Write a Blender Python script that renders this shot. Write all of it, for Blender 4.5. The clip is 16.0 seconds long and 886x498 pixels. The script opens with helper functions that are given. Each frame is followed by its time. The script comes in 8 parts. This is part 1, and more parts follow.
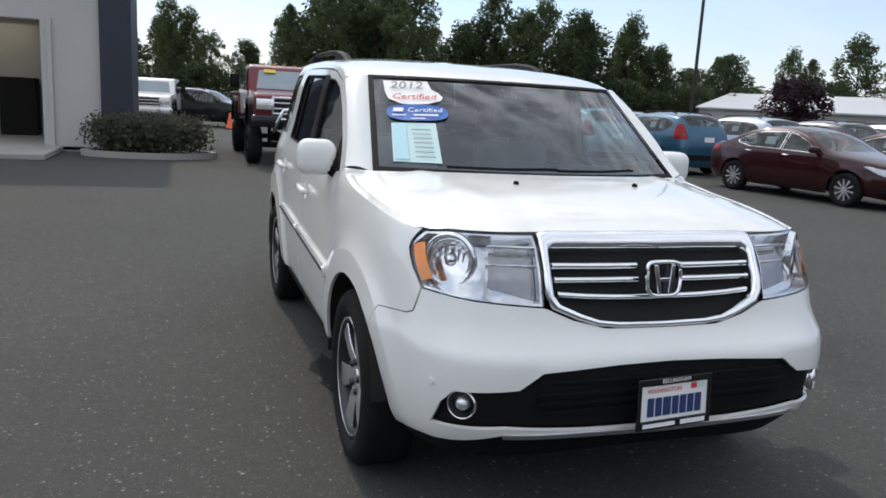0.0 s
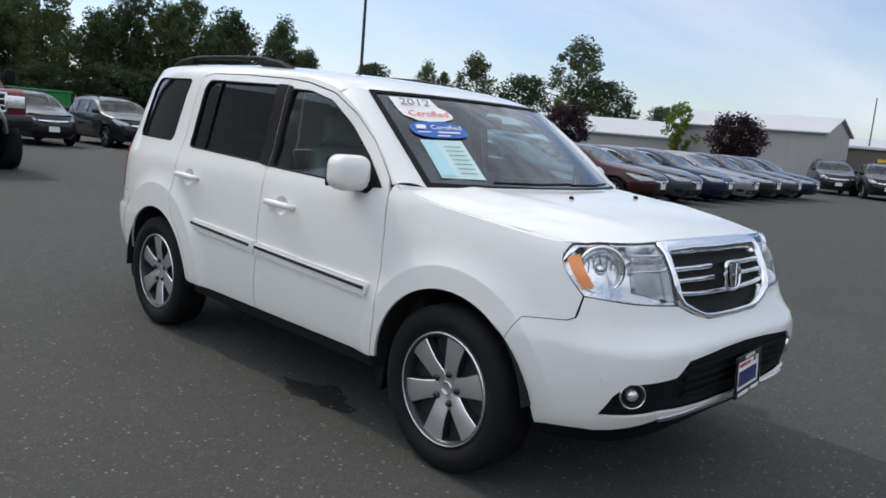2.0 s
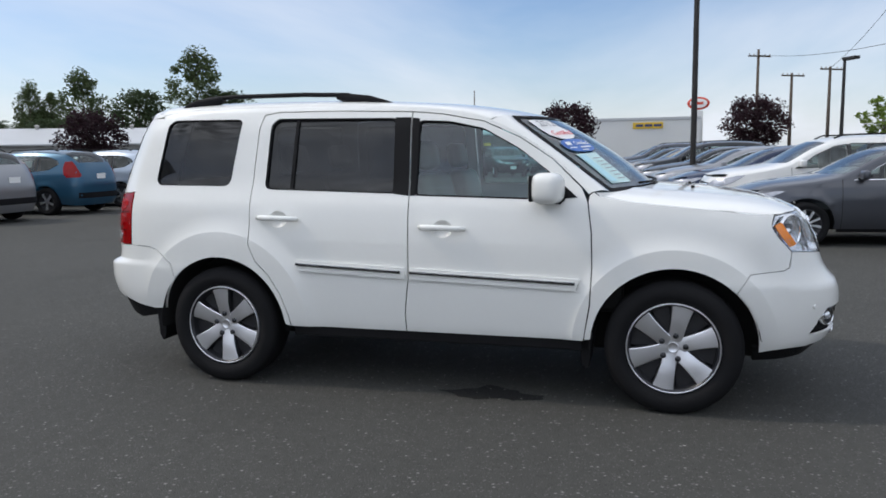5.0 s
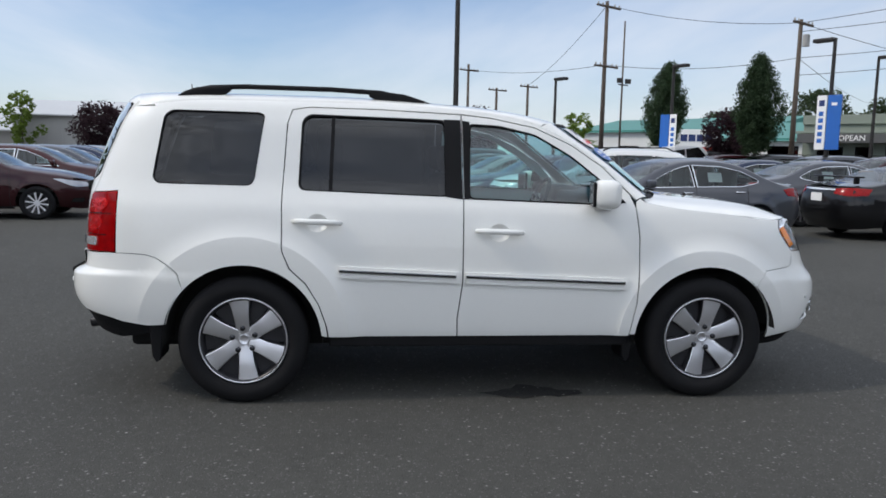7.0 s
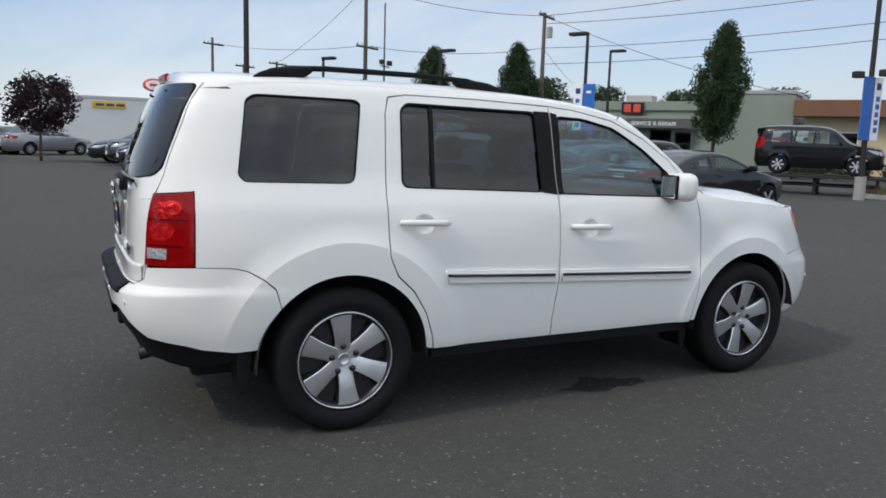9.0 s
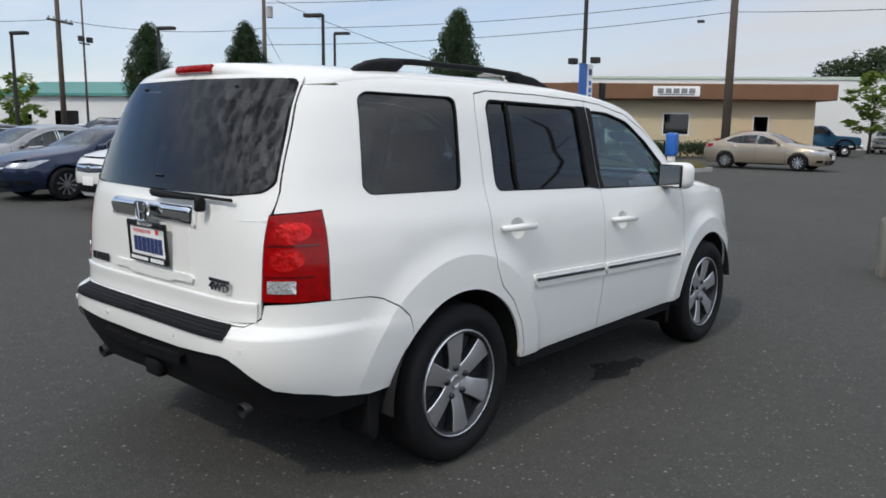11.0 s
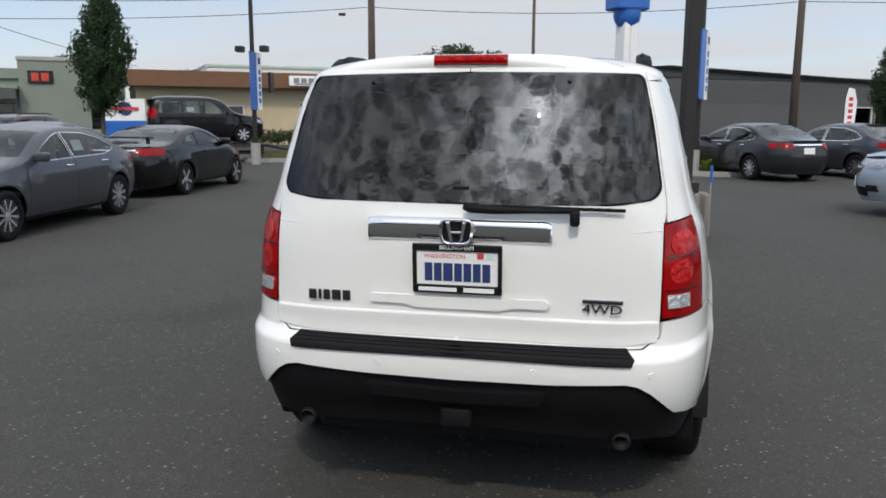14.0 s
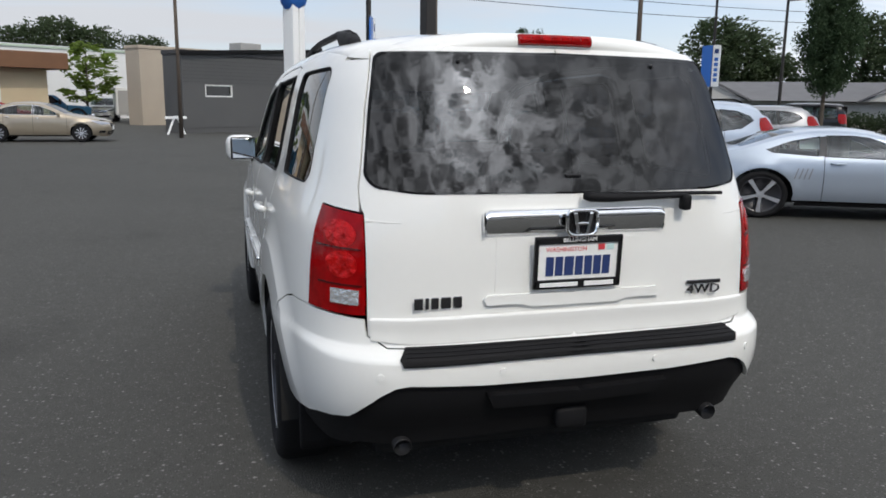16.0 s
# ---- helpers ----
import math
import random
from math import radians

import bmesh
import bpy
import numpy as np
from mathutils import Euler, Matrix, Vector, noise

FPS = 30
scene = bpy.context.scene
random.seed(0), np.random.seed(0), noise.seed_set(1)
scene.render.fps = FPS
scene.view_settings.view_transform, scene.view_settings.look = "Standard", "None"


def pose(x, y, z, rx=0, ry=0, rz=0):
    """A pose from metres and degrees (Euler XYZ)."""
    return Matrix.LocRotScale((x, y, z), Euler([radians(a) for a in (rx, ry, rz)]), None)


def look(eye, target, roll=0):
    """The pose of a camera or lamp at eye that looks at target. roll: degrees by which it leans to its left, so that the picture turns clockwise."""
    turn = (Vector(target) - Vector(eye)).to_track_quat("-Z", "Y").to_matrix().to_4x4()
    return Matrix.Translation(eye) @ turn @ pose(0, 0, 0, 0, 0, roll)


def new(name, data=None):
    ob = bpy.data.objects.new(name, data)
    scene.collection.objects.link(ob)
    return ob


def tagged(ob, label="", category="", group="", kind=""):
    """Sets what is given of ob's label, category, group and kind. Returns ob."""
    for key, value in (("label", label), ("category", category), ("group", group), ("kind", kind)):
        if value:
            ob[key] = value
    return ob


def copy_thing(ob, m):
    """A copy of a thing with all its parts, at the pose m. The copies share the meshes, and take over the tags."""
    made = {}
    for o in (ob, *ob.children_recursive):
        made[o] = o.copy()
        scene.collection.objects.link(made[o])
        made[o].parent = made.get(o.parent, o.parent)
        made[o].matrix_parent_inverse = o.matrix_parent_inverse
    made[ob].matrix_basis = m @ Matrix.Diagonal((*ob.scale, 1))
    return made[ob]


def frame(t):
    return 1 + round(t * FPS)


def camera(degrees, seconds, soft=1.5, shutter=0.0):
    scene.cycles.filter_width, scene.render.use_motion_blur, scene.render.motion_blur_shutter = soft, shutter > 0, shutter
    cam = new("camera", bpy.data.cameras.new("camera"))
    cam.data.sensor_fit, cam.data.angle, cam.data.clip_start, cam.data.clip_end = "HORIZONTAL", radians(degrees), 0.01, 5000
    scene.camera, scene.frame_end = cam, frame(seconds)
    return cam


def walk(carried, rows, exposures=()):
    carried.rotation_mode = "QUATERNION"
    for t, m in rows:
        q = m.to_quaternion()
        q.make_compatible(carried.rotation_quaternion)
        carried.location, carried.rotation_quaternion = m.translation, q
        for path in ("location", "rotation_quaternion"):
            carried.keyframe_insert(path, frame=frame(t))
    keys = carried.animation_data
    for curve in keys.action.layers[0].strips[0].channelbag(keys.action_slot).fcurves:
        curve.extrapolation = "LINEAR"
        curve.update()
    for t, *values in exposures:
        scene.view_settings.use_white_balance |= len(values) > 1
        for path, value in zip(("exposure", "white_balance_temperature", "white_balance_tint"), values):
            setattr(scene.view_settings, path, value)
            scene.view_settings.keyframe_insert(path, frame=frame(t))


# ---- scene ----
cam = camera(60.0, 16.0, 1.7)
PATH = [
    (0, (-1.611, -4.456, 1.535), (-0.975, -2.597, 1.163), 3.1),
    (0.5, (-2.077, -4.339, 1.527), (-1.203, -2.574, 1.182), 4.0),
    (1, (-2.46, -4.08, 1.501), (-1.377, -2.433, 1.164), 3.0),
    (1.5, (-2.876, -3.846, 1.48), (-1.595, -2.336, 1.201), 5.0),
    (2, (-3.291, -3.595, 1.488), (-1.873, -2.218, 1.182), 4.9),
    (2.5, (-3.653, -3.256, 1.492), (-2.118, -2.009, 1.191), 4.7),
    (3, (-4.084, -2.965, 1.493), (-2.46, -1.831, 1.214), 3.2),
    (3.5, (-4.39, -2.578, 1.472), (-2.649, -1.627, 1.225), 3.4),
    (4, (-4.69, -2.192, 1.455), (-2.902, -1.333, 1.199), 2.9),
    (4.2, (-4.829, -2.032, 1.48), (-3.021, -1.218, 1.217), 0.9),
    (6.5, (-5.402, 0.205, 1.423), (-3.412, 0.168, 1.219), 2.9),
    (7, (-5.374, 0.727, 1.477), (-3.402, 0.51, 1.226), 1.2),
    (7.5, (-5.191, 1.233, 1.495), (-3.249, 0.854, 1.207), 2.4),
    (8, (-5.064, 1.751, 1.506), (-3.157, 1.226, 1.212), 0.9),
    (8.5, (-4.8, 2.195, 1.491), (-2.958, 1.469, 1.208), -0.1),
    (9, (-4.535, 2.641, 1.504), (-2.763, 1.759, 1.217), 1.7),
    (9.2, (-4.45, 2.823, 1.518), (-2.734, 1.835, 1.237), 0.3),
    (11.3, (-2.879, 4.188, 1.552), (-1.657, 2.636, 1.238), 1.5),
    (11.5, (-2.718, 4.303, 1.538), (-1.555, 2.705, 1.229), 1.7),
    (12, (-2.297, 4.561, 1.555), (-1.276, 2.871, 1.238), 0.7),
    (12.5, (-1.823, 4.682, 1.562), (-0.915, 2.93, 1.236), -0.3),
    (13, (-1.361, 4.871, 1.573), (-0.623, 3.039, 1.261), -1.5),
    (13.5, (-0.925, 4.953, 1.563), (-0.338, 3.067, 1.245), -2.1),
    (14, (-0.484, 5.033, 1.57), (-0.094, 3.101, 1.232), 0.2),
    (14.5, (-0.038, 5.115, 1.586), (0.155, 3.155, 1.234), 0.4),
    (15, (0.381, 5.005, 1.562), (0.32, 3.037, 1.21), 0.7),
    (15.5, (0.797, 4.899, 1.555), (0.437, 2.959, 1.23), 1.3),
    (16, (1.167, 4.707, 1.558), (0.61, 2.822, 1.186), 0.7),
]
walk(cam, [(t, look(eye, target, roll)) for t, eye, target, roll in PATH], [(0, .66, 6900, 10), (2, .58, 6800, 10), (4, .54, 6700, 10), (8, .51, 6720, 10), (12, .55, 6880, 10), (16, .60, 6940, 10)])

# ---- light ----
SUN_WAY = Vector((-.088, .66, .70)).normalized()
world = bpy.data.worlds.new("sky")
scene.world = world
world.use_nodes = True
wn, wl = world.node_tree.nodes, world.node_tree.links
wn.clear()
w_out, w_bg = wn.new("ShaderNodeOutputWorld"), wn.new("ShaderNodeBackground")
sky = wn.new("ShaderNodeTexSky")
sky.sky_type, sky.sun_disc = "NISHITA", False
sky.sun_elevation, sky.sun_rotation = math.asin(SUN_WAY.z), math.atan2(SUN_WAY.x, SUN_WAY.y)
sky.air_density, sky.dust_density, sky.ozone_density = 1.0, .7, 2.5
w_co, w_sep, w_add, w_div = wn.new("ShaderNodeTexCoord"), wn.new("ShaderNodeSeparateXYZ"), wn.new("ShaderNodeMath"), wn.new("ShaderNodeVectorMath")
wl.new(w_co.outputs["Generated"], w_sep.inputs[0])
w_add.operation, w_add.inputs[1].default_value = "ADD", .12
wl.new(w_sep.outputs["Z"], w_add.inputs[0])
w_div.operation = "DIVIDE"
wl.new(w_co.outputs["Generated"], w_div.inputs[0])
w_cmb = wn.new("ShaderNodeCombineXYZ")
for k in ("X", "Y", "Z"):
    wl.new(w_add.outputs[0], w_cmb.inputs[k])
wl.new(w_cmb.outputs[0], w_div.inputs[1])


def cloud_layer(scale, stretch, detail, lo, hi, dist):
    m, n, r = wn.new("ShaderNodeMapping"), wn.new("ShaderNodeTexNoise"), wn.new("ShaderNodeMapRange")
    m.inputs["Scale"].default_value = stretch
    wl.new(w_div.outputs[0], m.inputs["Vector"])
    wl.new(m.outputs[0], n.inputs["Vector"])
    n.inputs["Scale"].default_value, n.inputs["Detail"].default_value = scale, detail
    n.inputs["Roughness"].default_value, n.inputs["Distortion"].default_value = .55, dist
    r.inputs["From Min"].default_value, r.inputs["From Max"].default_value = lo, hi
    wl.new(n.outputs["Fac"], r.inputs["Value"])
    return r.outputs[0]


veil = cloud_layer(.42, (.5, 1.25, 1), 6, .38, .70, .4)
ragged = cloud_layer(9.0, (1, 1.5, 1), 8, .36, .66, .35)
w_warp, w_push, w_cells, w_edge = wn.new("ShaderNodeTexNoise"), wn.new("ShaderNodeVectorMath"), wn.new("ShaderNodeTexVoronoi"), wn.new("ShaderNodeMapRange")
w_warp.inputs["Scale"].default_value, w_warp.inputs["Detail"].default_value = 11.0, 4
wl.new(w_div.outputs[0], w_warp.inputs["Vector"])
w_push.operation, w_push.inputs[1].default_value = "MULTIPLY_ADD", (.13, .13, .13)
wl.new(w_warp.outputs["Color"], w_push.inputs[0])
wl.new(w_div.outputs[0], w_push.inputs[2])
w_cells.feature = "SMOOTH_F1"
w_cells.inputs["Scale"].default_value, w_cells.inputs["Smoothness"].default_value = 9.5, .15
wl.new(w_push.outputs[0], w_cells.inputs["Vector"])
w_edge.inputs["From Min"].default_value, w_edge.inputs["From Max"].default_value = .36, .72
wl.new(w_cells.outputs["Distance"], w_edge.inputs["Value"])


def w_node(op, a, b, clamp=False):
    n = wn.new("ShaderNodeMath")
    n.operation, n.use_clamp = op, clamp
    for k, v in enumerate((a, b)):
        if isinstance(v, float):
            n.inputs[k].default_value = v
        else:
            wl.new(v, n.inputs[k])
    return n.outputs[0]


# small cloud heads with brighter gaps between them
puffs = w_node("ADD", w_node("MULTIPLY", w_edge.outputs[0], .62), w_node("MULTIPLY", ragged, .42))
# the broken cloud is high in the sky, the veil lower; thin cloud round the sun glows
high = wn.new("ShaderNodeMapRange")
high.inputs["From Min"].default_value, high.inputs["From Max"].default_value = .30, .52
wl.new(w_sep.outputs["Z"], high.inputs["Value"])
w_dot = wn.new("ShaderNodeVectorMath")
w_dot.operation = "DOT_PRODUCT"
wl.new(w_co.outputs["Generated"], w_dot.inputs[0])
w_dot.inputs[1].default_value = SUN_WAY
halo = w_node("POWER", w_node("MAXIMUM", w_dot.outputs["Value"], 0.0), 34.0)
core = w_node("POWER", w_node("MAXIMUM", w_dot.outputs["Value"], 0.0), 1400.0)
north = wn.new("ShaderNodeMapRange")
north.inputs["From Min"].default_value, north.inputs["From Max"].default_value = .15, .60
wl.new(w_sep.outputs["Y"], north.inputs["Value"])
broken = w_node("MULTIPLY", w_node("MULTIPLY", w_node("SUBTRACT", 1.0, puffs), high.outputs[0]), w_node("ADD", w_node("MULTIPLY", north.outputs[0], .65), .35))
bright = w_node("ADD", w_node("ADD", w_node("SUBTRACT", 1.0, w_node("MULTIPLY", broken, 1.58)), w_node("MULTIPLY", high.outputs[0], .75)), w_node("ADD", w_node("MULTIPLY", w_node("MULTIPLY", halo, w_node("ADD", puffs, .08)), 7.0), w_node("MULTIPLY", w_node("MULTIPLY", core, w_node("ADD", puffs, .1)), 18.0)))
# more cloud towards the west and south
west, south = wn.new("ShaderNodeMapRange"), wn.new("ShaderNodeMapRange")
for side, ax, a, b in ((west, "X", -.25, -.85), (south, "Y", -.30, -.90)):
    side.inputs["From Min"].default_value, side.inputs["From Max"].default_value = a, b
    wl.new(w_sep.outputs[ax], side.inputs["Value"])
bright = w_node("SUBTRACT", w_node("ADD", bright, w_node("MULTIPLY", west.outputs[0], .30)), w_node("MULTIPLY", south.outputs[0], .26))
haze = w_node("MAXIMUM", w_node("SUBTRACT", .40, w_node("MULTIPLY", w_sep.outputs["Z"], 2.4)), 0.0)
cover = w_node("ADD", w_node("ADD", w_node("MULTIPLY", veil, .60), haze), w_node("ADD", w_node("MULTIPLY", high.outputs[0], w_node("ADD", w_node("MULTIPLY", north.outputs[0], .40), .35)), w_node("MULTIPLY", w_node("ADD", west.outputs[0], south.outputs[0]), w_node("ADD", w_node("MULTIPLY", veil, .4), .25))), True)
w_gain = wn.new("ShaderNodeMix")
w_gain.data_type, w_gain.blend_type = "RGBA", "MULTIPLY"
w_gain.inputs["Factor"].default_value = 1
w_gain.inputs[7].default_value = (.078, .085, .098, 1)
wl.new(sky.outputs[0], w_gain.inputs[6])
w_mix = wn.new("ShaderNodeMix")
w_mix.data_type = "RGBA"
w_cloud = wn.new("ShaderNodeMix")
w_cloud.data_type, w_cloud.blend_type = "RGBA", "MULTIPLY"
w_cloud.inputs["Factor"].default_value = 1
w_cloud.inputs[6].default_value = (.575, .622, .705, 1)
wl.new(bright, w_cloud.inputs[7])
wl.new(w_cloud.outputs[2], w_mix.inputs[7])
wl.new(cover, w_mix.inputs["Factor"])
wl.new(w_gain.outputs[2], w_mix.inputs[6])
wl.new(w_mix.outputs[2], w_bg.inputs["Color"])
w_bg.inputs["Strength"].default_value = 1.0
wl.new(w_bg.outputs[0], w_out.inputs["Surface"])

sun = new("sun", bpy.data.lights.new("sun", "SUN"))
sun.data.energy, sun.data.angle, sun.data.color = .85, radians(.53), (1, .93, .82)
sun.matrix_world = look(SUN_WAY * 100, (0, 0, 0))


# ---- materials ----
def material(name, base, rough=.5, metal=0.0, vary=.12, scale=3.0, bump=0.0, bump_scale=80.0, coat=0.0, spec=.5, grain=.06, random=0.0, coords="Object"):
    """A surface with broad and fine variation of its colour and gloss."""
    m = bpy.data.materials.new(name)
    m.use_nodes = True
    n, l = m.node_tree.nodes, m.node_tree.links
    b = n["Principled BSDF"]
    b.inputs["Roughness"].default_value, b.inputs["Metallic"].default_value = rough, metal
    b.inputs["Coat Weight"].default_value, b.inputs["Coat Roughness"].default_value = coat, .04
    b.inputs["Specular IOR Level"].default_value = spec
    co = n.new("ShaderNodeTexCoord")
    big, fine = n.new("ShaderNodeTexNoise"), n.new("ShaderNodeTexNoise")
    big.inputs["Scale"].default_value, big.inputs["Detail"].default_value = scale, 5
    fine.inputs["Scale"].default_value, fine.inputs["Detail"].default_value = scale * 30, 3
    for t in (big, fine):
        l.new(co.outputs[coords], t.inputs["Vector"])
    add = n.new("ShaderNodeMath")
    add.operation = "MULTIPLY_ADD"
    l.new(big.outputs["Fac"], add.inputs[0])
    add.inputs[1].default_value, add.inputs[2].default_value = 2 * vary, 1 - vary
    add2 = n.new("ShaderNodeMath")
    add2.operation = "MULTIPLY_ADD"
    l.new(fine.outputs["Fac"], add2.inputs[0])
    add2.inputs[1].default_value = 2 * grain
    l.new(add.outputs[0], add2.inputs[2])
    last = add2
    if random:
        info, add3 = n.new("ShaderNodeObjectInfo"), n.new("ShaderNodeMath")
        add3.operation = "MULTIPLY_ADD"
        l.new(info.outputs["Random"], add3.inputs[0])
        add3.inputs[1].default_value = random
        l.new(add2.outputs[0], add3.inputs[2])
        last = add3
    mix = n.new("ShaderNodeMix")
    mix.data_type, mix.blend_type = "RGBA", "MULTIPLY"
    mix.inputs["Factor"].default_value = 1
    mix.inputs[6].default_value = (*base, 1)
    l.new(last.outputs[0], mix.inputs[7])
    l.new(mix.outputs[2], b.inputs["Base Color"])
    if bump:
        bn, bp = n.new("ShaderNodeTexNoise"), n.new("ShaderNodeBump")
        bn.inputs["Scale"].default_value, bn.inputs["Detail"].default_value = bump_scale, 4
        l.new(co.outputs[coords], bn.inputs["Vector"])
        bp.inputs["Strength"].default_value, bp.inputs["Distance"].default_value = bump, .01
        l.new(bn.outputs["Fac"], bp.inputs["Height"])
        l.new(bp.outputs[0], b.inputs["Normal"])
    return m


def glass(name, tint, see=.8, rough=.02, ior=1.5, wave=0.0):
    """Window glass: a tinted clear pane with gloss that grows at a flat angle."""
    m = bpy.data.materials.new(name)
    m.use_nodes = True
    n, l = m.node_tree.nodes, m.node_tree.links
    n.clear()
    out, mix, tr, gl, fr, pw, ma = (n.new("ShaderNode" + k) for k in ("OutputMaterial", "MixShader", "BsdfTransparent", "BsdfGlossy", "LayerWeight", "Math", "Math"))
    tr.inputs[0].default_value = (tint[0] * see, tint[1] * see, tint[2] * see, 1)
    gl.inputs["Roughness"].default_value, gl.inputs[0].default_value = rough, (1, 1, 1, 1)
    r0 = ((ior - 1) / (ior + 1)) ** 2
    fr.inputs["Blend"].default_value = .5
    pw.operation, pw.inputs[1].default_value = "POWER", 5
    l.new(fr.outputs["Facing"], pw.inputs[0])
    ma.operation, ma.inputs[1].default_value, ma.inputs[2].default_value = "MULTIPLY_ADD", 1 - r0, r0
    l.new(pw.outputs[0], ma.inputs[0])
    l.new(ma.outputs[0], mix.inputs[0])
    l.new(tr.outputs[0], mix.inputs[1])
    l.new(gl.outputs[0], mix.inputs[2])
    l.new(mix.outputs[0], out.inputs[0])
    if wave:
        co, no, bu = n.new("ShaderNodeTexCoord"), n.new("ShaderNodeTexNoise"), n.new("ShaderNodeBump")
        no.inputs["Scale"].default_value, no.inputs["Detail"].default_value = 16, 2
        bu.inputs["Strength"].default_value, bu.inputs["Distance"].default_value = 1, wave
        l.new(co.outputs["Object"], no.inputs["Vector"])
        l.new(no.outputs["Fac"], bu.inputs["Height"])
        l.new(bu.outputs[0], gl.inputs["Normal"])
    return m


def paint(name, base, flake=.15, rough=.32, coat=1.0):
    return material(name, base, rough, flake, vary=.02, scale=1.2, coat=coat, grain=.01, spec=.12)


M_WHITE = paint("pearl_white_paint", (.80, .80, .77), 0.0, .35)
M_GLASS_DARK = glass("privacy_glass", (.75, .85, .95), .10, ior=1.58)
M_GLASS_REAR = glass("dark_rear_glass", (.75, .85, .95), .10, rough=.012, ior=1.62, wave=.0006)
M_GLASS = glass("green_tinted_glass", (.68, .97, .94), .88, ior=1.85)
M_SCREEN = glass("tinted_windshield_glass", (.54, .86, 1.0), .62, ior=2.05)
M_CHROME = material("chrome", (.86, .87, .88), .07, 1, .03, 8, grain=.01)
M_ALLOY = material("machined_alloy", (.80, .80, .83), .36, 1, .06, 10, grain=.04)
M_LUG = material("dull_chrome_nut", (.05, .05, .055), .3, .8, .1, 12)
M_ALLOY_DARK = material("dark_painted_alloy", (.030, .030, .034), .35, .3, .1, 6)
M_RUBBER = material("tyre_rubber", (.009, .009, .010), .8, 0, .2, 6, bump=.3, bump_scale=120, spec=.2)
M_BLACK = material("black_textured_plastic", (.008, .008, .009), .62, 0, .15, 5, bump=.2, bump_scale=300, spec=.16)
M_GLOSS_BLACK = material("gloss_black_trim", (.01, .01, .011), .15, 0, .05, 3)
M_SEAL = material("matt_black_rubber", (.010, .010, .011), .7, 0, .1, 6, spec=.15)
M_DARK = material("dark_underbody", (.008, .008, .008), .9, 0, .2, 4)
M_RED_LENS = material("red_lamp_lens", (.25, .001, .002), .14, 0, .6, 22, coat=.15, spec=.2)
M_RED_DARK = material("dark_red_lens", (.07, .0006, .001), .15, 0, .3, 30, coat=.3)
M_RED_DEEP = material("bright_red_reflector", (.55, .006, .006), .2, .4, .9, 34, bump=1.0, bump_scale=28, coat=.15, spec=.4)
M_CLEAR_LENS = glass("clear_lamp_lens", (.96, .97, .98), .96, rough=.01, ior=1.25)
M_AMBER = material("amber_reflector", (.85, .24, .02), .15, 0, .15, 40, coat=1.0)
M_LAMP_BACK = material("lamp_housing", (.80, .81, .83), .13, .9, .10, 25, bump=.3, bump_scale=22)
# darker copy of the lamp metal, with the recess shade in its colour
M_LAMP_DARK = material("shaded_lamp_metal", (.34, .34, .36), .2, .8, .3, 30)
M_BOWL = material("lamp_reflector", (.94, .95, .97), .15, .8, .15, 25, bump=.5, bump_scale=45)
M_SEAT = material("grey_seat_leather", (.16, .155, .15), .55, 0, .12, 5, bump=.1)
M_CABIN = material("dark_cabin_plastic", (.04, .04, .042), .6, 0, .12, 5)
M_LINER = material("grey_headliner", (.28, .28, .27), .9, 0, .08, 5)
M_PAPER = material("white_paper", (.82, .82, .80), .6, 0, .03, 8)
M_GREENPAPER = material("pale_green_paper", (.55, .74, .72), .5, 0, .05, 8)
M_BLUE = material("bright_blue_print", (.025, .13, .45), .35, 0, .06, 4)
M_NAVY = material("navy_ink", (.02, .04, .14), .5, 0, .05, 8)
M_REDINK = material("red_ink", (.6, .05, .06), .5, 0, .05, 8)
M_GREYINK = material("grey_ink", (.22, .22, .23), .5, 0, .05, 8)
M_BADGE = material("smoked_chrome_badge", (.16, .16, .17), .2, 1, .05, 8)


from mathutils.geometry import delaunay_2d_cdt


# ---- building blocks ----
def mesh_of(name, bm, mats, smooth=True):
    me = bpy.data.meshes.new(name)
    bm.to_mesh(me)
    bm.free()
    for m in (mats if isinstance(mats, (list, tuple)) else [mats]):
        me.materials.append(m)
    if smooth:
        me.polygons.foreach_set("use_smooth", [True] * len(me.polygons))
    way = me.attributes.get("way")
    if way:
        ns = [d.vector.copy() for d in way.data]
        me.attributes.remove(way)
        if smooth:
            me.normals_split_custom_set_from_vertices([n if n.length > .5 else me.vertices[i].normal.copy() for i, n in enumerate(ns)])
    return me


def part(name, bm, mat, parent=None, label="", smooth=False, m=None):
    """Link a bmesh as one mesh object under a thing or a part."""
    ob = new(name, mesh_of(name, bm, mat, smooth))
    if parent:
        ob.parent = parent
    if m is not None:
        ob.matrix_basis = m
    return tagged(ob, label) if label else ob


def thing(name, label, category, m=None, group="", kind=""):
    ob = new(name)
    ob.empty_display_size = .2
    if m is not None:
        ob.matrix_basis = m
    return tagged(ob, label, category, group, kind)


def box(size, at=(0, 0, 0), bevel=0.0, bm=None, m=None, segments=2):
    """A box of that size round a centre, with rounded edges, added to bm."""
    own = bmesh.new()
    bmesh.ops.create_cube(own, size=1)
    bmesh.ops.scale(own, vec=size, verts=own.verts)
    if bevel:
        bmesh.ops.bevel(own, geom=own.edges[:], offset=bevel, segments=segments, affect="EDGES", profile=.5)
    bmesh.ops.transform(own, matrix=(m or Matrix()) @ Matrix.Translation(at), verts=own.verts)
    return merge(bm, own)


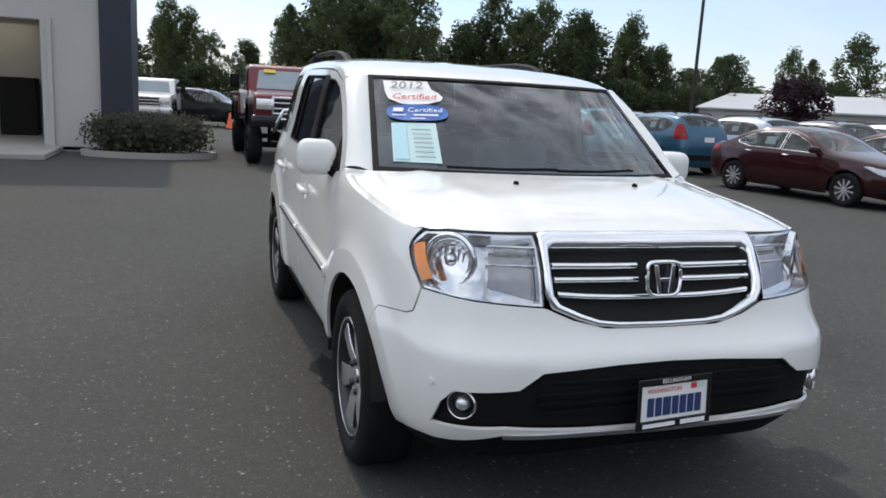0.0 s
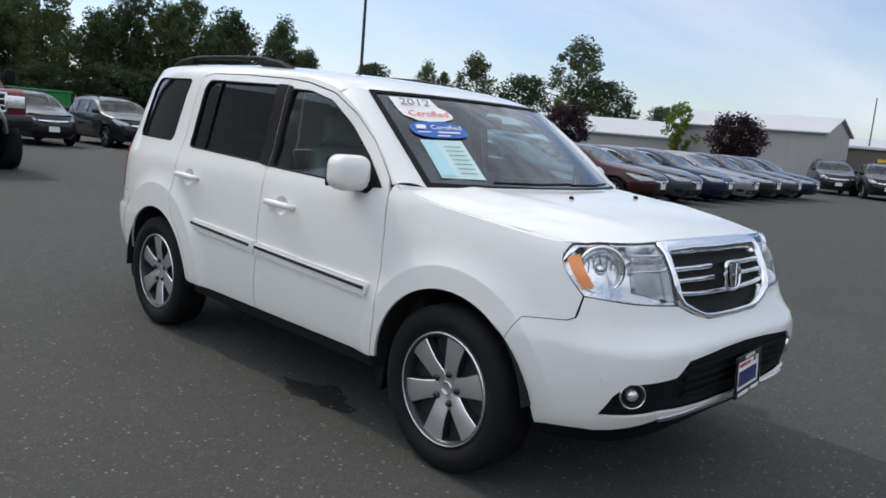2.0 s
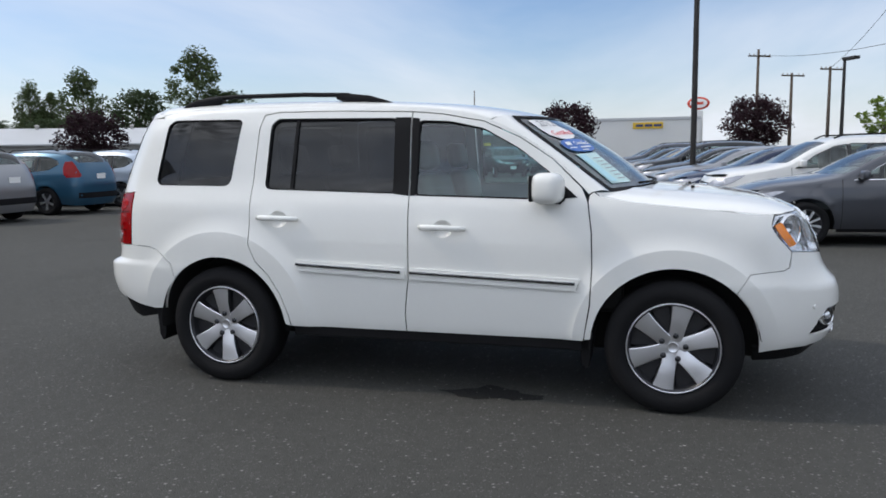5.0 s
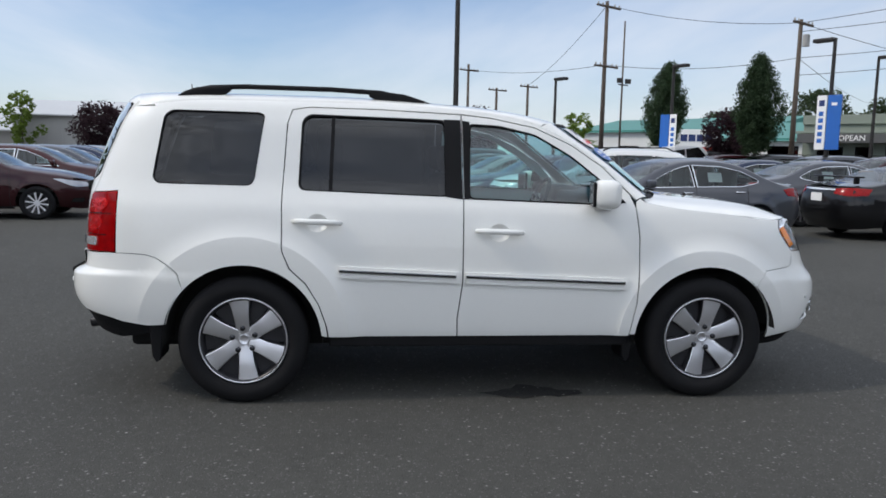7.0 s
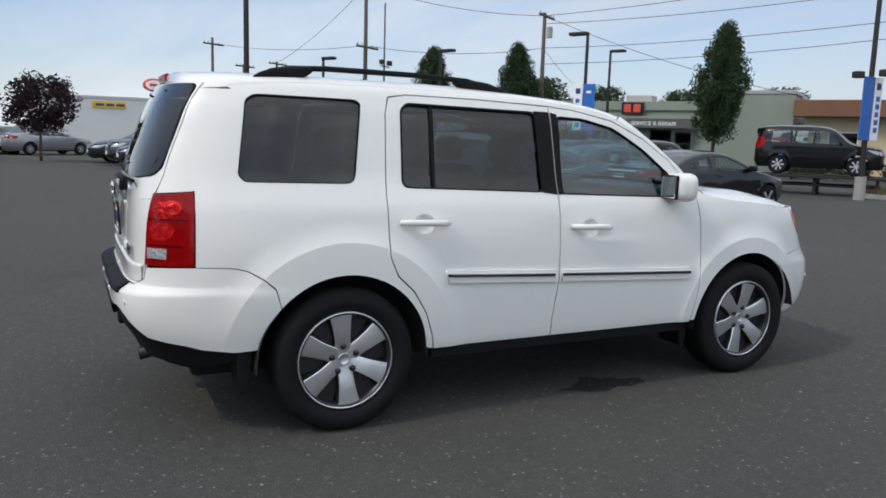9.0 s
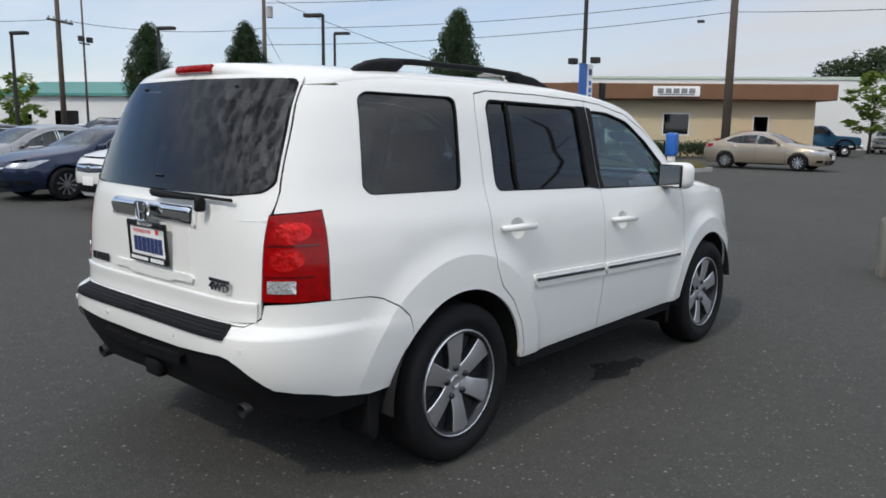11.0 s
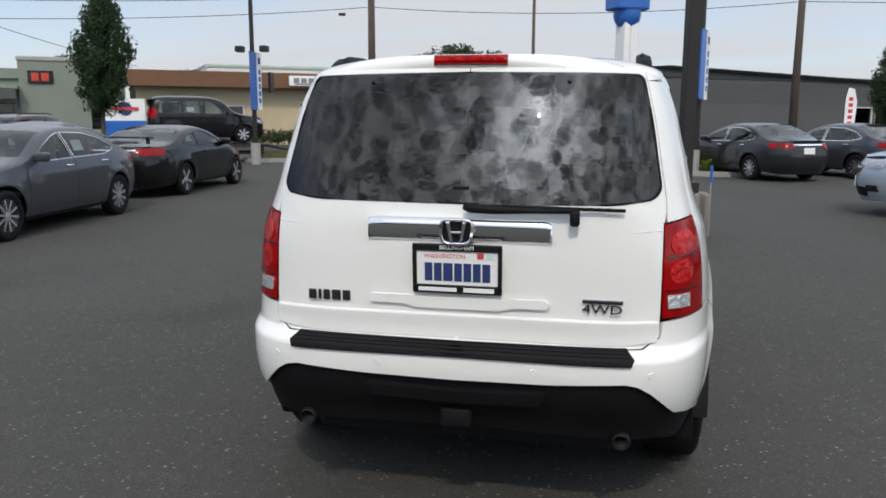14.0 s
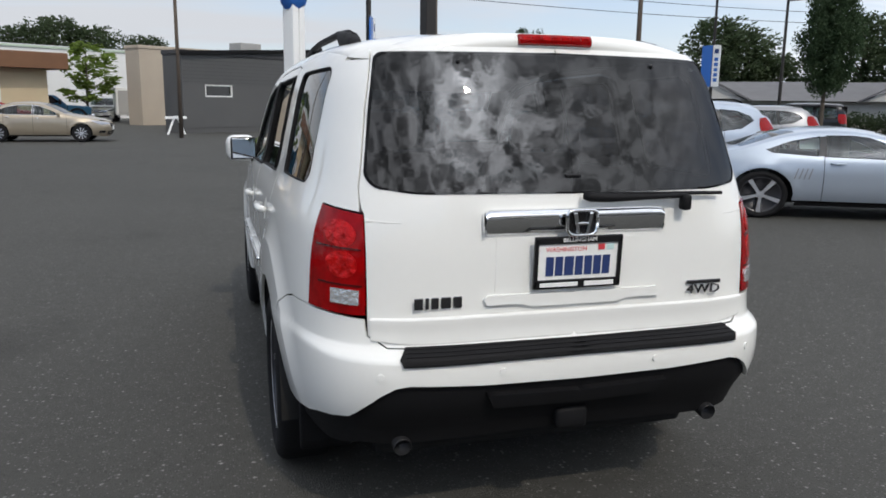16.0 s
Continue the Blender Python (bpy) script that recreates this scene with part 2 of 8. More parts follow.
def merge(bm, own):
    if bm is None:
        return own
    me = bpy.data.meshes.new("tmp")
    own.to_mesh(me)
    own.free()
    bm.from_mesh(me)
    bpy.data.meshes.remove(me)
    return bm


def tube(path, radius, sides=8, bm=None, caps=True):
    """A round bar along a path; radius a number or one for each point."""
    bm = bm or bmesh.new()
    pts = [Vector(p) for p in path]
    rs = radius if isinstance(radius, (list, tuple)) else [radius] * len(pts)
    rings = []
    for i, p in enumerate(pts):
        d = (pts[min(i + 1, len(pts) - 1)] - pts[max(i - 1, 0)]).normalized()
        q = d.to_track_quat("Z", "Y")
        rings.append([bm.verts.new(p + q @ Vector((rs[i] * math.cos(2 * math.pi * k / sides), rs[i] * math.sin(2 * math.pi * k / sides), 0))) for k in range(sides)])
    for a, b in zip(rings, rings[1:]):
        for k in range(sides):
            bm.faces.new((a[k], a[(k + 1) % sides], b[(k + 1) % sides], b[k]))
    if caps:
        bm.faces.new(rings[0][::-1])
        bm.faces.new(rings[-1])
    return bm


def turned(profile, sides=32, axis="X", bm=None, m=None):
    """A turned body: (along, radius) pairs spun round an axis."""
    own = bmesh.new()
    rings = []
    for h, r in profile:
        ring = []
        for k in range(sides):
            c, s = r * math.cos(2 * math.pi * k / sides), r * math.sin(2 * math.pi * k / sides)
            ring.append(own.verts.new((h, c, s) if axis == "X" else (c, h, s) if axis == "Y" else (c, s, h)))
        rings.append(ring)
    for a, b in zip(rings, rings[1:]):
        for k in range(sides):
            own.faces.new((a[k], b[k], b[(k + 1) % sides], a[(k + 1) % sides]))
    bmesh.ops.remove_doubles(own, verts=own.verts, dist=1e-5)
    bmesh.ops.recalc_face_normals(own, faces=own.faces)
    if m is not None:
        bmesh.ops.transform(own, matrix=m, verts=own.verts)
    return merge(bm, own)


def prism(poly, depth, m=None, bm=None, bevel=0.0):
    """A flat shape (x, z) with depth along y, centred."""
    own = bmesh.new()
    a = [own.verts.new((x, -depth / 2, z)) for x, z in poly]
    b = [own.verts.new((x, depth / 2, z)) for x, z in poly]
    own.faces.new(a)
    own.faces.new(b[::-1])
    for i in range(len(poly)):
        j = (i + 1) % len(poly)
        own.faces.new((a[j], a[i], b[i], b[j]))
    bmesh.ops.recalc_face_normals(own, faces=own.faces)
    if bevel:
        bmesh.ops.bevel(own, geom=own.edges[:], offset=bevel, segments=2, affect="EDGES", profile=.5)
    if m is not None:
        bmesh.ops.transform(own, matrix=m, verts=own.verts)
    return merge(bm, own)


def lettering(text, size, mat, parent, m, name="lettering", depth=.002, label=""):
    """Raised words in the built-in font, facing -y before m, centred."""
    cu = bpy.data.curves.new("words", "FONT")
    cu.body, cu.size, cu.align_x, cu.align_y, cu.extrude, cu.resolution_u = text, size, "CENTER", "CENTER", depth, 2
    tmp = new("words", cu)
    bpy.context.view_layer.update()
    me = bpy.data.meshes.new_from_object(tmp.evaluated_get(bpy.context.evaluated_depsgraph_get()))
    bpy.data.objects.remove(tmp)
    bpy.data.curves.remove(cu)
    me.materials.clear()
    me.materials.append(mat)
    me.name = name
    ob = new(name, me)
    ob.parent = parent
    ob.matrix_basis = m @ pose(0, 0, 0, 90)
    return tagged(ob, label) if label else ob


def inside(p, loops):
    """Which of the points (n, 2) lie inside the loops, even-odd."""
    hit = np.zeros(len(p), bool)
    for lp in loops:
        a, b = lp, np.roll(lp, -1, 0)
        for (x0, y0), (x1, y1) in zip(a, b):
            if y0 == y1:
                continue
            c = ((y0 > p[:, 1]) != (y1 > p[:, 1])) & (p[:, 0] < (x1 - x0) * (p[:, 1] - y0) / (y1 - y0) + x0)
            hit ^= c
    return hit


def clear_of(p, loops, d):
    ok = np.ones(len(p), bool)
    for lp in loops:
        for a, b in zip(lp, np.roll(lp, -1, 0)):
            ab = b - a
            t = np.clip(((p - a) @ ab) / max(ab @ ab, 1e-12), 0, 1)
            ok &= np.hypot(*(p - (a + t[:, None] * ab)).T) > d
    return ok


def dense(loop, h):
    out = []
    for a, b in zip(loop, loop[1:] + loop[:1]):
        n = max(1, math.ceil(math.hypot(b[0] - a[0], b[1] - a[1]) / h))
        out += [(a[0] + (b[0] - a[0]) * i / n, a[1] + (b[1] - a[1]) * i / n) for i in range(n)]
    return out


def sheet(loops, fn, h=.05, thick=.012, proud=0.0, bm=None, rows=None):
    """A piece of a curved skin: flat outlines (the first, and holes) laid on the surface fn(u, v), with a rim that goes inwards."""
    bm = bm or bmesh.new()
    way = bm.verts.layers.float_vector.get("way") or bm.verts.layers.float_vector.new("way")
    lps = [np.array(lp, float) for lp in loops]
    lo, hi = lps[0].min(0), lps[0].max(0)
    gx, gy = np.meshgrid(np.arange(lo[0] + h / 2, hi[0], h), np.arange(lo[1] + h / 2, hi[1], h))
    g = np.stack([gx.ravel(), gy.ravel()], 1)
    if len(g):
        g = g[inside(g, lps)]
    if len(g):
        g = g[clear_of(g, lps, h * .45)]
    if rows is not None:
        own = rows[inside(rows, lps)]
        own = own[clear_of(own, lps, .007)] if len(own) else own
        if len(own) and len(g):
            g = g[np.array([np.min(np.hypot(*(own - q).T)) > .016 for q in g])]
        g = np.concatenate([g.reshape(-1, 2), own.reshape(-1, 2)])
    pts, edges = [], []
    for lp in lps:
        k = len(pts)
        pts += [Vector(p) for p in lp]
        edges += [(k + i, k + (i + 1) % len(lp)) for i in range(len(lp))]
    pts += [Vector(p) for p in g]
    vs, _, fs, _, _, _ = delaunay_2d_cdt(pts, edges, [], 0, 1e-6)
    uv = np.array([tuple(v) for v in vs])
    cen = np.array([uv[list(t)].mean(0) for t in fs])
    keep = [t for t, k in zip(fs, inside(cen, lps)) if k]

    def place(u, v, off):
        p = fn(u, v)
        e = 1e-3
        n = (fn(u + e, v) - fn(u - e, v)).cross(fn(u, v + e) - fn(u, v - e))
        if n.length < 1e-12:
            return p
        return p + n.normalized() * off

    mid = fn(*uv.mean(0))
    n0 = (fn(uv.mean(0)[0] + 1e-3, uv.mean(0)[1]) - mid).cross(fn(uv.mean(0)[0], uv.mean(0)[1] + 1e-3) - mid)
    sgn = 1.0 if n0.dot(mid - Vector((0, mid.y * .5, .7))) > 0 else -1.0
    verts = [bm.verts.new(place(u, v, sgn * proud)) for u, v in uv]
    for (u, v), q in zip(uv, verts):
        q[way] = place(u, v, sgn) - fn(u, v)
    for t in keep:
        try:
            bm.faces.new([verts[i] for i in (t if sgn > 0 else t[::-1])])
        except ValueError:
            pass
    if thick:
        for lp in loops:
            top = [bm.verts.new(place(u, v, sgn * proud)) for u, v in lp]
            low = [bm.verts.new(place(u, v, sgn * (proud - thick))) for u, v in lp]
            for i in range(len(lp)):
                j = (i + 1) % len(lp)
                bm.faces.new((top[i], low[i], low[j], top[j]))
    loose = [v for v in bm.verts if not v.link_faces]
    bmesh.ops.delete(bm, geom=loose, context="VERTS")
    return bm


def grid_sheet(fn, us, vs, bm=None):
    """A smooth skin from a grid of fn(u, v)."""
    bm = bm or bmesh.new()
    rows = [[bm.verts.new(fn(u, v)) for u in us] for v in vs]
    for a, b in zip(rows, rows[1:]):
        for i in range(len(us) - 1):
            bm.faces.new((a[i], a[i + 1], b[i + 1], b[i]))
    return bm


def mirrored(bm):
    own = bm.copy()
    bmesh.ops.scale(own, vec=(-1, 1, 1), verts=own.verts)
    bmesh.ops.reverse_faces(own, faces=own.faces)
    way = own.verts.layers.float_vector.get("way")
    if way:
        for v in own.verts:
            v[way] = Vector((-v[way].x, v[way].y, v[way].z))
    return own


def both(bm):
    """The right half and its mirror image in one mesh."""
    return merge(bm, mirrored(bm))


def pair(name, bm, mat, parent, label="", smooth=True):
    left = mirrored(bm)
    return part(name, bm, mat, parent, label, smooth), part(name, left, mat, parent, label, smooth)


def fillet(loop, r, n=5):
    """Round the corners of an outline of (kind, u, z) that lie off the middle line."""
    out = []
    for i, (k, u, z) in enumerate(loop):
        a, b = Vector(loop[i - 1][1:]), Vector(loop[(i + 1) % len(loop)][1:])
        p = Vector((u, z))
        if k != "y" and u == 0:
            out.append((k, u, z))
            continue
        d = min(r, .45 * (a - p).length, .45 * (b - p).length)
        p0, p1 = p + (a - p).normalized() * d, p + (b - p).normalized() * d
        for j in range(n + 1):
            t = j / n
            q = p0 * (1 - t) ** 2 + p * 2 * t * (1 - t) + p1 * t * t
            out.append((k, q.x, q.y))
    return out


def arc(cx, cz, r, a0, a1, n):
    return [(cx + r * math.cos(radians(a0 + (a1 - a0) * i / n)), cz + r * math.sin(radians(a0 + (a1 - a0) * i / n))) for i in range(n + 1)]


def spread(n, ease=1.0):
    """n steps from -1 to 1, closer together towards both ends."""
    t = np.linspace(-1, 1, n)
    return [float(np.sign(v) * (1 - (1 - abs(v)) ** ease)) for v in t]



# ---- shape of the SUV ----
def curve(pts):
    """Smooth function through (key, value) pairs."""
    ks = np.array([p[0] for p in pts], float)
    vs = np.array([p[1] for p in pts], float)
    ms = np.gradient(vs, ks)
    d = np.diff(vs) / np.diff(ks)
    for i in range(len(ks)):
        lim = 3 * min(abs(d[max(i - 1, 0)]), abs(d[min(i, len(d) - 1)]))
        ms[i] = max(-lim, min(lim, ms[i]))

    def at(k):
        k = min(max(k, ks[0]), ks[-1])
        i = min(max(int(np.searchsorted(ks, k)) - 1, 0), len(ks) - 2)
        h = ks[i + 1] - ks[i]
        s = (k - ks[i]) / h
        return ((2 * s**3 - 3 * s * s + 1) * vs[i] + (s**3 - 2 * s * s + s) * h * ms[i]
                + (3 * s * s - 2 * s**3) * vs[i + 1] + (s**3 - s * s) * h * ms[i + 1])
    return at


# half width by height, and how far the nose and the tail reach
WIDE = curve([(.28, .88), (.39, .94), (.5, .958), (.65, .968), (.8, .97), (.95, .964), (1.05, .955), (1.15, .937),
              (1.22, .912), (1.27, .895), (1.45, .853), (1.68, .79), (1.74, .76), (1.79, .70)])
NOSE = curve([(.28, 2.135), (.4, 2.235), (.5, 2.276), (.6, 2.289), (.69, 2.283), (.725, 2.272), (.755, 2.243), (.79, 2.216), (.9, 2.170), (1.0, 2.134), (1.08, 2.08), (1.14, 2.02), (1.8, 1.99)])
TAIL = curve([(.28, 2.3), (.45, 2.36), (.55, 2.42), (.65, 2.445), (.735, 2.44), (.78, 2.37), (.9, 2.36), (1.1, 2.35), (1.25, 2.33),
              (1.5, 2.245), (1.72, 2.145), (1.8, 2.09)])
PF, PR = 6.0, 6.6
KF, KR = .5 ** (1 / PF), .5 ** (1 / PR)
HUB_Y, HUB_Z = 1.3875, .37


def flare(y, z):
    """The arch's flare swells softly and ends in a crease."""
    out = 0.0
    for hy, far in ((-HUB_Y, .66), (HUB_Y, .72)):
        r = math.hypot(y - hy, z - HUB_Z)
        if z > .3:
            s = min(1.0, max(0.0, (far - r) / .115))
            fade = min(1.0, max(0.0, (z - .42) / .30)) if abs(y) > HUB_Y else 1.0
            out += .020 * s * s * fade
    return out


def skin(a, z):
    """A place on the right half of the body: a runs along the side (it is y there) and on round both corners."""
    w, f, t = WIDE(z), NOSE(z), TAIL(z)
    if a > KR * t:
        x = max(KR * w - (a - KR * t), 0.0)
        return Vector((-x, t * (1 - (x / w) ** PR) ** (1 / PR), z))
    if a < -KF * f:
        x = max(KF * w - (-a - KF * f), 0.0)
        return Vector((-x, -f * (1 - (x / w) ** PF) ** (1 / PF), z))
    p, l = (PR, t) if a > 0 else (PF, f)
    return Vector((-w * (1 - (abs(a) / l) ** p) ** (1 / p) - flare(a, z), a, z))


def along(kind, u, z):
    """The skin's own a for a place given by y (side), or by x on the tail or the nose."""
    if kind == "y":
        return u
    if kind == "r":
        return KR * TAIL(z) + KR * WIDE(z) - u
    return -(KF * NOSE(z) + KF * WIDE(z) - u)


# ---- the white SUV ----
def lay(loop, h=.04):
    """An outline given in y or x and height, in the skin's own terms."""
    out = []
    for (k0, u0, z0), (k1, u1, z1) in zip(loop, loop[1:] + loop[:1]):
        n = max(1, math.ceil(math.hypot(u1 - u0, z1 - z0) / h)) if k0 == k1 else 3
        for i in range(n):
            s = i / n
            z = z0 + (z1 - z0) * s
            if k0 == k1:
                out.append((along(k0, u0 + (u1 - u0) * s, z), z))
            else:
                out.append((along(k0, u0, z0) * (1 - s) + along(k1, u1, z1) * s, z))
    return out


def Y(*pts):
    return [("y", y, z) for y, z in pts]


def Fr(*pts):
    return [("f", x, z) for x, z in pts]


def Re(*pts):
    return [("r", x, z) for x, z in pts]


ARCH_ROWS = np.array([(hy + r * math.cos(a), HUB_Z + r * math.sin(a)) for hy, far in ((-HUB_Y, .66), (HUB_Y, .72)) for r in (far - .135, far - .116, far - .110, far - .09, far - .07, far - .045, far - .02, far + .004)
                      for a in np.linspace(-.1, math.pi + .1, 110)])


SHELF_ROWS = np.array([(a, z) for z in (.728, .738, .748, .757, .770, .780, .792) for a in np.arange(2.0, 3.2, .03)])


def panel(*loops, h=.05, thick=.014, proud=0.0, arch=False):
    return sheet([lay(lp) for lp in loops], skin, h, thick, proud, None, np.concatenate([ARCH_ROWS, SHELF_ROWS]) if arch else None)


def ribbon(outer, inner, prof, bm=None, closed=False):
    """A strip between two outlines on the skin; prof: (part of the way across, height over the skin)."""
    bm = bm or bmesh.new()
    rows = []
    for (k0, u0, z0), (k1, u1, z1) in zip(outer, inner):
        a0, a1 = along(k0, u0, z0), along(k1, u1, z1)
        row = []
        for t, off in prof:
            z = z0 + (z1 - z0) * t
            a = along(k0, u0 + (u1 - u0) * t, z) if k0 == k1 else a0 + (a1 - a0) * t
            n = (skin(a + 2e-3, z) - skin(a - 2e-3, z)).cross(skin(a, z + 2e-3) - skin(a, z - 2e-3)).normalized()
            n = n if n.dot(Vector((skin(a, z).x, skin(a, z).y * .4, 0))) > 0 else -n
            row.append(bm.verts.new(skin(a, z) + n * off))
        rows.append(row)
    if closed:
        rows.append(rows[0])
    for a, b in zip(rows, rows[1:]):
        for i in range(len(prof) - 1):
            bm.faces.new((a[i], b[i], b[i + 1], a[i + 1]))
    bmesh.ops.recalc_face_normals(bm, faces=bm.faces)
    if closed is False or closed:
        c = sum((v.co for v in bm.verts), Vector()) / len(bm.verts)
        f = max(bm.faces, key=lambda q: q.calc_area())
        if f.normal.dot(f.calc_center_median() - Vector((0, f.calc_center_median().y * .5, .8))) < 0:
            bmesh.ops.reverse_faces(bm, faces=bm.faces)
    return bm


def shrunk(loop, cu, cz, fu, fz):
    return [(k, (u - cu) * fu + cu, (z - cz) * fz + cz) for k, u, z in loop]


def fine(loop, h=.03):
    """The outline with more points, still as (kind, u, z)."""
    return [(loop[0][0], u, z) for u, z in dense([(u, z) for _, u, z in loop], h)]


EDGE = curve([(-1.05, 1.17), (-.93, 1.235), (-.75, 1.395), (-.53, 1.55), (-.31, 1.652), (-.05, 1.705), (.2, 1.727), (.85, 1.752), (1.5, 1.752), (1.85, 1.728), (2.0, 1.705), (2.1, 1.69)])
CROWN = curve([(-.75, 1.60), (-.62, 1.662), (-.47, 1.702), (-.2, 1.747), (.2, 1.782), (.85, 1.812), (1.5, 1.814), (1.9, 1.812), (2.12, 1.804)])
SHOULDER = curve([(-2.0, 1.085), (-1.85, 1.095), (-1.5, 1.135), (-1.2, 1.165), (-1.0, 1.195), (-.9, 1.21)])
HOOD_MID = curve([(0, 1.112), (.1, 1.146), (.35, 1.188), (.7, 1.218), (1, 1.238)])

suv = thing("suv", "pearl white four-door SUV parked on the asphalt lot", "car")

# sides
door_f_out = Y((-.902, .392), (-.935, .6), (-.945, .8), (-.94, 1.0), (-.918, 1.17), (-.885, 1.245), (-.72, 1.405), (-.53, 1.53), (-.31, 1.628), (-.05, 1.678),
               (.128, 1.695), (.118, 1.2), (.118, .72), (.146, .5), (.142, .392))
win_f = Y((.092, 1.205), (.086, 1.645), (-.1, 1.637), (-.315, 1.590), (-.533, 1.468), (-.718, 1.325), (-.842, 1.20), (-.70, 1.183))
door_r_out = Y((.149, .392), (.153, .5), (.125, .72), (.125, 1.2), (.135, 1.695), (.6, 1.712), (1.02, 1.716), (1.115, 1.70), (1.14, 1.62), (1.166, 1.2), (1.163, .9), (1.12, .80),
               (1.03, .715), (.955, .59), (.91, .46), (.90, .392))
win_r = Y((1.078, 1.243), (1.06, 1.64), (1.02, 1.678), (.22, 1.663), (.205, 1.216))
quarter_win_raw = Y((1.33, 1.262), (1.272, 1.665), (1.30, 1.682), (1.80, 1.688), (1.845, 1.66), (1.90, 1.30), (1.87, 1.268))
win_f, win_r, quarter_win = fillet(win_f, .03), fillet(win_r, .045), fillet(quarter_win_raw, .05)
frame_out = (Y(*[(y, EDGE(y)) for y in np.linspace(-.945, 2.0, 34)]) + Re((.74, 1.706), (.70, 1.726), (.645, 1.742), (.652, 1.705), (.685, 1.55), (.7205, 1.32), (.7265, 1.29), (.7285, 1.209)) + Re((.80, 1.218),) + Y((2.093, 1.225), (2.102, .872), (2.0, .8715), (1.93, .868), (1.87, .853), (1.80, .813), (1.745, .765))
             + Y(*arc(HUB_Y, HUB_Z, .447, 42, 176, 20)) + Y((.908, .392), (.917, .46), (.962, .59), (1.036, .71), (1.127, .795), (1.17, .9), (1.172, 1.2), (1.147, 1.62), (1.12, 1.706), (1.02, 1.723),
               (.6, 1.719), (.132, 1.702), (-.05, 1.685), (-.31, 1.635), (-.53, 1.537), (-.72, 1.412), (-.89, 1.252), (-.925, 1.215)))
fender_out = (Y((-.908, .40)) + Y(*arc(-HUB_Y, HUB_Z, .447, 4, 135, 20)) + Y((-1.77, .79), (-1.94, .808), (-1.962, .822), (-1.955, .905), (-1.878, 1.03)) + Fr((.816, 1.098),)
              + Y(*[(y, SHOULDER(y)) for y in np.linspace(-1.83, -.99, 12)]) + Y((-.951, 1.2225), (-.931, 1.207), (-.925, 1.17), (-.947, 1.0), (-.952, .8), (-.942, .6)))
doors = []
for k, (outline, win, nm) in enumerate(((door_f_out, win_f, "front_door"), (door_r_out, win_r, "rear_door"))):
    yc, zc = ((-.09, 1.018), (.968, 1.064))[k]
    cup_hole = Y(*[(yc + .062 * math.cos(a), zc - .005 + .052 * math.sin(a)) for a in np.linspace(0, 2 * math.pi, 25)[:-1]])
    d = pair(nm, panel(outline, win, cup_hole, h=.032, arch=True), M_WHITE, suv)
    doors.append(d)
    for side, src in zip((0, 1), pair("window", panel(win, h=.06, thick=0, proud=-.014), M_GLASS if k == 0 else M_GLASS_DARK, suv, "tinted side window glass")):
        src.parent = d[side]
    cu = .5 * (min(p[1] for p in win) + max(p[1] for p in win))
    fw = fine(win)
    rubber = ribbon(shrunk(fw, cu, 1.43, 1.004, 1.006), shrunk(fw, cu, 1.43, .974, .962), [(0, -.003), (.03, .002), (.85, .001), (1, -.006), (1, -.02)], None, True)
    for side, src in zip((0, 1), pair("window_seal", rubber, M_SEAL, suv)):
        src.parent = d[side]
pair("rear_quarter_panel", panel(frame_out, quarter_win, h=.032, arch=True), M_WHITE, suv)
pair("quarter_window", panel(quarter_win, h=.06, thick=0, proud=-.010), M_GLASS_DARK, suv, "dark privacy glass")
fq = fine(quarter_win)
qs = ribbon(shrunk(fq, 1.58, 1.475, 1.002, 1.003), shrunk(fq, 1.58, 1.475, .982, .974), [(0, -.003), (.05, .001), (.85, .0), (1, -.006), (1, -.016)], None, True)
pair("window_seal", qs, M_SEAL, suv)
fender = panel(fender_out, h=.03, arch=True)


def hood(s, v):
    edge_y = -1.850 + .870 * v
    xe = -skin(edge_y, SHOULDER(edge_y)).x
    x = s * xe
    zf = 1.112
    front = -NOSE(zf) * max(1 - (abs(x) / WIDE(zf)) ** PF, 0) ** (1 / PF) if abs(x) < .9 * WIDE(zf) else edge_y
    back = -1.285 + .30 * s * s
    y = front + (back - front) * v
    ze = SHOULDER(edge_y)
    z = ze + (HOOD_MID(v) - ze) * (1 - abs(s) ** 3.4) + .007 * math.exp(-((abs(s) - .66 + .12 * (1 - v)) / .05) ** 2) * min(1, 4 * v)
    w = min(1.0, max(0.0, (abs(s) - .9) / .1))
    return Vector((x, y * (1 - w) + edge_y * w, z))


part("hood", grid_sheet(hood, [u * .9585 for u in spread(33)], np.linspace(0, 1, 22)), M_WHITE, suv, smooth=True)
strip = grid_sheet(lambda s, v: hood(s, v) - Vector((0, 0, .004 if s > -.955 else 0)), (-1.0, -.987, -.974, -.9605, -.95, -.93), np.linspace(0, 1, 22))
fender = merge(fender, strip)
pair("front_fender", fender, M_WHITE, suv)


def roof(s, v):
    y = (-.62 + .27 * abs(s) ** 3) * (1 - v) + (2.105 - .09 * s * s) * v
    xe = -skin(y, EDGE(y)).x
    return Vector((s * xe, y, EDGE(y) + (CROWN(y) - EDGE(y)) * max(1 - abs(s) ** (2.7 + 1.1 * v ** 3), 0) ** .5))


part("roof", grid_sheet(roof, spread(41, 1.9), np.linspace(0, 1, 40)), M_WHITE, suv, smooth=True)
part("headliner", grid_sheet(lambda s, v: roof(s * .93, .02 + .95 * v) - Vector((0, 0, .035)), spread(9), np.linspace(0, 1, 10)), M_LINER, suv, smooth=True)
WS = .86


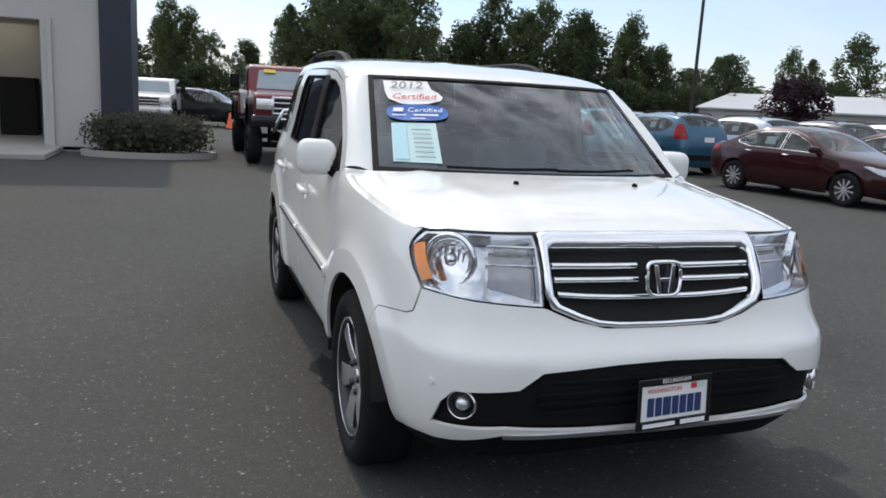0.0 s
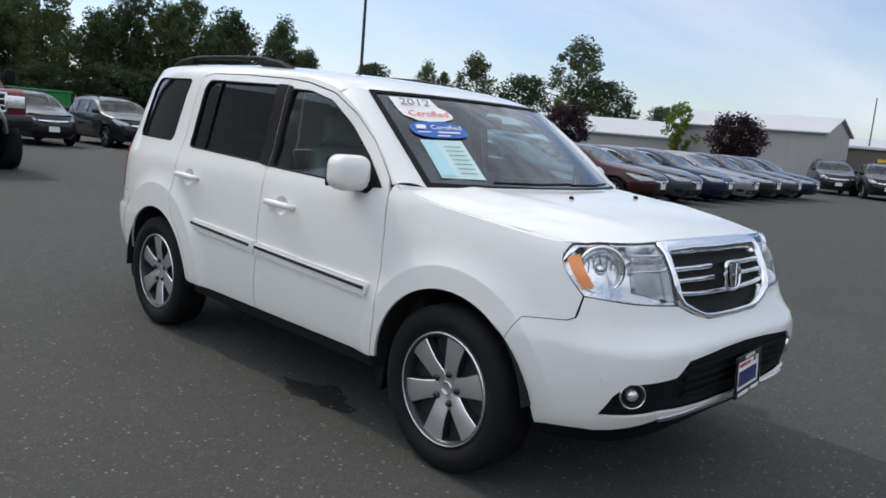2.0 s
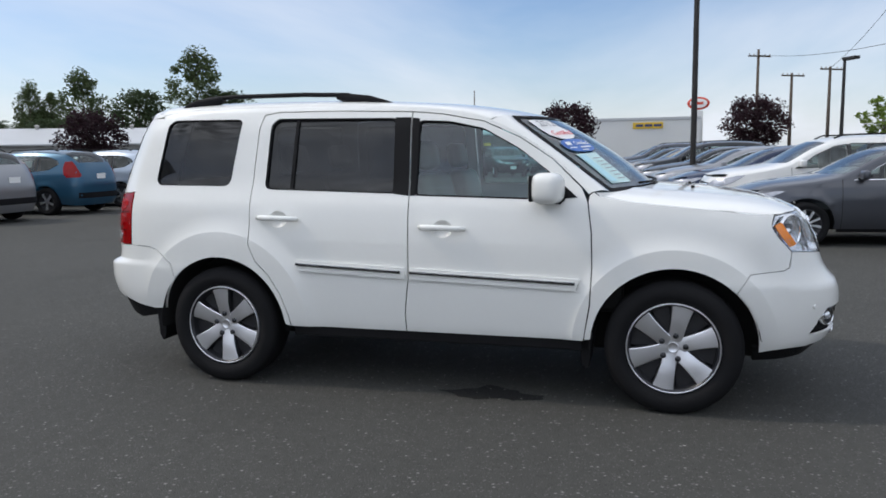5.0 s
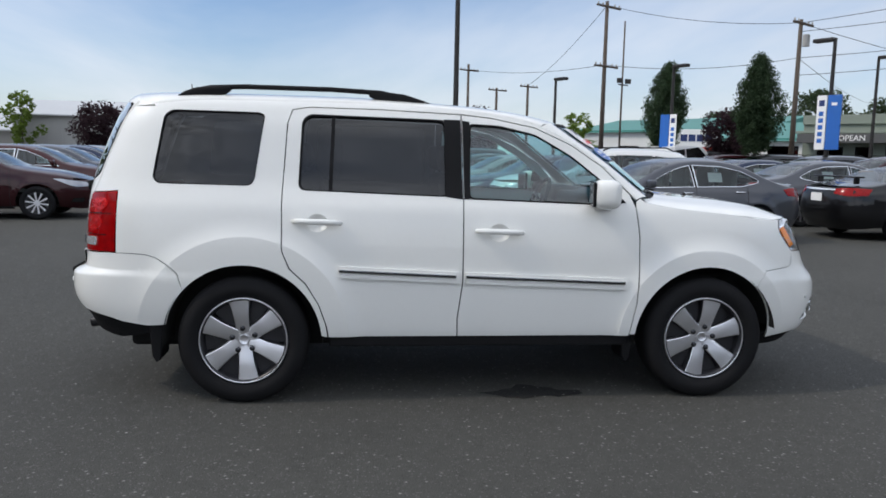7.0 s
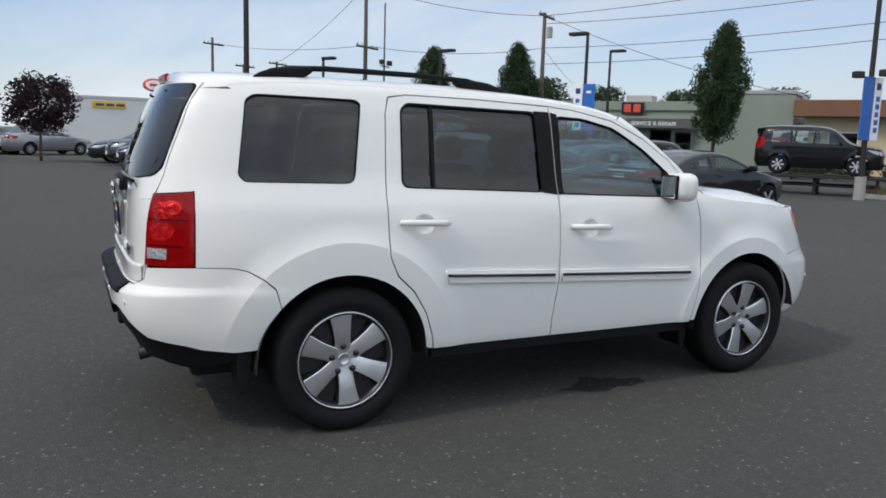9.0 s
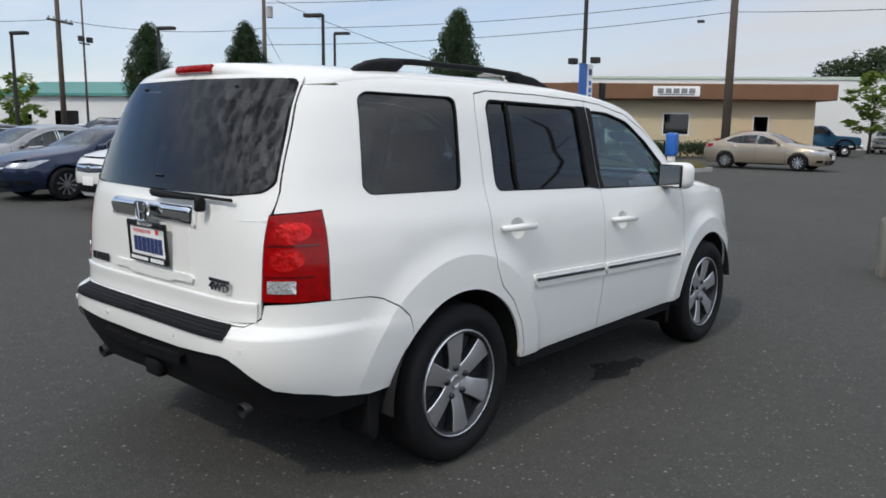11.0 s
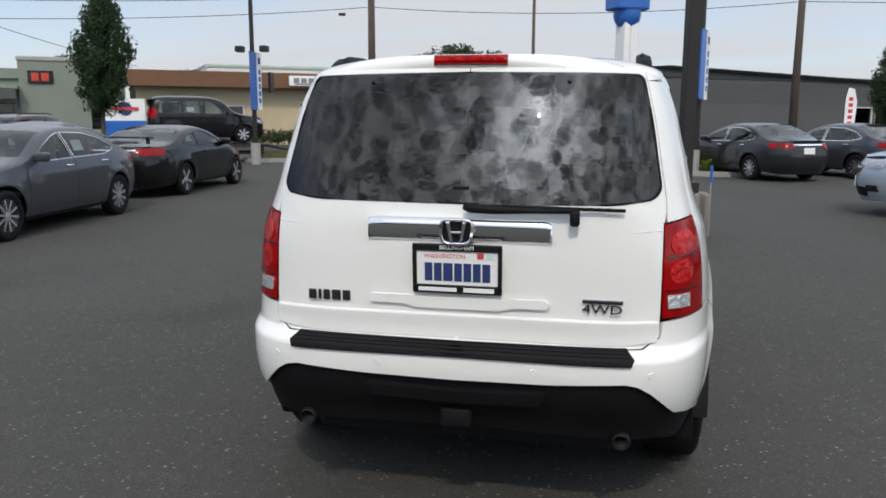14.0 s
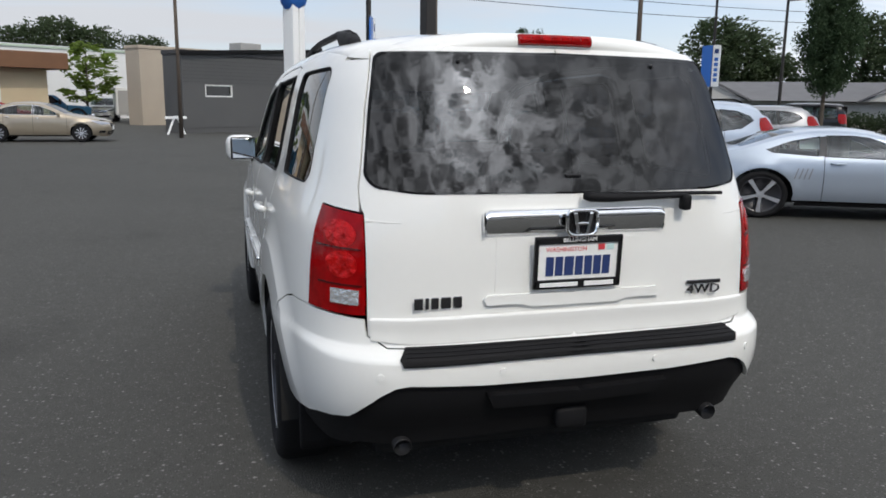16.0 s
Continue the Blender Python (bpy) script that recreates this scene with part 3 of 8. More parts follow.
def screen(s, v):
    top, base = roof(s * WS, 0), Vector((.80 * s, -1.282 + .24 * s * s, 1.213))
    p = base.lerp(top, v)
    bulge = math.sin(math.pi * v) * (1 - abs(s) ** 2) * .03
    return p + Vector((0, -.75 * bulge, .66 * bulge))


part("windshield", grid_sheet(lambda s, v: screen(s, v), spread(21), np.linspace(0, 1, 12)), M_SCREEN, suv, "clear windshield glass", True)
wsb = bmesh.new()
for s0, s1, v0, v1 in ((-1, -.968, 0, 1), (.968, 1, 0, 1), (-.968, .968, .968, 1), (-.968, .968, 0, .05)):
    grid_sheet(lambda s, v: screen(s, v) + Vector((0, -.004, .004)), np.linspace(s0, s1, 16), np.linspace(v0, v1, 12), wsb)
part("windshield_border", wsb, M_SEAL, suv, "black painted glass border", True)


def pillar(u, v):
    y = -.945 + .595 * v
    e = skin(y, EDGE(y))
    w = screen(-1.0, v)
    p = w.lerp(e, u)
    n = Vector((-.55, -.45, .7))
    return p + n * .02 * math.sin(math.pi * u)


pair("front_pillar", grid_sheet(pillar, np.linspace(0, 1, 7), np.linspace(0, 1, 16)), M_WHITE, suv)


def corner(u, v):
    """The painted corner between the hood, the windshield and the fender."""
    low = hood(-(.76 + .24 * u), .985)
    top = screen(-(.86 + .28 * u), 0) if u < .5 else screen(-1, 0).lerp(pillar(1, 0), (u - .5) * 2)
    return low.lerp(top, v) + Vector((0, 0, -.003 + .010 * math.sin(math.pi * min(max(v, 0), 1))))


pair("cowl_corner", grid_sheet(corner, np.linspace(0, 1, 11), np.linspace(0, 1, 7)), M_WHITE, suv)
part("cowl", grid_sheet(lambda s, v: Vector((s * .74, -1.318 + .225 * s * s + .09 * v, 1.204 + .008 * v)), spread(13), (0, 1)), M_BLACK, suv, smooth=True)
for x0, x1 in ((-.62, .02), (.02, .58)):
    wb = tube([screen(x0, .05) + Vector((0, -.02, .02)), screen((x0 + x1) / 2, .045) + Vector((0, -.02, .022)), screen(x1, .06) + Vector((0, -.02, .02))], .007, 6)
    part("windshield_wiper", wb, M_BLACK, suv, smooth=True)
for x in (-.28, .28):
    nz = turned([(0, .012), (.01, .012), (.014, .007), (.014, 0)], 10, "Z", m=Matrix.Translation(hood(x / .9, .70)))
    part("washer_nozzle", nz, M_BLACK, suv)

# nose
bumper_f = (Y(*arc(-HUB_Y, HUB_Z, .447, 135.4, 182, 8)) + Y((-1.88, .365)) + Fr((.79, .385), (.60, .445), (.3, .432), (0, .43), (0, .445), (.3, .45), (.6, .473), (.815, .452), (.80, .545), (.77, .596), (.57, .618), (.49, .674), (.2, .690), (0, .694),
            (0, .795), (.227, .798), (.354, .828), (.450, .868), (.70, .887)) + Y((-1.959, .902), (-1.966, .8195), (-1.9435, .8045), (-1.772, .787)))
part("front_bumper", both(panel(bumper_f, h=.045, arch=True)), M_WHITE, suv, smooth=True)
intake = Fr((.815, .452), (.80, .545), (.77, .596), (.57, .618), (.49, .674), (.2, .690), (0, .694), (0, .445), (.3, .45), (.6, .473))
part("lower_intake", both(panel(intake, h=.05, proud=-.022)), M_BLACK, suv, "matte black lower grille", True)
for z in (.52, .555, .59, .635):
    part("intake_slat", both(panel(Fr((.0, z), (.5, z), (.5, z + .012), (0, z + .012)), thick=.01, proud=-.008)), M_BLACK, suv, smooth=True)
part("bumper_lip", both(panel(Fr((0, .418), (.6, .433), (.6, .45), (0, .436)), thick=.02, proud=.006)), M_ALLOY, suv, "thin silver strip under the bumper", True)
part("air_dam", both(panel(Y((-1.80, .375), (-1.81, .285)) + Fr((.78, .285), (.6, .30), (0, .32), (0, .44), (.6, .452), (.78, .39)), thick=.02, proud=-.018)), M_BLACK, suv, smooth=True)
for sx in (-1, 1):
    c = Vector((sx * .738, skin(along("f", .738, .55), .55).y + .016, .55))
    q = Matrix.Translation(c) @ pose(0, 0, 0, 0, 0, sx * 40)
    ring = part("fog_lamp", turned([(-.006, .046), (-.010, .0475), (-.010, .050), (0, .053), (.04, .055)], 28, "Y", m=q), M_CHROME, suv, "round fog lamp with a chrome ring", True)
    part("bowl", turned([(-.004, .045), (.02, .036), (.034, .0)], 24, "Y", m=q), M_ALLOY_DARK, ring, smooth=True)
    part("projector", turned([(.02, .026), (-.002, .024), (-.012, .014), (-.014, 0)], 18, "Y", m=q), M_BOWL, ring, smooth=True)
    part("lens", turned([(-.006, .044), (-.014, .03), (-.017, 0)], 24, "Y", m=q), M_CLEAR_LENS, ring, smooth=True)
    part("parking_sensor", turned([(-.006, 0), (-.006, .012), (.01, .013)], 16, "Y", m=Matrix.Translation((sx * .826, skin(along("f", .826, .61), .61).y, .61)) @ pose(0, 0, 0, 0, 0, sx * 45)), M_WHITE, suv)

# headlamps
lamp_out = Y((-1.878, 1.03)) + Fr((.816, 1.096), (.74, 1.108), (.455, 1.108), (.455, .872), (.70, .890)) + Y((-1.958, .905))
for sgn in (1, -1):
    def half(bm):
        return bm if sgn > 0 else mirrored(bm)
    hl = part("headlight", half(panel(lamp_out, h=.05, proud=-.06)), M_LAMP_BACK, suv, "clear headlight with an amber side reflector", True)
    part("bezel", half(sheet([lay(lamp_out), lay([(k, (u - (-1.93 if k == "y" else .66)) * .94 + (-1.93 if k == "y" else .66), (z - 1.0) * .91 + 1.0) for k, u, z in lamp_out])], skin, .04, .05, -.006)), M_LAMP_BACK, hl, smooth=True)
    edge_dark = sheet([lay(lamp_out), lay([(k, (u - (-1.93 if k == "y" else .66)) * .988 + (-1.93 if k == "y" else .66), (z - 1.0) * .982 + 1.0) for k, u, z in lamp_out])], skin, .03, .02, .001)
    part("gasket", half(edge_dark), M_GLOSS_BLACK, hl, smooth=True)
    part("amber_reflector", half(panel(Y((-1.884, 1.044), (-1.902, 1.058), (-1.972, .944), (-1.950, .928)), h=.03, thick=.006, proud=-.0015)), M_AMBER, hl, "amber side reflector", True)
    q = Matrix.Translation((-.730, -1.972, 1.0)) @ pose(0, 0, 0, 0, 0, -42)
    part("reflector_bowl", half(turned([(-.004, .082), (-.014, .074), (.012, .060), (.046, .03), (.05, 0)], 32, "Y", m=q)), M_BOWL, hl, smooth=True)
    part("bulb_shield", half(turned([(-.02, 0), (-.012, .02), (.03, .028), (.04, .0)], 20, "Y", m=q)), M_CHROME, hl, smooth=True)
    part("bowl_ring", half(turned([(.0, .100), (-.022, .097), (-.026, .091), (-.016, .083), (.004, .082)], 36, "Y", m=q)), M_CHROME, hl, "pale ring round the reflector", True)
    part("bowl_groove", half(turned([(-.0255, .0925), (-.0275, .0905), (-.0255, .0885)], 36, "Y", m=q)), M_LAMP_DARK, hl, smooth=True)
    for k in range(5):
        a = radians(-60 + 30 * k)
        part("bowl_facet", half(box((.004, .03, .085 * math.cos(a * .8)), (.052 * math.sin(a), .016, 0), .001, None, q)), M_LAMP_DARK, hl)
    part("inner_recess", half(panel(Fr((.470, 1.062), (.625, 1.062), (.645, .935), (.470, .900)), h=.04, thick=.02, proud=-.045)), M_LAMP_DARK, hl, smooth=True)
    q2 = Matrix.Translation((-.545, -2.052, 1.035)) @ pose(0, 0, 0, 0, 0, -14)
    hb = box((.13, .05, .05), (0, .02, 0), .012, None, q2)
    box((.15, .04, .045), (0, .02, -.095), .01, hb, q2)
    part("high_beam", half(hb), M_BOWL, hl, smooth=True)
    part("turn_bulb", half(turned([(-.02, 0), (-.014, .009), (.02, .012)], 14, "Y", m=Matrix.Translation((-.60, -2.046, .948)))), M_AMBER, hl, smooth=True)
    for zz in (.925, .955, .995, 1.06):
        part("facet", half(box((.17, .014, .01), (0, 0, 0), .003, None, Matrix.Translation((-.548, -2.066, zz)) @ pose(0, 0, 0, 0, 0, -12))), M_CHROME, hl, smooth=True)
    part("lens", half(panel(lamp_out, h=.06, thick=0, proud=.001)), M_CLEAR_LENS, hl, "clear plastic lens", True)

# grille
g_out = Fr((0, 1.113), (.227, 1.113), (.400, 1.113), (.447, 1.106), (.451, 1.07), (.451, .95), (.447, .90), (.425, .866), (.336, .829), (.263, .808), (.182, .800), (0, .797))
g_in = Fr((0, 1.062), (.227, 1.064), (.395, 1.064), (.413, 1.06), (.417, 1.04), (.416, .95), (.411, .91), (.392, .882), (.313, .850), (.250, .829), (.177, .821), (0, .818))
grille = part("grille", both(panel(g_in, h=.06, proud=-.05)), M_DARK, suv, "black grille with chrome bars and frame", True)
part("grille_frame", both(ribbon(g_out, g_in, [(0, -.02), (.02, .004), (.25, .013), (.6, .013), (.92, .002), (1, -.012), (1, -.05)])), M_CHROME, grille, "chrome frame", True)
for z, x0, x1 in ((1.010, .072, .409), (.960, .072, .406), (.900, .0, .396)):
    up = .012 if x0 == 0 else .0
    bar = ribbon(Fr((x0, z - .011), (.18, z - .011 + up * .15), (.30, z - .009 + up * .5), (x1, z - .008 + up)), Fr((x0, z + .011), (.18, z + .011 + up * .15), (.30, z + .012 + up * .5), (x1, z + .014 + up)), [(0, -.045), (.05, -.016), (.5, -.008), (.95, -.018), (1, -.045)])
    part("grille_bar", both(bar), M_CHROME, grille, "chrome grille bar", True)



def emblem(parent, m, w, h):
    """A rounded chrome frame with two bars."""
    ring = [(w * .5 * math.copysign(abs(math.cos(a)) ** .45, math.cos(a)) * (1 + .1 * math.sin(a)), h * .5 * math.copysign(abs(math.sin(a)) ** .45, math.sin(a))) for a in np.linspace(0, 2 * math.pi, 33)[:-1]]
    e = part("emblem", tube([(x, 0, z) for x, z in ring] + [(ring[0][0], 0, ring[0][1])], w * .06, 8), M_CHROME, parent, "chrome badge", True, m)
    part("emblem_back", prism([(x * .95, z * .95) for x, z in ring], .004, pose(0, .01, 0)), M_GLOSS_BLACK, e)
    for s in (-1, 1):
        part("emblem_bar", prism([(s * w * .2, -h * .42), (s * w * .09, -h * .42), (s * w * .15, 0), (s * w * .20, h * .42), (s * w * .34, h * .42), (s * w * .27, 0)], .018, None, None, .003), M_CHROME, e)
    part("emblem_bar", box((w * .36, .016, h * .12), (0, 0, -.02 * h), .003), M_CHROME, e)
    return e


emblem(grille, pose(0, -2.186, .965, -8), .135, .12)


def licence_plate(parent, m, tag):
    """A plate in a black dealer frame, the number as bars."""
    p = part("licence_plate", box((.305, .004, .155), (0, 0, 0), .001), M_PAPER, parent, "white number plate in a black frame", m=m)
    fr = bmesh.new()
    for sx, sz, x, z in ((.325, .026, 0, .078), (.325, .032, 0, -.075), (.016, .17, -.155, 0), (.016, .17, .155, 0)):
        box((sx, .012, sz), (x, -.003, z), .003, fr)
    part("plate_frame", fr, M_GLOSS_BLACK, p)
    x = -.118
    for wd in (.028, .028, .034, .028, .028, .028, .028):
        part("number_bar", box((wd, .002, .066), (x + wd / 2, -.0035, -.012)), M_NAVY, p)
        x += wd + .006
    lettering("WASHINGTON", .022, M_REDINK, p, pose(-.045, -.003, .045), depth=.0006)
    lettering("BELLINGHAM", .021, M_PAPER, p, pose(0, -.0105, .079), depth=.0006)
    part("word_bar", box((.14, .002, .014), (-.07, -.0105, -.075)), M_PAPER, p)
    part("word_bar", box((.11, .002, .016), (.08, -.0105, -.075)), M_PAPER, p)
    part("plate_sticker", box((.024, .002, .02), (.085, -.0035, .05)), M_REDINK, p)
    part("plate_sticker", box((.026, .002, .02), (.118, -.0035, .05)), M_GREENPAPER, p)
    return p


licence_plate(suv, pose(.01, -2.308, .553, -4, 0, 6), "front")

# tail
bumper_r = (Y(*arc(HUB_Y, HUB_Z, .447, 12, 41.6, 6)[::1]) + Y((1.75, .760), (1.803, .808), (1.872, .848), (1.932, .863), (2.0, .8665), (2.09, .869)) + Re((.86, .868), (.727, .858), (.719, .804), (.657, .768), (.3, .762), (0, .760), (0, .642), (.34, .647), (.50, .656), (.60, .661), (.645, .652), (.69, .624), (.735, .580), (.78, .53))
            + Y((2.08, .475), (1.93, .455)))
part("rear_bumper", both(panel(bumper_r, h=.045, arch=True)), M_WHITE, suv, smooth=True)
pad = part("step_pad", both(panel(Re((0, .765), (.60, .768), (.628, .742), (.618, .724), (0, .727)), h=.03, proud=.011, arch=True)), M_BLACK, suv, "ribbed black bumper step pad", True)
for i in range(5):
    z = .729 + i * .008
    part("rib", both(panel(Re((0, z), (.606, z), (.606, z + .003), (0, z + .003)), h=.03, thick=.003, proud=.0128)), M_BLACK, pad, smooth=True)
valance = Re((0, .638), (.34, .643), (.50, .652), (.60, .657), (.643, .648), (.687, .620), (.732, .576), (.78, .526)) + Y((2.08, .471), (1.93, .45), (1.93, .40), (2.1, .36)) + Re((.74, .40), (0, .42))
part("rear_valance", both(panel(valance, h=.05, proud=-.018)), M_BLACK, suv, "matte black lower rear bumper", True)
part("valance_step", both(panel(Re((0, .60), (.335, .61), (.31, .56), (0, .55)), h=.04, thick=.03, proud=.006)), M_BLACK, suv, smooth=True)
part("tow_cover", box((.12, .05, .08), (0, 2.37, .475), .015), M_BLACK, suv, smooth=True)
tail_out = Re((.718, 1.200), (.721, .874), (.80, .873)) + Y((2.108, .876), (2.098, 1.218)) + Re((.80, 1.212),)
for sgn in (1, -1):
    def half(bm):
        return bm if sgn > 0 else mirrored(bm)
    tl = part("tail_light", half(panel(tail_out, h=.04, thick=.03, proud=.004)), M_RED_LENS, suv, "red tail light with a clear strip", True)
    part("reverse_lens", half(panel(Re((.738, .906), (.736, .955), (.815, .955), (.817, .906)), h=.03, thick=.01, proud=.009)), M_BOWL, tl, "clear reversing lamp strip", True)
    # flat discs for the reflector bowls, their glow painted as brighter red
    for zc, rc in ((1.135, .044), (1.035, .044)):
        ring = Re(*[(.785 + rc * math.cos(a), zc + rc * math.sin(a)) for a in np.linspace(0, 2 * math.pi, 21)[:-1]])
        part("lamp_bowl", half(panel(ring, h=.012, thick=.003, proud=.0052)), M_RED_DEEP, tl, smooth=True)
    part("lens_band", half(panel(Re((.728, 1.084), (.728, 1.09), (.85, 1.094), (.85, 1.088)), h=.03, thick=.003, proud=.006)), M_RED_DARK, tl, smooth=True)
    part("lens_band", half(panel(Re((.728, .966), (.728, .972), (.85, .972), (.85, .966)), h=.03, thick=.003, proud=.006)), M_RED_DARK, tl, smooth=True)
gate_out = Re((0, .763), (.3, .766), (.655, .772), (.714, .808), (.7145, .868), (.7145, 1.205), (.720, 1.214), (.7235, 1.25), (.7215, 1.29), (.7155, 1.32), (.680, 1.55), (.647, 1.705), (.636, 1.74), (.6, 1.752), (0, 1.768))
rear_win_raw = Re((0, 1.262), (.55, 1.268), (.680, 1.285), (.708, 1.32), (.673, 1.55), (.639, 1.714), (.62, 1.729), (0, 1.738))
rear_win = fillet(rear_win_raw, .04)
tailgate = part("tailgate", both(panel(gate_out, rear_win, h=.045, arch=True)), M_WHITE, suv, smooth=True)
pane = panel(rear_win, h=.06, thick=0, proud=.002)
way = pane.verts.layers.float_vector.get("way")
for v in pane.verts:
    v[way] = Vector((.36 * v.co.x + 1.6 * v.co.x ** 5, 1, .412 + .22 * (v.co.z - 1.5))).normalized()
part("rear_window", both(pane), M_GLASS_REAR, tailgate, "dark rear window reflecting the clouds", True)
rw_seal = ribbon(rear_win, shrunk(rear_win, 0, 1.5, .988, .974), [(0, -.002), (.03, .003), (1, .003)])
part("window_border", both(rw_seal), M_SEAL, tailgate, smooth=True)
gx = [0, .1, .2, .27, .315, .33]
garn = part("tailgate_garnish", both(ribbon(Re(*[(x, 1.128) for x in gx]), Re(*[(x, 1.217 if x < .325 else 1.207) for x in gx]), [(0, -.005), (.03, .006), (.12, .013), (.25, .021), (.4, .028), (.55, .033), (.68, .035), (.8, .033), (.9, .027), (.97, .016), (1, -.005)])), M_CHROME, tailgate, "chrome handle strip", True)
pair("garnish_end", panel(Re((.326, 1.130), (.334, 1.142), (.334, 1.200), (.326, 1.211)), h=.03, thick=.02, proud=.022), M_CHROME, tailgate, smooth=False)
emblem(tailgate, pose(0, 2.402, 1.172, 0, 0, 180), .11, .085)
part("plate_recess", both(panel(Re((0, .93), (.29, .94), (.285, 1.125), (0, 1.128)), h=.05, thick=.004, proud=.002)), M_WHITE, tailgate, smooth=True)
part("tailgate_ledge", both(panel(Re((0, .885), (.16, .885), (.2, .897), (.322, .897), (.332, .915), (.317, .93), (0, .928)), h=.03, thick=.03, proud=.014)), M_WHITE, tailgate, smooth=True)
lx = [.705 * i / 18 for i in range(19)]
part("gate_crease", both(ribbon(Re(*[(x, .774 + .12 * max(0, x - .58)) for x in lx]), Re(*[(x, .868) for x in lx]), [(0, -.006), (.02, .006), (.08, .0065), (.15, .007), (.25, .0075), (.38, .008), (.5, .009), (.7, .011), (.88, .013), (.95, .0125), (1, -.006)])), M_WHITE, tailgate, smooth=True)
pair("shoulder_crease", (ribbon(Re((.60, 1.176), (.65, 1.174), (.711, 1.172)), Re((.60, 1.178), (.65, 1.184), (.711, 1.196)), [(0, -.002), (.2, .0008), (.5, .0022), (1, -.002)])), M_WHITE, tailgate)
licence_plate(tailgate, pose(0, 2.379, 1.035, 3, 0, 180), "rear")


def roof_lip(s, v):
    """The painted lip between the roof's rear edge and the tailgate."""
    top = roof(s, 1)
    zl = 1.752 - .02 * s * s - .05 * max(abs(s) - .8, 0)
    x = min(abs(top.x), .985 * WIDE(zl))
    low = Vector((math.copysign(x, s), TAIL(zl) * (1 - (x / WIDE(zl)) ** PR) ** (1 / PR) - .004, zl))
    return top.lerp(low, v) + Vector((0, .014 * math.sin(math.pi * v), .004 * math.sin(math.pi * v)))


part("roof_lip", grid_sheet(roof_lip, spread(33, 1.5), np.linspace(0, 1, 7)), M_WHITE, suv, smooth=True)
stop = part("stop_lamp", grid_sheet(lambda s, v: roof_lip(s, v) + (Vector((0, .012, .005)) if abs(s) < .249 and .2 < v < .82 else Vector((0, -.01, -.004))), (-.257, -.2485, -.19, -.12, -.06, 0, .06, .12, .19, .2485, .257), (.17, .21, .4, .6, .81, .85)), M_RED_LENS, tailgate, "red high-level stop lamp")
for i in range(7):
    o = roof_lip((-.126 + i * .042) / .62, .5)
    part("stop_segment", box((.030, .004, .015), (o.x, o.y + .0115, o.z + .005), .001), M_RED_DEEP, stop)
part("wiper", tube([(-.42, 2.368, 1.252), (-.25, 2.372, 1.250), (-.12, 2.372, 1.250), (-.045, 2.368, 1.254), (-.02, 2.362, 1.258)], [.008, .010, .015, .017, .012], 8), M_BLACK, tailgate, "black rear wiper resting across the glass", True)
part("wiper_blade", tube([(-.06, 2.365, 1.262), (-.3, 2.36, 1.261), (-.58, 2.338, 1.255)], .007, 6), M_BLACK, tailgate, smooth=True)
part("wiper_pivot", box((.034, .04, .055), (-.41, 2.372, 1.228), .010), M_BLACK, tailgate, smooth=True)
for x, z in ((0, 1.322), (.37, 1.70), (-.37, 1.70)):
    part("glass_latch", box((.06 if x == 0 else .014, .010, .014), (x, skin(along("r", abs(x), z), z).y + .004, z), .004), M_GLOSS_BLACK, tailgate)
x = .57
for wd in (.03, .012, .025, .034, .03):
    part("model_bar", box((wd, .006, .038), (x - wd / 2, 2.364, .915), .002), M_BADGE, tailgate)
    x -= wd + .008
part("trim_badge", box((.14, .006, .014), (-.515, 2.364, .935), .002), M_BADGE, tailgate)
lettering("4WD", .047, M_BADGE, tailgate, pose(-.515, 2.366, .908, 0, 0, 180) @ Matrix.Diagonal((1.3, 1, 1, 1)), depth=.003, label="grey raised letters")
for x, z in ((.285, .69), (-.285, .69), (.69, .69), (-.69, .69)):
    yy = skin(along("r", abs(x), z), z).y
    part("parking_sensor", turned([(.004, 0), (.004, .012), (-.01, .013)], 16, "Y", m=Matrix.Translation((x, yy, z)) @ pose(0, 0, 0, 0, 0, -28 * x)), M_WHITE, suv)
M_PIPE = material("dark_steel_pipe", (.03, .03, .032), .45, .6, .3, 12)
for sx in (-1, 1):
    ex = turned([(-.18, .029), (.0, .032), (.004, .029), (-.16, .026)], 20, "Y", m=Matrix.Translation((sx * .60, 2.335, .410)) @ pose(0, 0, 0, -8))
    part("exhaust_tip", ex, M_PIPE, suv, "dull metal exhaust pipe", True)
    for hy, dy, zt in ((HUB_Y, .50, .5), (-HUB_Y, .475, .42)):
        part("mudguard", prism([(-.035, .10), (.05, .12), (.035, -.08), (.012, -.12), (-.012, -.10)], .2, Matrix.Translation((sx * .80, hy + dy - .01, .35 if hy > 0 else .33)) @ pose(0, 0, 0, 0, 0, 90), None, .008), M_BLACK, suv)

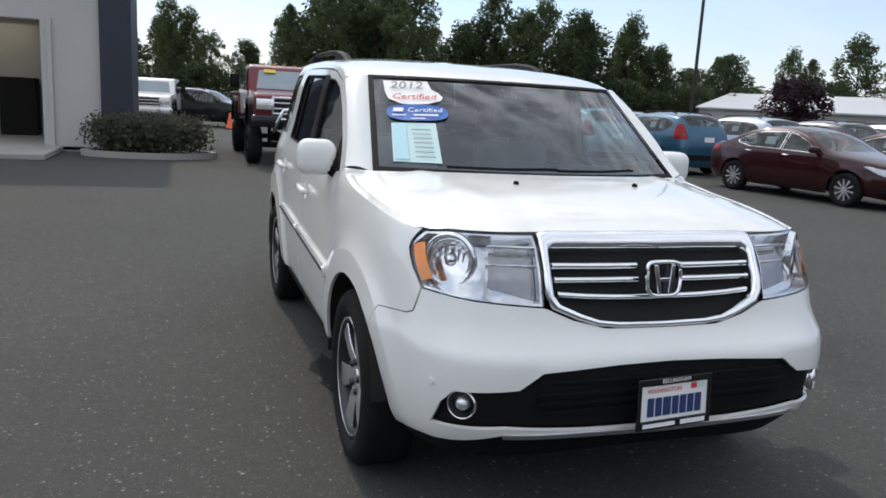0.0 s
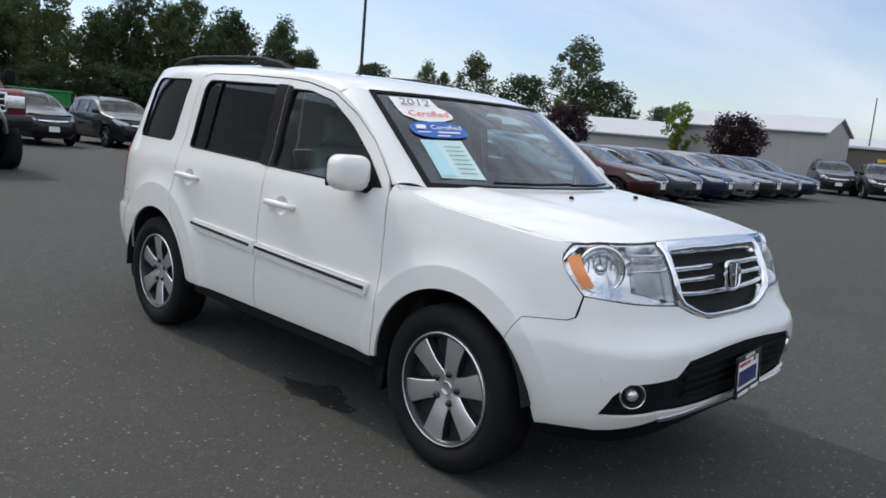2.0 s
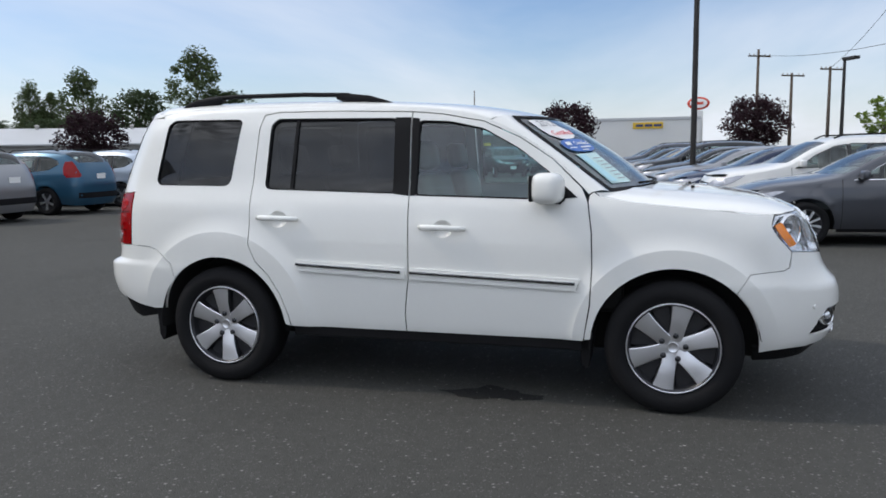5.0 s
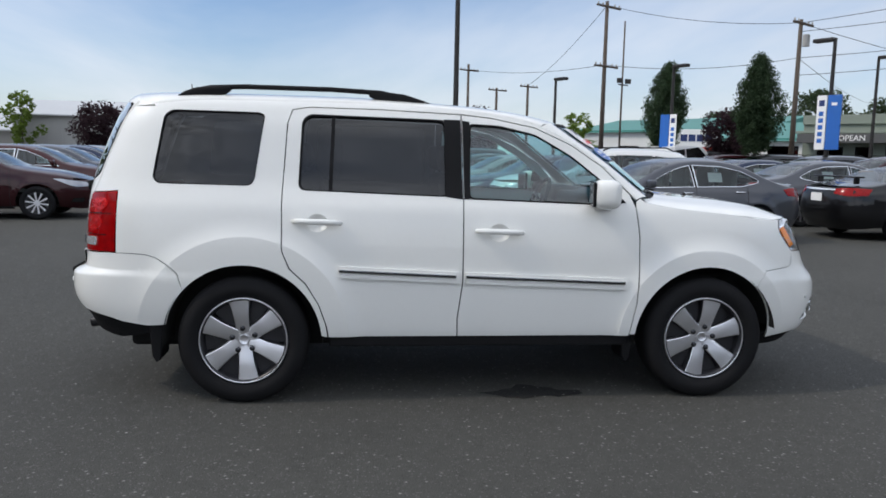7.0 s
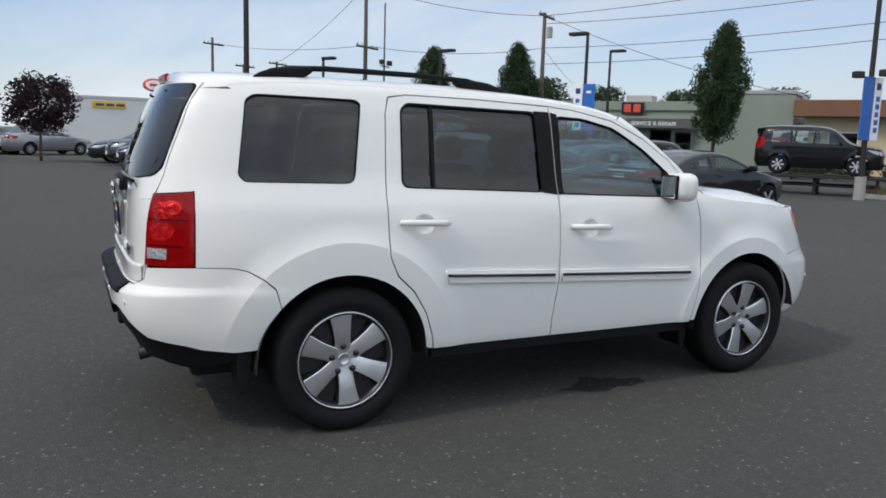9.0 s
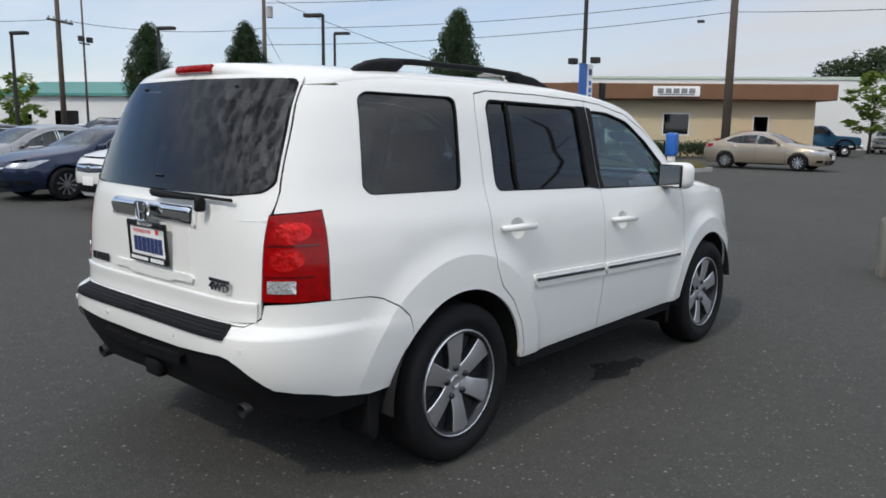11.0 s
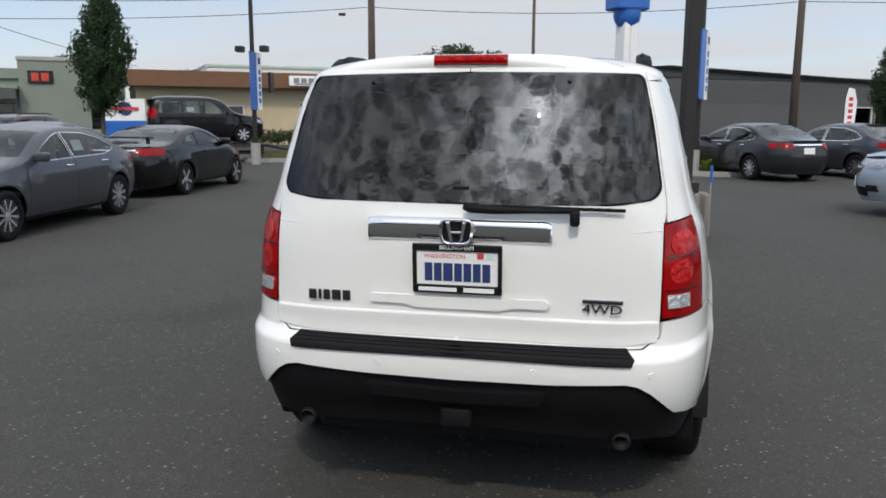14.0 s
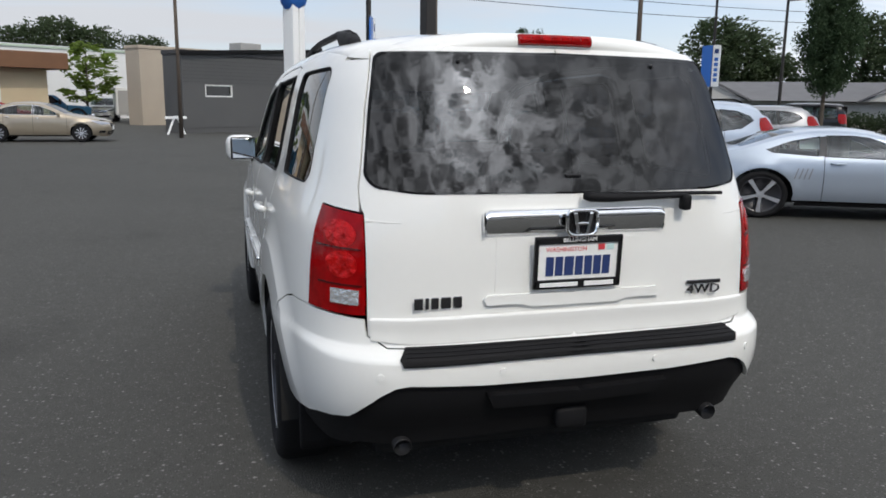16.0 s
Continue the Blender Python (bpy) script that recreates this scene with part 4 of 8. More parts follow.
# side fittings
for sgn in (1, -1):
    def half(bm):
        return bm if sgn > 0 else mirrored(bm)
    k = 0 if sgn > 0 else 1
    for d, y0, y1, z0, z1 in ((doors[0][k], -.885, .105, .752, .715), (doors[1][k], .138, .845, .785, .756)):
        a0, a1 = (.716, .752) if d == doors[0][k] else (.753, .783)
        mould = part("side_moulding", half(panel(Y((y0 + .02, a0 - .038), (y1, a1 - .038), (y1, a1 + .028), (y0, a0 + .028)) if d == doors[0][k] else Y((y0, a0 - .038), (y1 - .015, a1 - .038), (y1, a1 + .028), (y0, a0 + .028)), h=.04, thick=.02, proud=.016)), M_WHITE, d, smooth=True)
        part("bright_strip", half(panel(Y((y0 + .025, a0 - .006), (y1, a1 - .006), (y1, a1 + .012), (y0 + .025, a0 + .012)), h=.04, thick=.012, proud=.023)), M_CHROME, mould, "chrome strip", True)
        # black strip paints in the dark ground mirrored by the chrome
        part("dark_strip", half(panel(Y((y0 + .03, a0 - .002), (y1, a1 - .002), (y1, a1 + .008), (y0 + .03, a0 + .008)), h=.04, thick=.01, proud=.0275)), M_GLOSS_BLACK, mould, "", True)
    for d, yc, zc in ((doors[0][k], -.09, 1.018), (doors[1][k], .968, 1.064)):
        cup = sheet([dense([(yc - .0 + .062 * math.cos(a), zc - .005 + .052 * math.sin(a)) for a in np.linspace(0, 2 * math.pi, 25)[:-1]], .03)], lambda u, v: skin(u, v) + Vector((.030 * max(0, 1 - ((u - yc) / .062) ** 2 - ((v - zc + .005) / .052) ** 2), 0, 0)), .012, 0, -.001)
        part("handle_cup", half(cup), M_WHITE, d, smooth=True)
        p0 = skin(yc, zc)
        hp = [(p0.x - .012, yc - .14, zc - .004), (p0.x - .032, yc - .105, zc), (p0.x - .036, yc, zc + .004), (p0.x - .032, yc + .105, zc + .006), (p0.x - .010, yc + .14, zc + .006)]
        part("door_handle", half(tube(hp, [.011, .017, .018, .017, .012], 10)), M_WHITE, d, smooth=True)
    # mirror
    mc = Vector((-1.005, -.71, 1.25))
    mir = part("door_mirror", half(box((.19, .165, .172), (0, 0, 0), .055, None, Matrix.Translation(mc) @ pose(0, 0, 0, 0, 0, -10), 4)), M_WHITE, suv, "white door mirror", True)
    part("mirror_glass", half(box((.152, .01, .13), (0, .084, 0), .004, None, Matrix.Translation(mc) @ pose(0, 0, 0, 0, 0, -10))), material("mirror_silver", (.9, .9, .9), .02, 1, .02, 3), mir)
    part("mirror_rim", half(box((.166, .02, .144), (0, .075, 0), .008, None, Matrix.Translation(mc) @ pose(0, 0, 0, 0, 0, -10))), M_BLACK, mir)
    part("mirror_arm", half(tube([mc + Vector((.08, .01, -.05)), Vector((-.93, -.755, 1.205)), Vector((-.88, -.76, 1.21))], [.042, .05, .055], 10)), M_BLACK, mir, smooth=True)
    part("mirror_sail", half(panel(Y((-.862, 1.195), (-.68, 1.178), (-.69, 1.345)), h=.04, thick=.02, proud=.006)), M_BLACK, mir, smooth=True)
    part("pillar_trim", half(panel(Y((.084, 1.204), (.1165, 1.203), (.1255, 1.662), (.082, 1.655)), h=.05, thick=.004, proud=.004)), M_SEAL, doors[0][k], smooth=True)
    part("pillar_trim", half(panel(Y((.1265, 1.203), (.225, 1.216), (.235, 1.666), (.1365, 1.664)), h=.05, thick=.004, proud=.004)), M_SEAL, doors[1][k], smooth=True)
    part("window_divider", half(panel(Y((.885, 1.236), (.905, 1.237), (.89, 1.675), (.87, 1.675)), h=.05, thick=.01, proud=-.003)), M_SEAL, doors[1][k], smooth=True)
    # roof rail
    rail = part("roof_rail", half(tube([(-.642, 1.70, 1.810), (-.647, 1.60, 1.826), (-.655, 1.4, 1.835), (-.665, .9, 1.832), (-.665, .6, 1.820), (-.655, .42, 1.785)], [.011, .015, .015, .015, .015, .011], 10)), M_BLACK, suv, "black roof rail", True)
    for poly in ([(1.80, 1.765), (1.75, 1.80), (1.68, 1.824), (1.50, 1.842), (1.48, 1.815), (1.53, 1.78)], [(.27, 1.755), (.36, 1.785), (.46, 1.815), (.66, 1.836), (.68, 1.80), (.6, 1.765)]):
        foot = prism(poly, .055, Matrix.Translation((-.652, 0, 0)) @ pose(0, 0, 0, 0, 0, 90), None, .012)
        part("rail_foot", half(foot), M_BLACK, rail, smooth=True)


# wheels
def wheel_parts(parent, r_tyre, r_rim, width, spokes, m_spoke, m_barrel, lugs=5, spoke_w=(.05, .085), sides=40, hub=.075, bolt=.057):
    """Tyre, rim and spokes round the x axis, the outer face towards -x."""
    h = width / 2
    ty = part("tyre", turned([(-h * .72, r_rim), (-h * .95, r_rim + .03), (-h, (r_rim + r_tyre) / 2), (-h * .92, r_tyre - .025), (-h * .75, r_tyre - .004), (-h * .4, r_tyre), (0, r_tyre - .002), (h * .4, r_tyre), (h * .75, r_tyre - .004), (h, (r_rim + r_tyre) / 2), (h * .7, r_rim)], sides), M_RUBBER, parent, "", True)
    rim = part("rim", turned([(-h * .70, r_rim + .004), (-h * .86, r_rim), (-h * .84, r_rim - .012), (-h * .55, r_rim - .02), (h * .4, r_rim - .045), (h * .4, .0)], sides), m_barrel, parent, "", True)
    part("rim_lip", turned([(-h * .80, r_rim - .009), (-h * .87, r_rim - .004), (-h * .87, r_rim + .002), (-h * .70, r_rim + .004)], sides), m_spoke, rim, smooth=True)
    for i in range(spokes):
        a = 360 * i / spokes
        turn = pose(0, 0, 0, a)
        w0, w1 = spoke_w[0] / 2, spoke_w[1] / 2
        sp = bmesh.new()
        rows = []
        for k in range(7):
            t = k / 6
            r = .022 + (r_rim - .030) * t
            w = w0 + (w1 - w0) * t ** 1.5 - .004 * math.sin(math.pi * t)
            x = -h * .60 - .010 * t - .012 * t * t + .004 * math.cos(6 * t)
            rows.append([sp.verts.new(turn @ Vector(c)) for c in ((x + .040, -w - .006, r), (x + .003, -w, r), (x, -w + .004, r), (x - .001, w * .35, r), (x + .004, w - .003, r), (x + .007, w, r), (x + .040, w + .006, r))])
        for ra, rb in zip(rows, rows[1:]):
            for k in range(6):
                sp.faces.new((ra[k], ra[k + 1], rb[k + 1], rb[k]))
        bmesh.ops.recalc_face_normals(sp, faces=sp.faces)
        if sum((f.normal.x for f in sp.faces)) > 0:
            bmesh.ops.reverse_faces(sp, faces=sp.faces)
        spoke = part("spoke", sp, [m_spoke, m_barrel], rim, smooth=True)
        spoke.data.set_sharp_from_angle(angle=radians(28))
        for f in spoke.data.polygons:
            f.material_index = 1 if abs(f.normal.x) < .5 else 0
        web = prism([(-.030, .09), (.030, .09), (.050, r_rim - .016), (-.050, r_rim - .016)], .02, None, None, .004)
        bmesh.ops.transform(web, matrix=pose(0, 0, 0, a + 180 / spokes) @ Matrix.Translation((-h * .28, 0, 0)) @ pose(0, 0, 0, 0, 0, 90), verts=web.verts)
        part("spoke_pocket", web, m_barrel, rim)
    part("hub", turned([(-h * .30, hub), (-h * .56, hub * .96), (-h * .585, hub * .85), (-h * .585, .03), (-h * .58, 0)], 24), m_spoke, rim, smooth=True)
    part("centre_cap", turned([(-h * .55, .031), (-h * .612, .030), (-h * .618, .028), (-h * .606, .026), (-h * .606, 0)], 20), m_spoke, rim, smooth=True)
    for i in range(lugs):
        a = radians(90 + 360 * i / lugs)
        part("lug_nut", turned([(-h * .5, .0165), (-h * .66, .016), (-h * .72, .011), (-h * .72, 0)], 10, m=Matrix.Translation((0, bolt * math.cos(a), bolt * math.sin(a)))), M_LUG, rim, smooth=True)
    part("brake_disc", turned([(-h * .1, 0), (-h * .1, r_rim * .62), (0, r_rim * .62), (0, 0)], 24), M_ALLOY_DARK, rim, smooth=True)
    return parent


suv_wheel = thing("wheel", "alloy wheel with a black tyre", "wheel")
wheel_parts(suv_wheel, .373, .25, .245, 6, M_ALLOY, M_ALLOY_DARK, spoke_w=(.080, .120), hub=.086, bolt=.068)
del suv_wheel["category"]
suv_wheel.parent = suv
suv_wheel.matrix_basis = pose(-.85, -HUB_Y, .372, 12)
for x, y, rz, rx in ((-.85, HUB_Y, 0, -6), (.85, -HUB_Y, 180, 20), (.85, HUB_Y, 180, 33)):
    copy_thing(suv_wheel, pose(x, y, .372, 0, 0, rz) @ pose(0, 0, 0, rx))
for sx in (-1, 1):
    for hy in (-HUB_Y, HUB_Y):
        ln = bmesh.new()
        pts = arc(hy, HUB_Z, .452, -4, 182, 24) if hy > 0 else arc(hy, HUB_Z, .452, -4, 172, 24)
        grid_sheet(lambda u, v: Vector((sx * (.965 - .33 * v), pts[int(u)][0], pts[int(u)][1])), range(len(pts)), (0, .08, 1), ln)
        part("wheel_liner", ln, M_DARK, suv, smooth=True)

# inner body and cabin
# added dark filler boxes block light behind the panel gaps, up to window height
for size, place in (((1.30, 4.1, .46), (0, .05, .50)), ((1.74, 1.78, .66), (0, .0, .71)), ((1.66, .22, .62), (0, -1.0, .84)), ((1.3, .85, .3), (0, -1.5, .92)), ((1.5, .36, .56), (0, 2.0, .76)), ((1.28, 1.0, .5), (0, 1.5, .75))):
    part("underbody", box(size, place, .03), M_DARK, suv)
pair("sill", box((.05, 1.8, .09), (-.90, .0, .37), .01), M_BLACK, suv, smooth=False)
dash = box((1.5, .42, .2), (0, -.93, 1.12), .05)
box((.4, .2, .12), (.38, -.8, 1.19), .04, dash)
part("dashboard", dash, M_CABIN, suv, "dark dashboard", True)
ring = [(.38 + .185 * math.cos(a), -.62 - .08 * math.sin(a), 1.12 + .17 * math.sin(a)) for a in np.linspace(0, 2 * math.pi, 25)]
sw = tube(ring, .016, 8)
for a in (20, 160, 270):
    tube([(.38, -.63, 1.12), (.38 + .17 * math.cos(radians(a)), -.62 - .08 * math.sin(radians(a)), 1.12 + .16 * math.sin(radians(a)))], .014, 6, sw)
part("steering_wheel", sw, M_CABIN, suv, "", True)
for x in (-.38, .38):
    for yb in (.05, 1.0):
        se = thing("seat", "grey leather seat", "seat")
        se.parent = suv
        del se["category"]
        part("backrest", box((.5, .14, .62), (0, 0, 0), .06, None, Matrix.Translation((x, yb + .02, 1.02)) @ pose(0, 0, 0, -14), 3), M_SEAT, se, smooth=True)
        part("headrest", box((.27, .11, .18), (0, 0, 0), .05, None, Matrix.Translation((x, yb + .12, 1.43)) @ pose(0, 0, 0, -10), 3), M_SEAT, se, smooth=True)
part("rear_view_mirror", box((.24, .04, .07), (0, -.66, 1.55), .02), M_CABIN, suv, smooth=True)


# papers inside the windshield
def stuck(name, pts, mat, label, off):
    bm = bmesh.new()
    cs = [screen(s, v) + Vector((0, .64 * off, -.76 * off)) for s, v in pts]
    c = sum(cs, Vector()) / len(cs)
    cv = bm.verts.new(c)
    vs = [bm.verts.new(p) for p in cs]
    for i in range(len(vs)):
        bm.faces.new((cv, vs[i], vs[(i + 1) % len(vs)]))
    return part(name, bm, mat, suv, label)


def ell(cs, cv, rs, rv, n=28, p=1.0):
    return [(cs + rs * math.copysign(abs(math.cos(a)) ** p, math.cos(a)), cv + rv * math.copysign(abs(math.sin(a)) ** p, math.sin(a))) for a in np.linspace(0, 2 * math.pi, n + 1)[:-1]]


year = stuck("year_sticker", [(-.90, .935), (-.895, .80), (-.88, .73), (-.81, .675), (-.74, .665), (-.63, .675), (-.55, .71), (-.53, .75), (-.55, .80), (-.59, .84), (-.60, .935)], M_PAPER, "white window sticker with the year in grey", -.006)
cert = stuck("certified_sticker", ell(-.715, .575, .185, .085, p=.75), M_BLUE, "bright blue oval window sticker", -.009)
guide = stuck("price_sheet", [(-.88, .47), (-.89, .10), (-.63, .10), (-.62, .47)], M_GREENPAPER, "pale green price sheet behind the glass", -.006)


def screen_m(s, v, off=.01):
    o, dx, dv = screen(s, v), screen(s + .02, v) - screen(s - .02, v), screen(s, v + .02) - screen(s, v - .02)
    dx.normalize()
    n = dx.cross(dv).normalized()
    up = n.cross(dx)
    n = n if n.y < 0 else -n
    return Matrix(((dx.x, -n.x, up.x, o.x + n.x * off), (dx.y, -n.y, up.y, o.y + n.y * off), (dx.z, -n.z, up.z, o.z + n.z * off), (0, 0, 0, 1)))


lettering("2012", .085, M_GREYINK, year, screen_m(-.745, .875), depth=.0005)
lettering("Certified", .062, M_REDINK, year, screen_m(-.71, .745), depth=.0005)
lettering("Certified", .048, M_PAPER, cert, screen_m(-.665, .593, .012), depth=.0005)
for s, v, w, h in ((-.825, .598, .05, .03), (-.825, .543, .07, .008), (-.665, .543, .12, .012), (-.715, .508, .07, .008)):
    part("print_bar", box((w, .0006, h)), M_PAPER, cert, m=screen_m(s, v, .012))
for i in range(7):
    part("print_bar", box((.09, .0006, .005)), M_GREYINK, guide, m=screen_m(-.712, .40 - .042 * i, .010))
blk = stuck("print_block", [(-.873, .455), (-.882, .12), (-.805, .12), (-.80, .455)], material("pale_blue_print", (.42, .68, .74), .5), "", -.009)
blk.parent = guide

# ---- other vehicles ----
M_CARGLASS = glass("green_car_glass", (.80, .93, .92), .62, rough=.02, ior=1.62)
M_CARLAMP = material("car_lamp_cluster", (.38, .39, .42), .2, .6, .4, 14, bump=.5, bump_scale=18)
PAINTS = {n: paint(n + "_paint", c, f, coat=.8) for n, c, f in (
    ("maroon", (.030, .004, .006), .3), ("dark_grey", (.070, .074, .086), .5), ("navy", (.012, .022, .055), .4), ("silver", (.30, .305, .315), .6),
    ("blue", (.03, .10, .17), .4), ("black", (.006, .006, .007), .1), ("white", (.72, .72, .70), 0), ("ice_blue", (.40, .46, .54), .5), ("beige", (.36, .31, .24), .5),
    ("teal", (.01, .10, .09), .2), ("red", (.30, .02, .02), .1), ("brown_red", (.046, .008, .008), .3), ("charcoal", (.025, .027, .03), .4), ("truck_red", (.13, .014, .018), .2), ("green", (.02, .22, .05), .1))}
M_BODY = PAINTS["silver"]


def vehicle(spec, label):
    """A parked car that faces -y, from its outline curves; returns the thing."""
    wide, nose, tail, edge, crown = (curve(spec[k]) for k in ("wide", "nose", "tail", "edge", "crown"))
    pf, pr, hf, hr, rw = spec["pf"], spec["pr"], spec["hubs"][0], spec["hubs"][1], spec["wheel"]
    kf, kr = .5 ** (1 / pf), .5 ** (1 / pr)

    def sk(a, z):
        w, n, t = wide(z), nose(z), tail(z)
        if a > kr * t:
            x = max(kr * w - (a - kr * t), 0.0)
            return Vector((-x, t * (1 - (x / w) ** pr) ** (1 / pr), z))
        if a < -kf * n:
            x = max(kf * w - (-a - kf * n), 0.0)
            return Vector((-x, -n * (1 - (x / w) ** pf) ** (1 / pf), z))
        p, l = (pr, t) if a > 0 else (pf, n)
        fl = sum(.018 * math.exp(-((math.hypot(a - h, z - rw) - rw - .06) / .07) ** 2) for h in (hf, hr))
        return Vector((-w * (1 - (abs(a) / l) ** p) ** (1 / p) - fl, a, z))

    def lay2(loop, h=.08):
        conv = {"y": lambda u, z: u, "r": lambda u, z: kr * tail(z) + kr * wide(z) - u, "f": lambda u, z: -(kf * nose(z) + kf * wide(z) - u)}
        out = []
        for (k0, u0, z0), (k1, u1, z1) in zip(loop, loop[1:] + loop[:1]):
            n = max(1, math.ceil(math.hypot(u1 - u0, z1 - z0) / h)) if k0 == k1 else 2
            for i in range(n):
                s = i / n
                z = z0 + (z1 - z0) * s
                out.append((conv[k0](u0 + (u1 - u0) * s, z) if k0 == k1 else conv[k0](u0, z0) * (1 - s) + conv[k1](u1, z1) * s, z))
        return out

    def pan(*loops, h=.11, thick=.012, proud=0.0):
        return sheet([lay2(lp) for lp in loops], sk, h, thick, proud)

    car = thing(spec["name"], label, spec["category"])
    yn, yt = -nose(edge(-9)) * .86, tail(edge(9)) * .90
    zf, zt, w0 = edge(yn), edge(yt), wide(edge(yn))
    w1 = wide(zt)
    low = spec["low"]
    ar = rw + .055
    loop = (Re((0, zt), (.86 * w1, zt)) + Y(*[(y, edge(y)) for y in np.linspace(yt, yn, 40)]) + Fr((.80 * w0, zf), (0, zf), (0, low), (.7 * w0, low)) + Y((yn * 1.0, low))
            + Y(*arc(hf, rw, ar, 190, -10, 14)) + Y(*arc(hr, rw, ar, 190, -10, 14)) + Y((yt * .98, low)) + Re((.7 * w1, low), (0, low)))
    wins = [Y(*w) for w in spec["windows"]]
    body = both(pan(loop, *wins, h=.10))

    def top(ya, yb):
        def fn(s, v):
            a, b = ya(s), yb(s)
            y = a + (b - a) * v
            yc = min(max(y, yn), yt)
            e, c = edge(yc), crown(y)
            xe = -sk(yc, e).x
            return Vector((s * xe, y, e + (c - e) * max(1 - abs(s) ** 2.8, 0) ** .55))
        return fn

    def front_y(s):
        x = min(abs(s) * w0 * .86, .999 * w0)
        return max(-nose(zf) * (1 - (x / w0) ** pf) ** (1 / pf), -nose(zf)) if abs(s) < .97 else yn

    def rear_y(s):
        x = min(abs(s) * w1 * .88, .999 * w1)
        return tail(zt) * (1 - (x / w1) ** pr) ** (1 / pr) if abs(s) < .97 else yt

    wb, wt, rt, rb = spec["screens"]
    fwb, fwt = (lambda s: wb[0] + (wb[1] - wb[0]) * s * s), (lambda s: wt[0] + (wt[1] - wt[0]) * s * s)
    frt, frb = (lambda s: rt[0] + (rt[1] - rt[0]) * s * s), (lambda s: rb[0] + (rb[1] - rb[0]) * s * s)
    su = spread(19, 1.7)
    grid_sheet(top(front_y, fwb), su, np.linspace(0, 1, 10), body)
    grid_sheet(top(fwt, frt), su, np.linspace(0, 1, 10), body)
    grid_sheet(top(frb, rear_y), su, np.linspace(0, 1, 8), body)
    for s0, s1 in ((-1, -.86), (.86, 1)):
        grid_sheet(top(fwb, fwt), np.linspace(s0, s1, 5), np.linspace(0, 1, 10), body)
        grid_sheet(top(frt, frb), np.linspace(s0, s1, 5), np.linspace(0, 1, 10), body)
    bd = part("body", body, M_BODY, car, "", True)
    part("windshield", grid_sheet(top(fwb, fwt), [u * .86 for u in spread(11)], np.linspace(0, 1, 8)), M_CARGLASS, car, "", True)
    part("rear_window", grid_sheet(top(frt, frb), [u * .86 for u in spread(11)], np.linspace(0, 1, 8)), M_CARGLASS, car, "", True)
    for w in wins:
        pair("side_window", pan(w, h=.2, thick=0, proud=-.006), M_CARGLASS, car)
        if spec.get("chrome"):
            cy, cz = sum(p[1] for p in w) / len(w), sum(p[2] for p in w) / len(w)
            pair("window_trim", pan([(k, cy + (u - cy) * 1.03, cz + (z - cz) * 1.07) for k, u, z in w], w, h=.1, thick=0, proud=.004), M_CHROME if spec["chrome"] == 1 else M_GLOSS_BLACK, car)
    for w1, w2 in zip(spec["windows"], spec["windows"][1:]):
        pair("pillar_trim", pan(Y(w1[1], w2[0], w2[-1], w1[2]), h=.1, thick=0, proud=.003), M_GLOSS_BLACK, car)
    w1, w2 = spec["windows"][0], spec["windows"][min(1, len(spec["windows"]) - 1)]
    seams = [(hf + ar + .09, low + .05, w1[0][1] + .0)]
    if spec["doors"] == 4:
        seams.append(((w1[1][0] + w2[0][0]) / 2, low + .05, w1[1][1]))
        yr = hr - ar * .55
        seams.append((yr, rw + math.sqrt(ar * ar - (yr - hr) ** 2) + .03, w2[1][1]))
    else:
        seams.append((w1[1][0] + .02, low + .05, w1[1][1]))
    for y, z0, z1 in seams:
        pair("door_seam", pan(Y((y - .004, z0), (y + .004, z0), (y + .004, z1), (y - .004, z1)), h=.12, thick=0, proud=.0025), M_DARK, car)
    pair("sill_trim", pan(Y((hf + ar + .02, low + .012), (hr - ar - .02, low + .012), (hr - ar - .04, low + .06), (hf + ar + .04, low + .06)), h=.12, thick=0, proud=.004), M_BLACK, car)
    if spec.get("marker"):
        my, mz = spec["marker"]
        pair("side_marker", pan(Y((my, mz), (my + .10, mz), (my + .10, mz + .03), (my, mz + .03)), h=.05, thick=.004, proud=.004), M_GLOSS_BLACK, car)
        for i in range(4):
            y = .62 + .06 * i
            pair("side_louvre", pan(Y((y + .03, .62), (y + .045, .62), (y + .0, .78), (y - .015, .78)), h=.08, thick=.004, proud=.004), M_GREYINK, car)
    part("badge", box((.13, .012, .09), (0, -nose(spec["badge_z"]) - .012, spec["badge_z"]), .01), M_CHROME, car, "plain chrome badge", True)
    for nm, mat, lp in spec["lamps"]:
        pair(nm, pan(lp, h=.08, thick=.02, proud=.006), mat, car)
    for nm, mat, lp in spec["centre"]:
        part(nm, both(pan(lp, h=.1, thick=.015, proud=.005)), mat, car, "", True)
    part("underbody", box((w0 * 1.5, (yt - yn) * .98, .30), (0, (yt + yn) / 2, .38), .05), M_DARK, car)
    # plain dark block in place of a shaded cabin, so the windows look dark
    part("cabin", box((w0 * 1.6, (rb[0] - wb[0]) * .62, .32), (0, (rb[0] + wb[0]) / 2 + .05, spec["belt"] - .24), .05), M_DARK, car)
    for x in (-.36, .36):
        for y in spec["seats"]:
            part("seat", box((.48, .14, .55), (x, y, spec["belt"] + .06), .06), M_SEAT, car, "", True)
    for sx in (-1, 1):
        mx = -sk(spec["mirror"][0], spec["mirror"][1]).x
        part("door_mirror", box((.20, .10, .13), (sx * (mx + .08), spec["mirror"][0], spec["mirror"][1] + .05), .035, None, None, 3), M_BODY, car, "", True)
        for y, z in spec["handles"]:
            hx = -sk(y, z).x
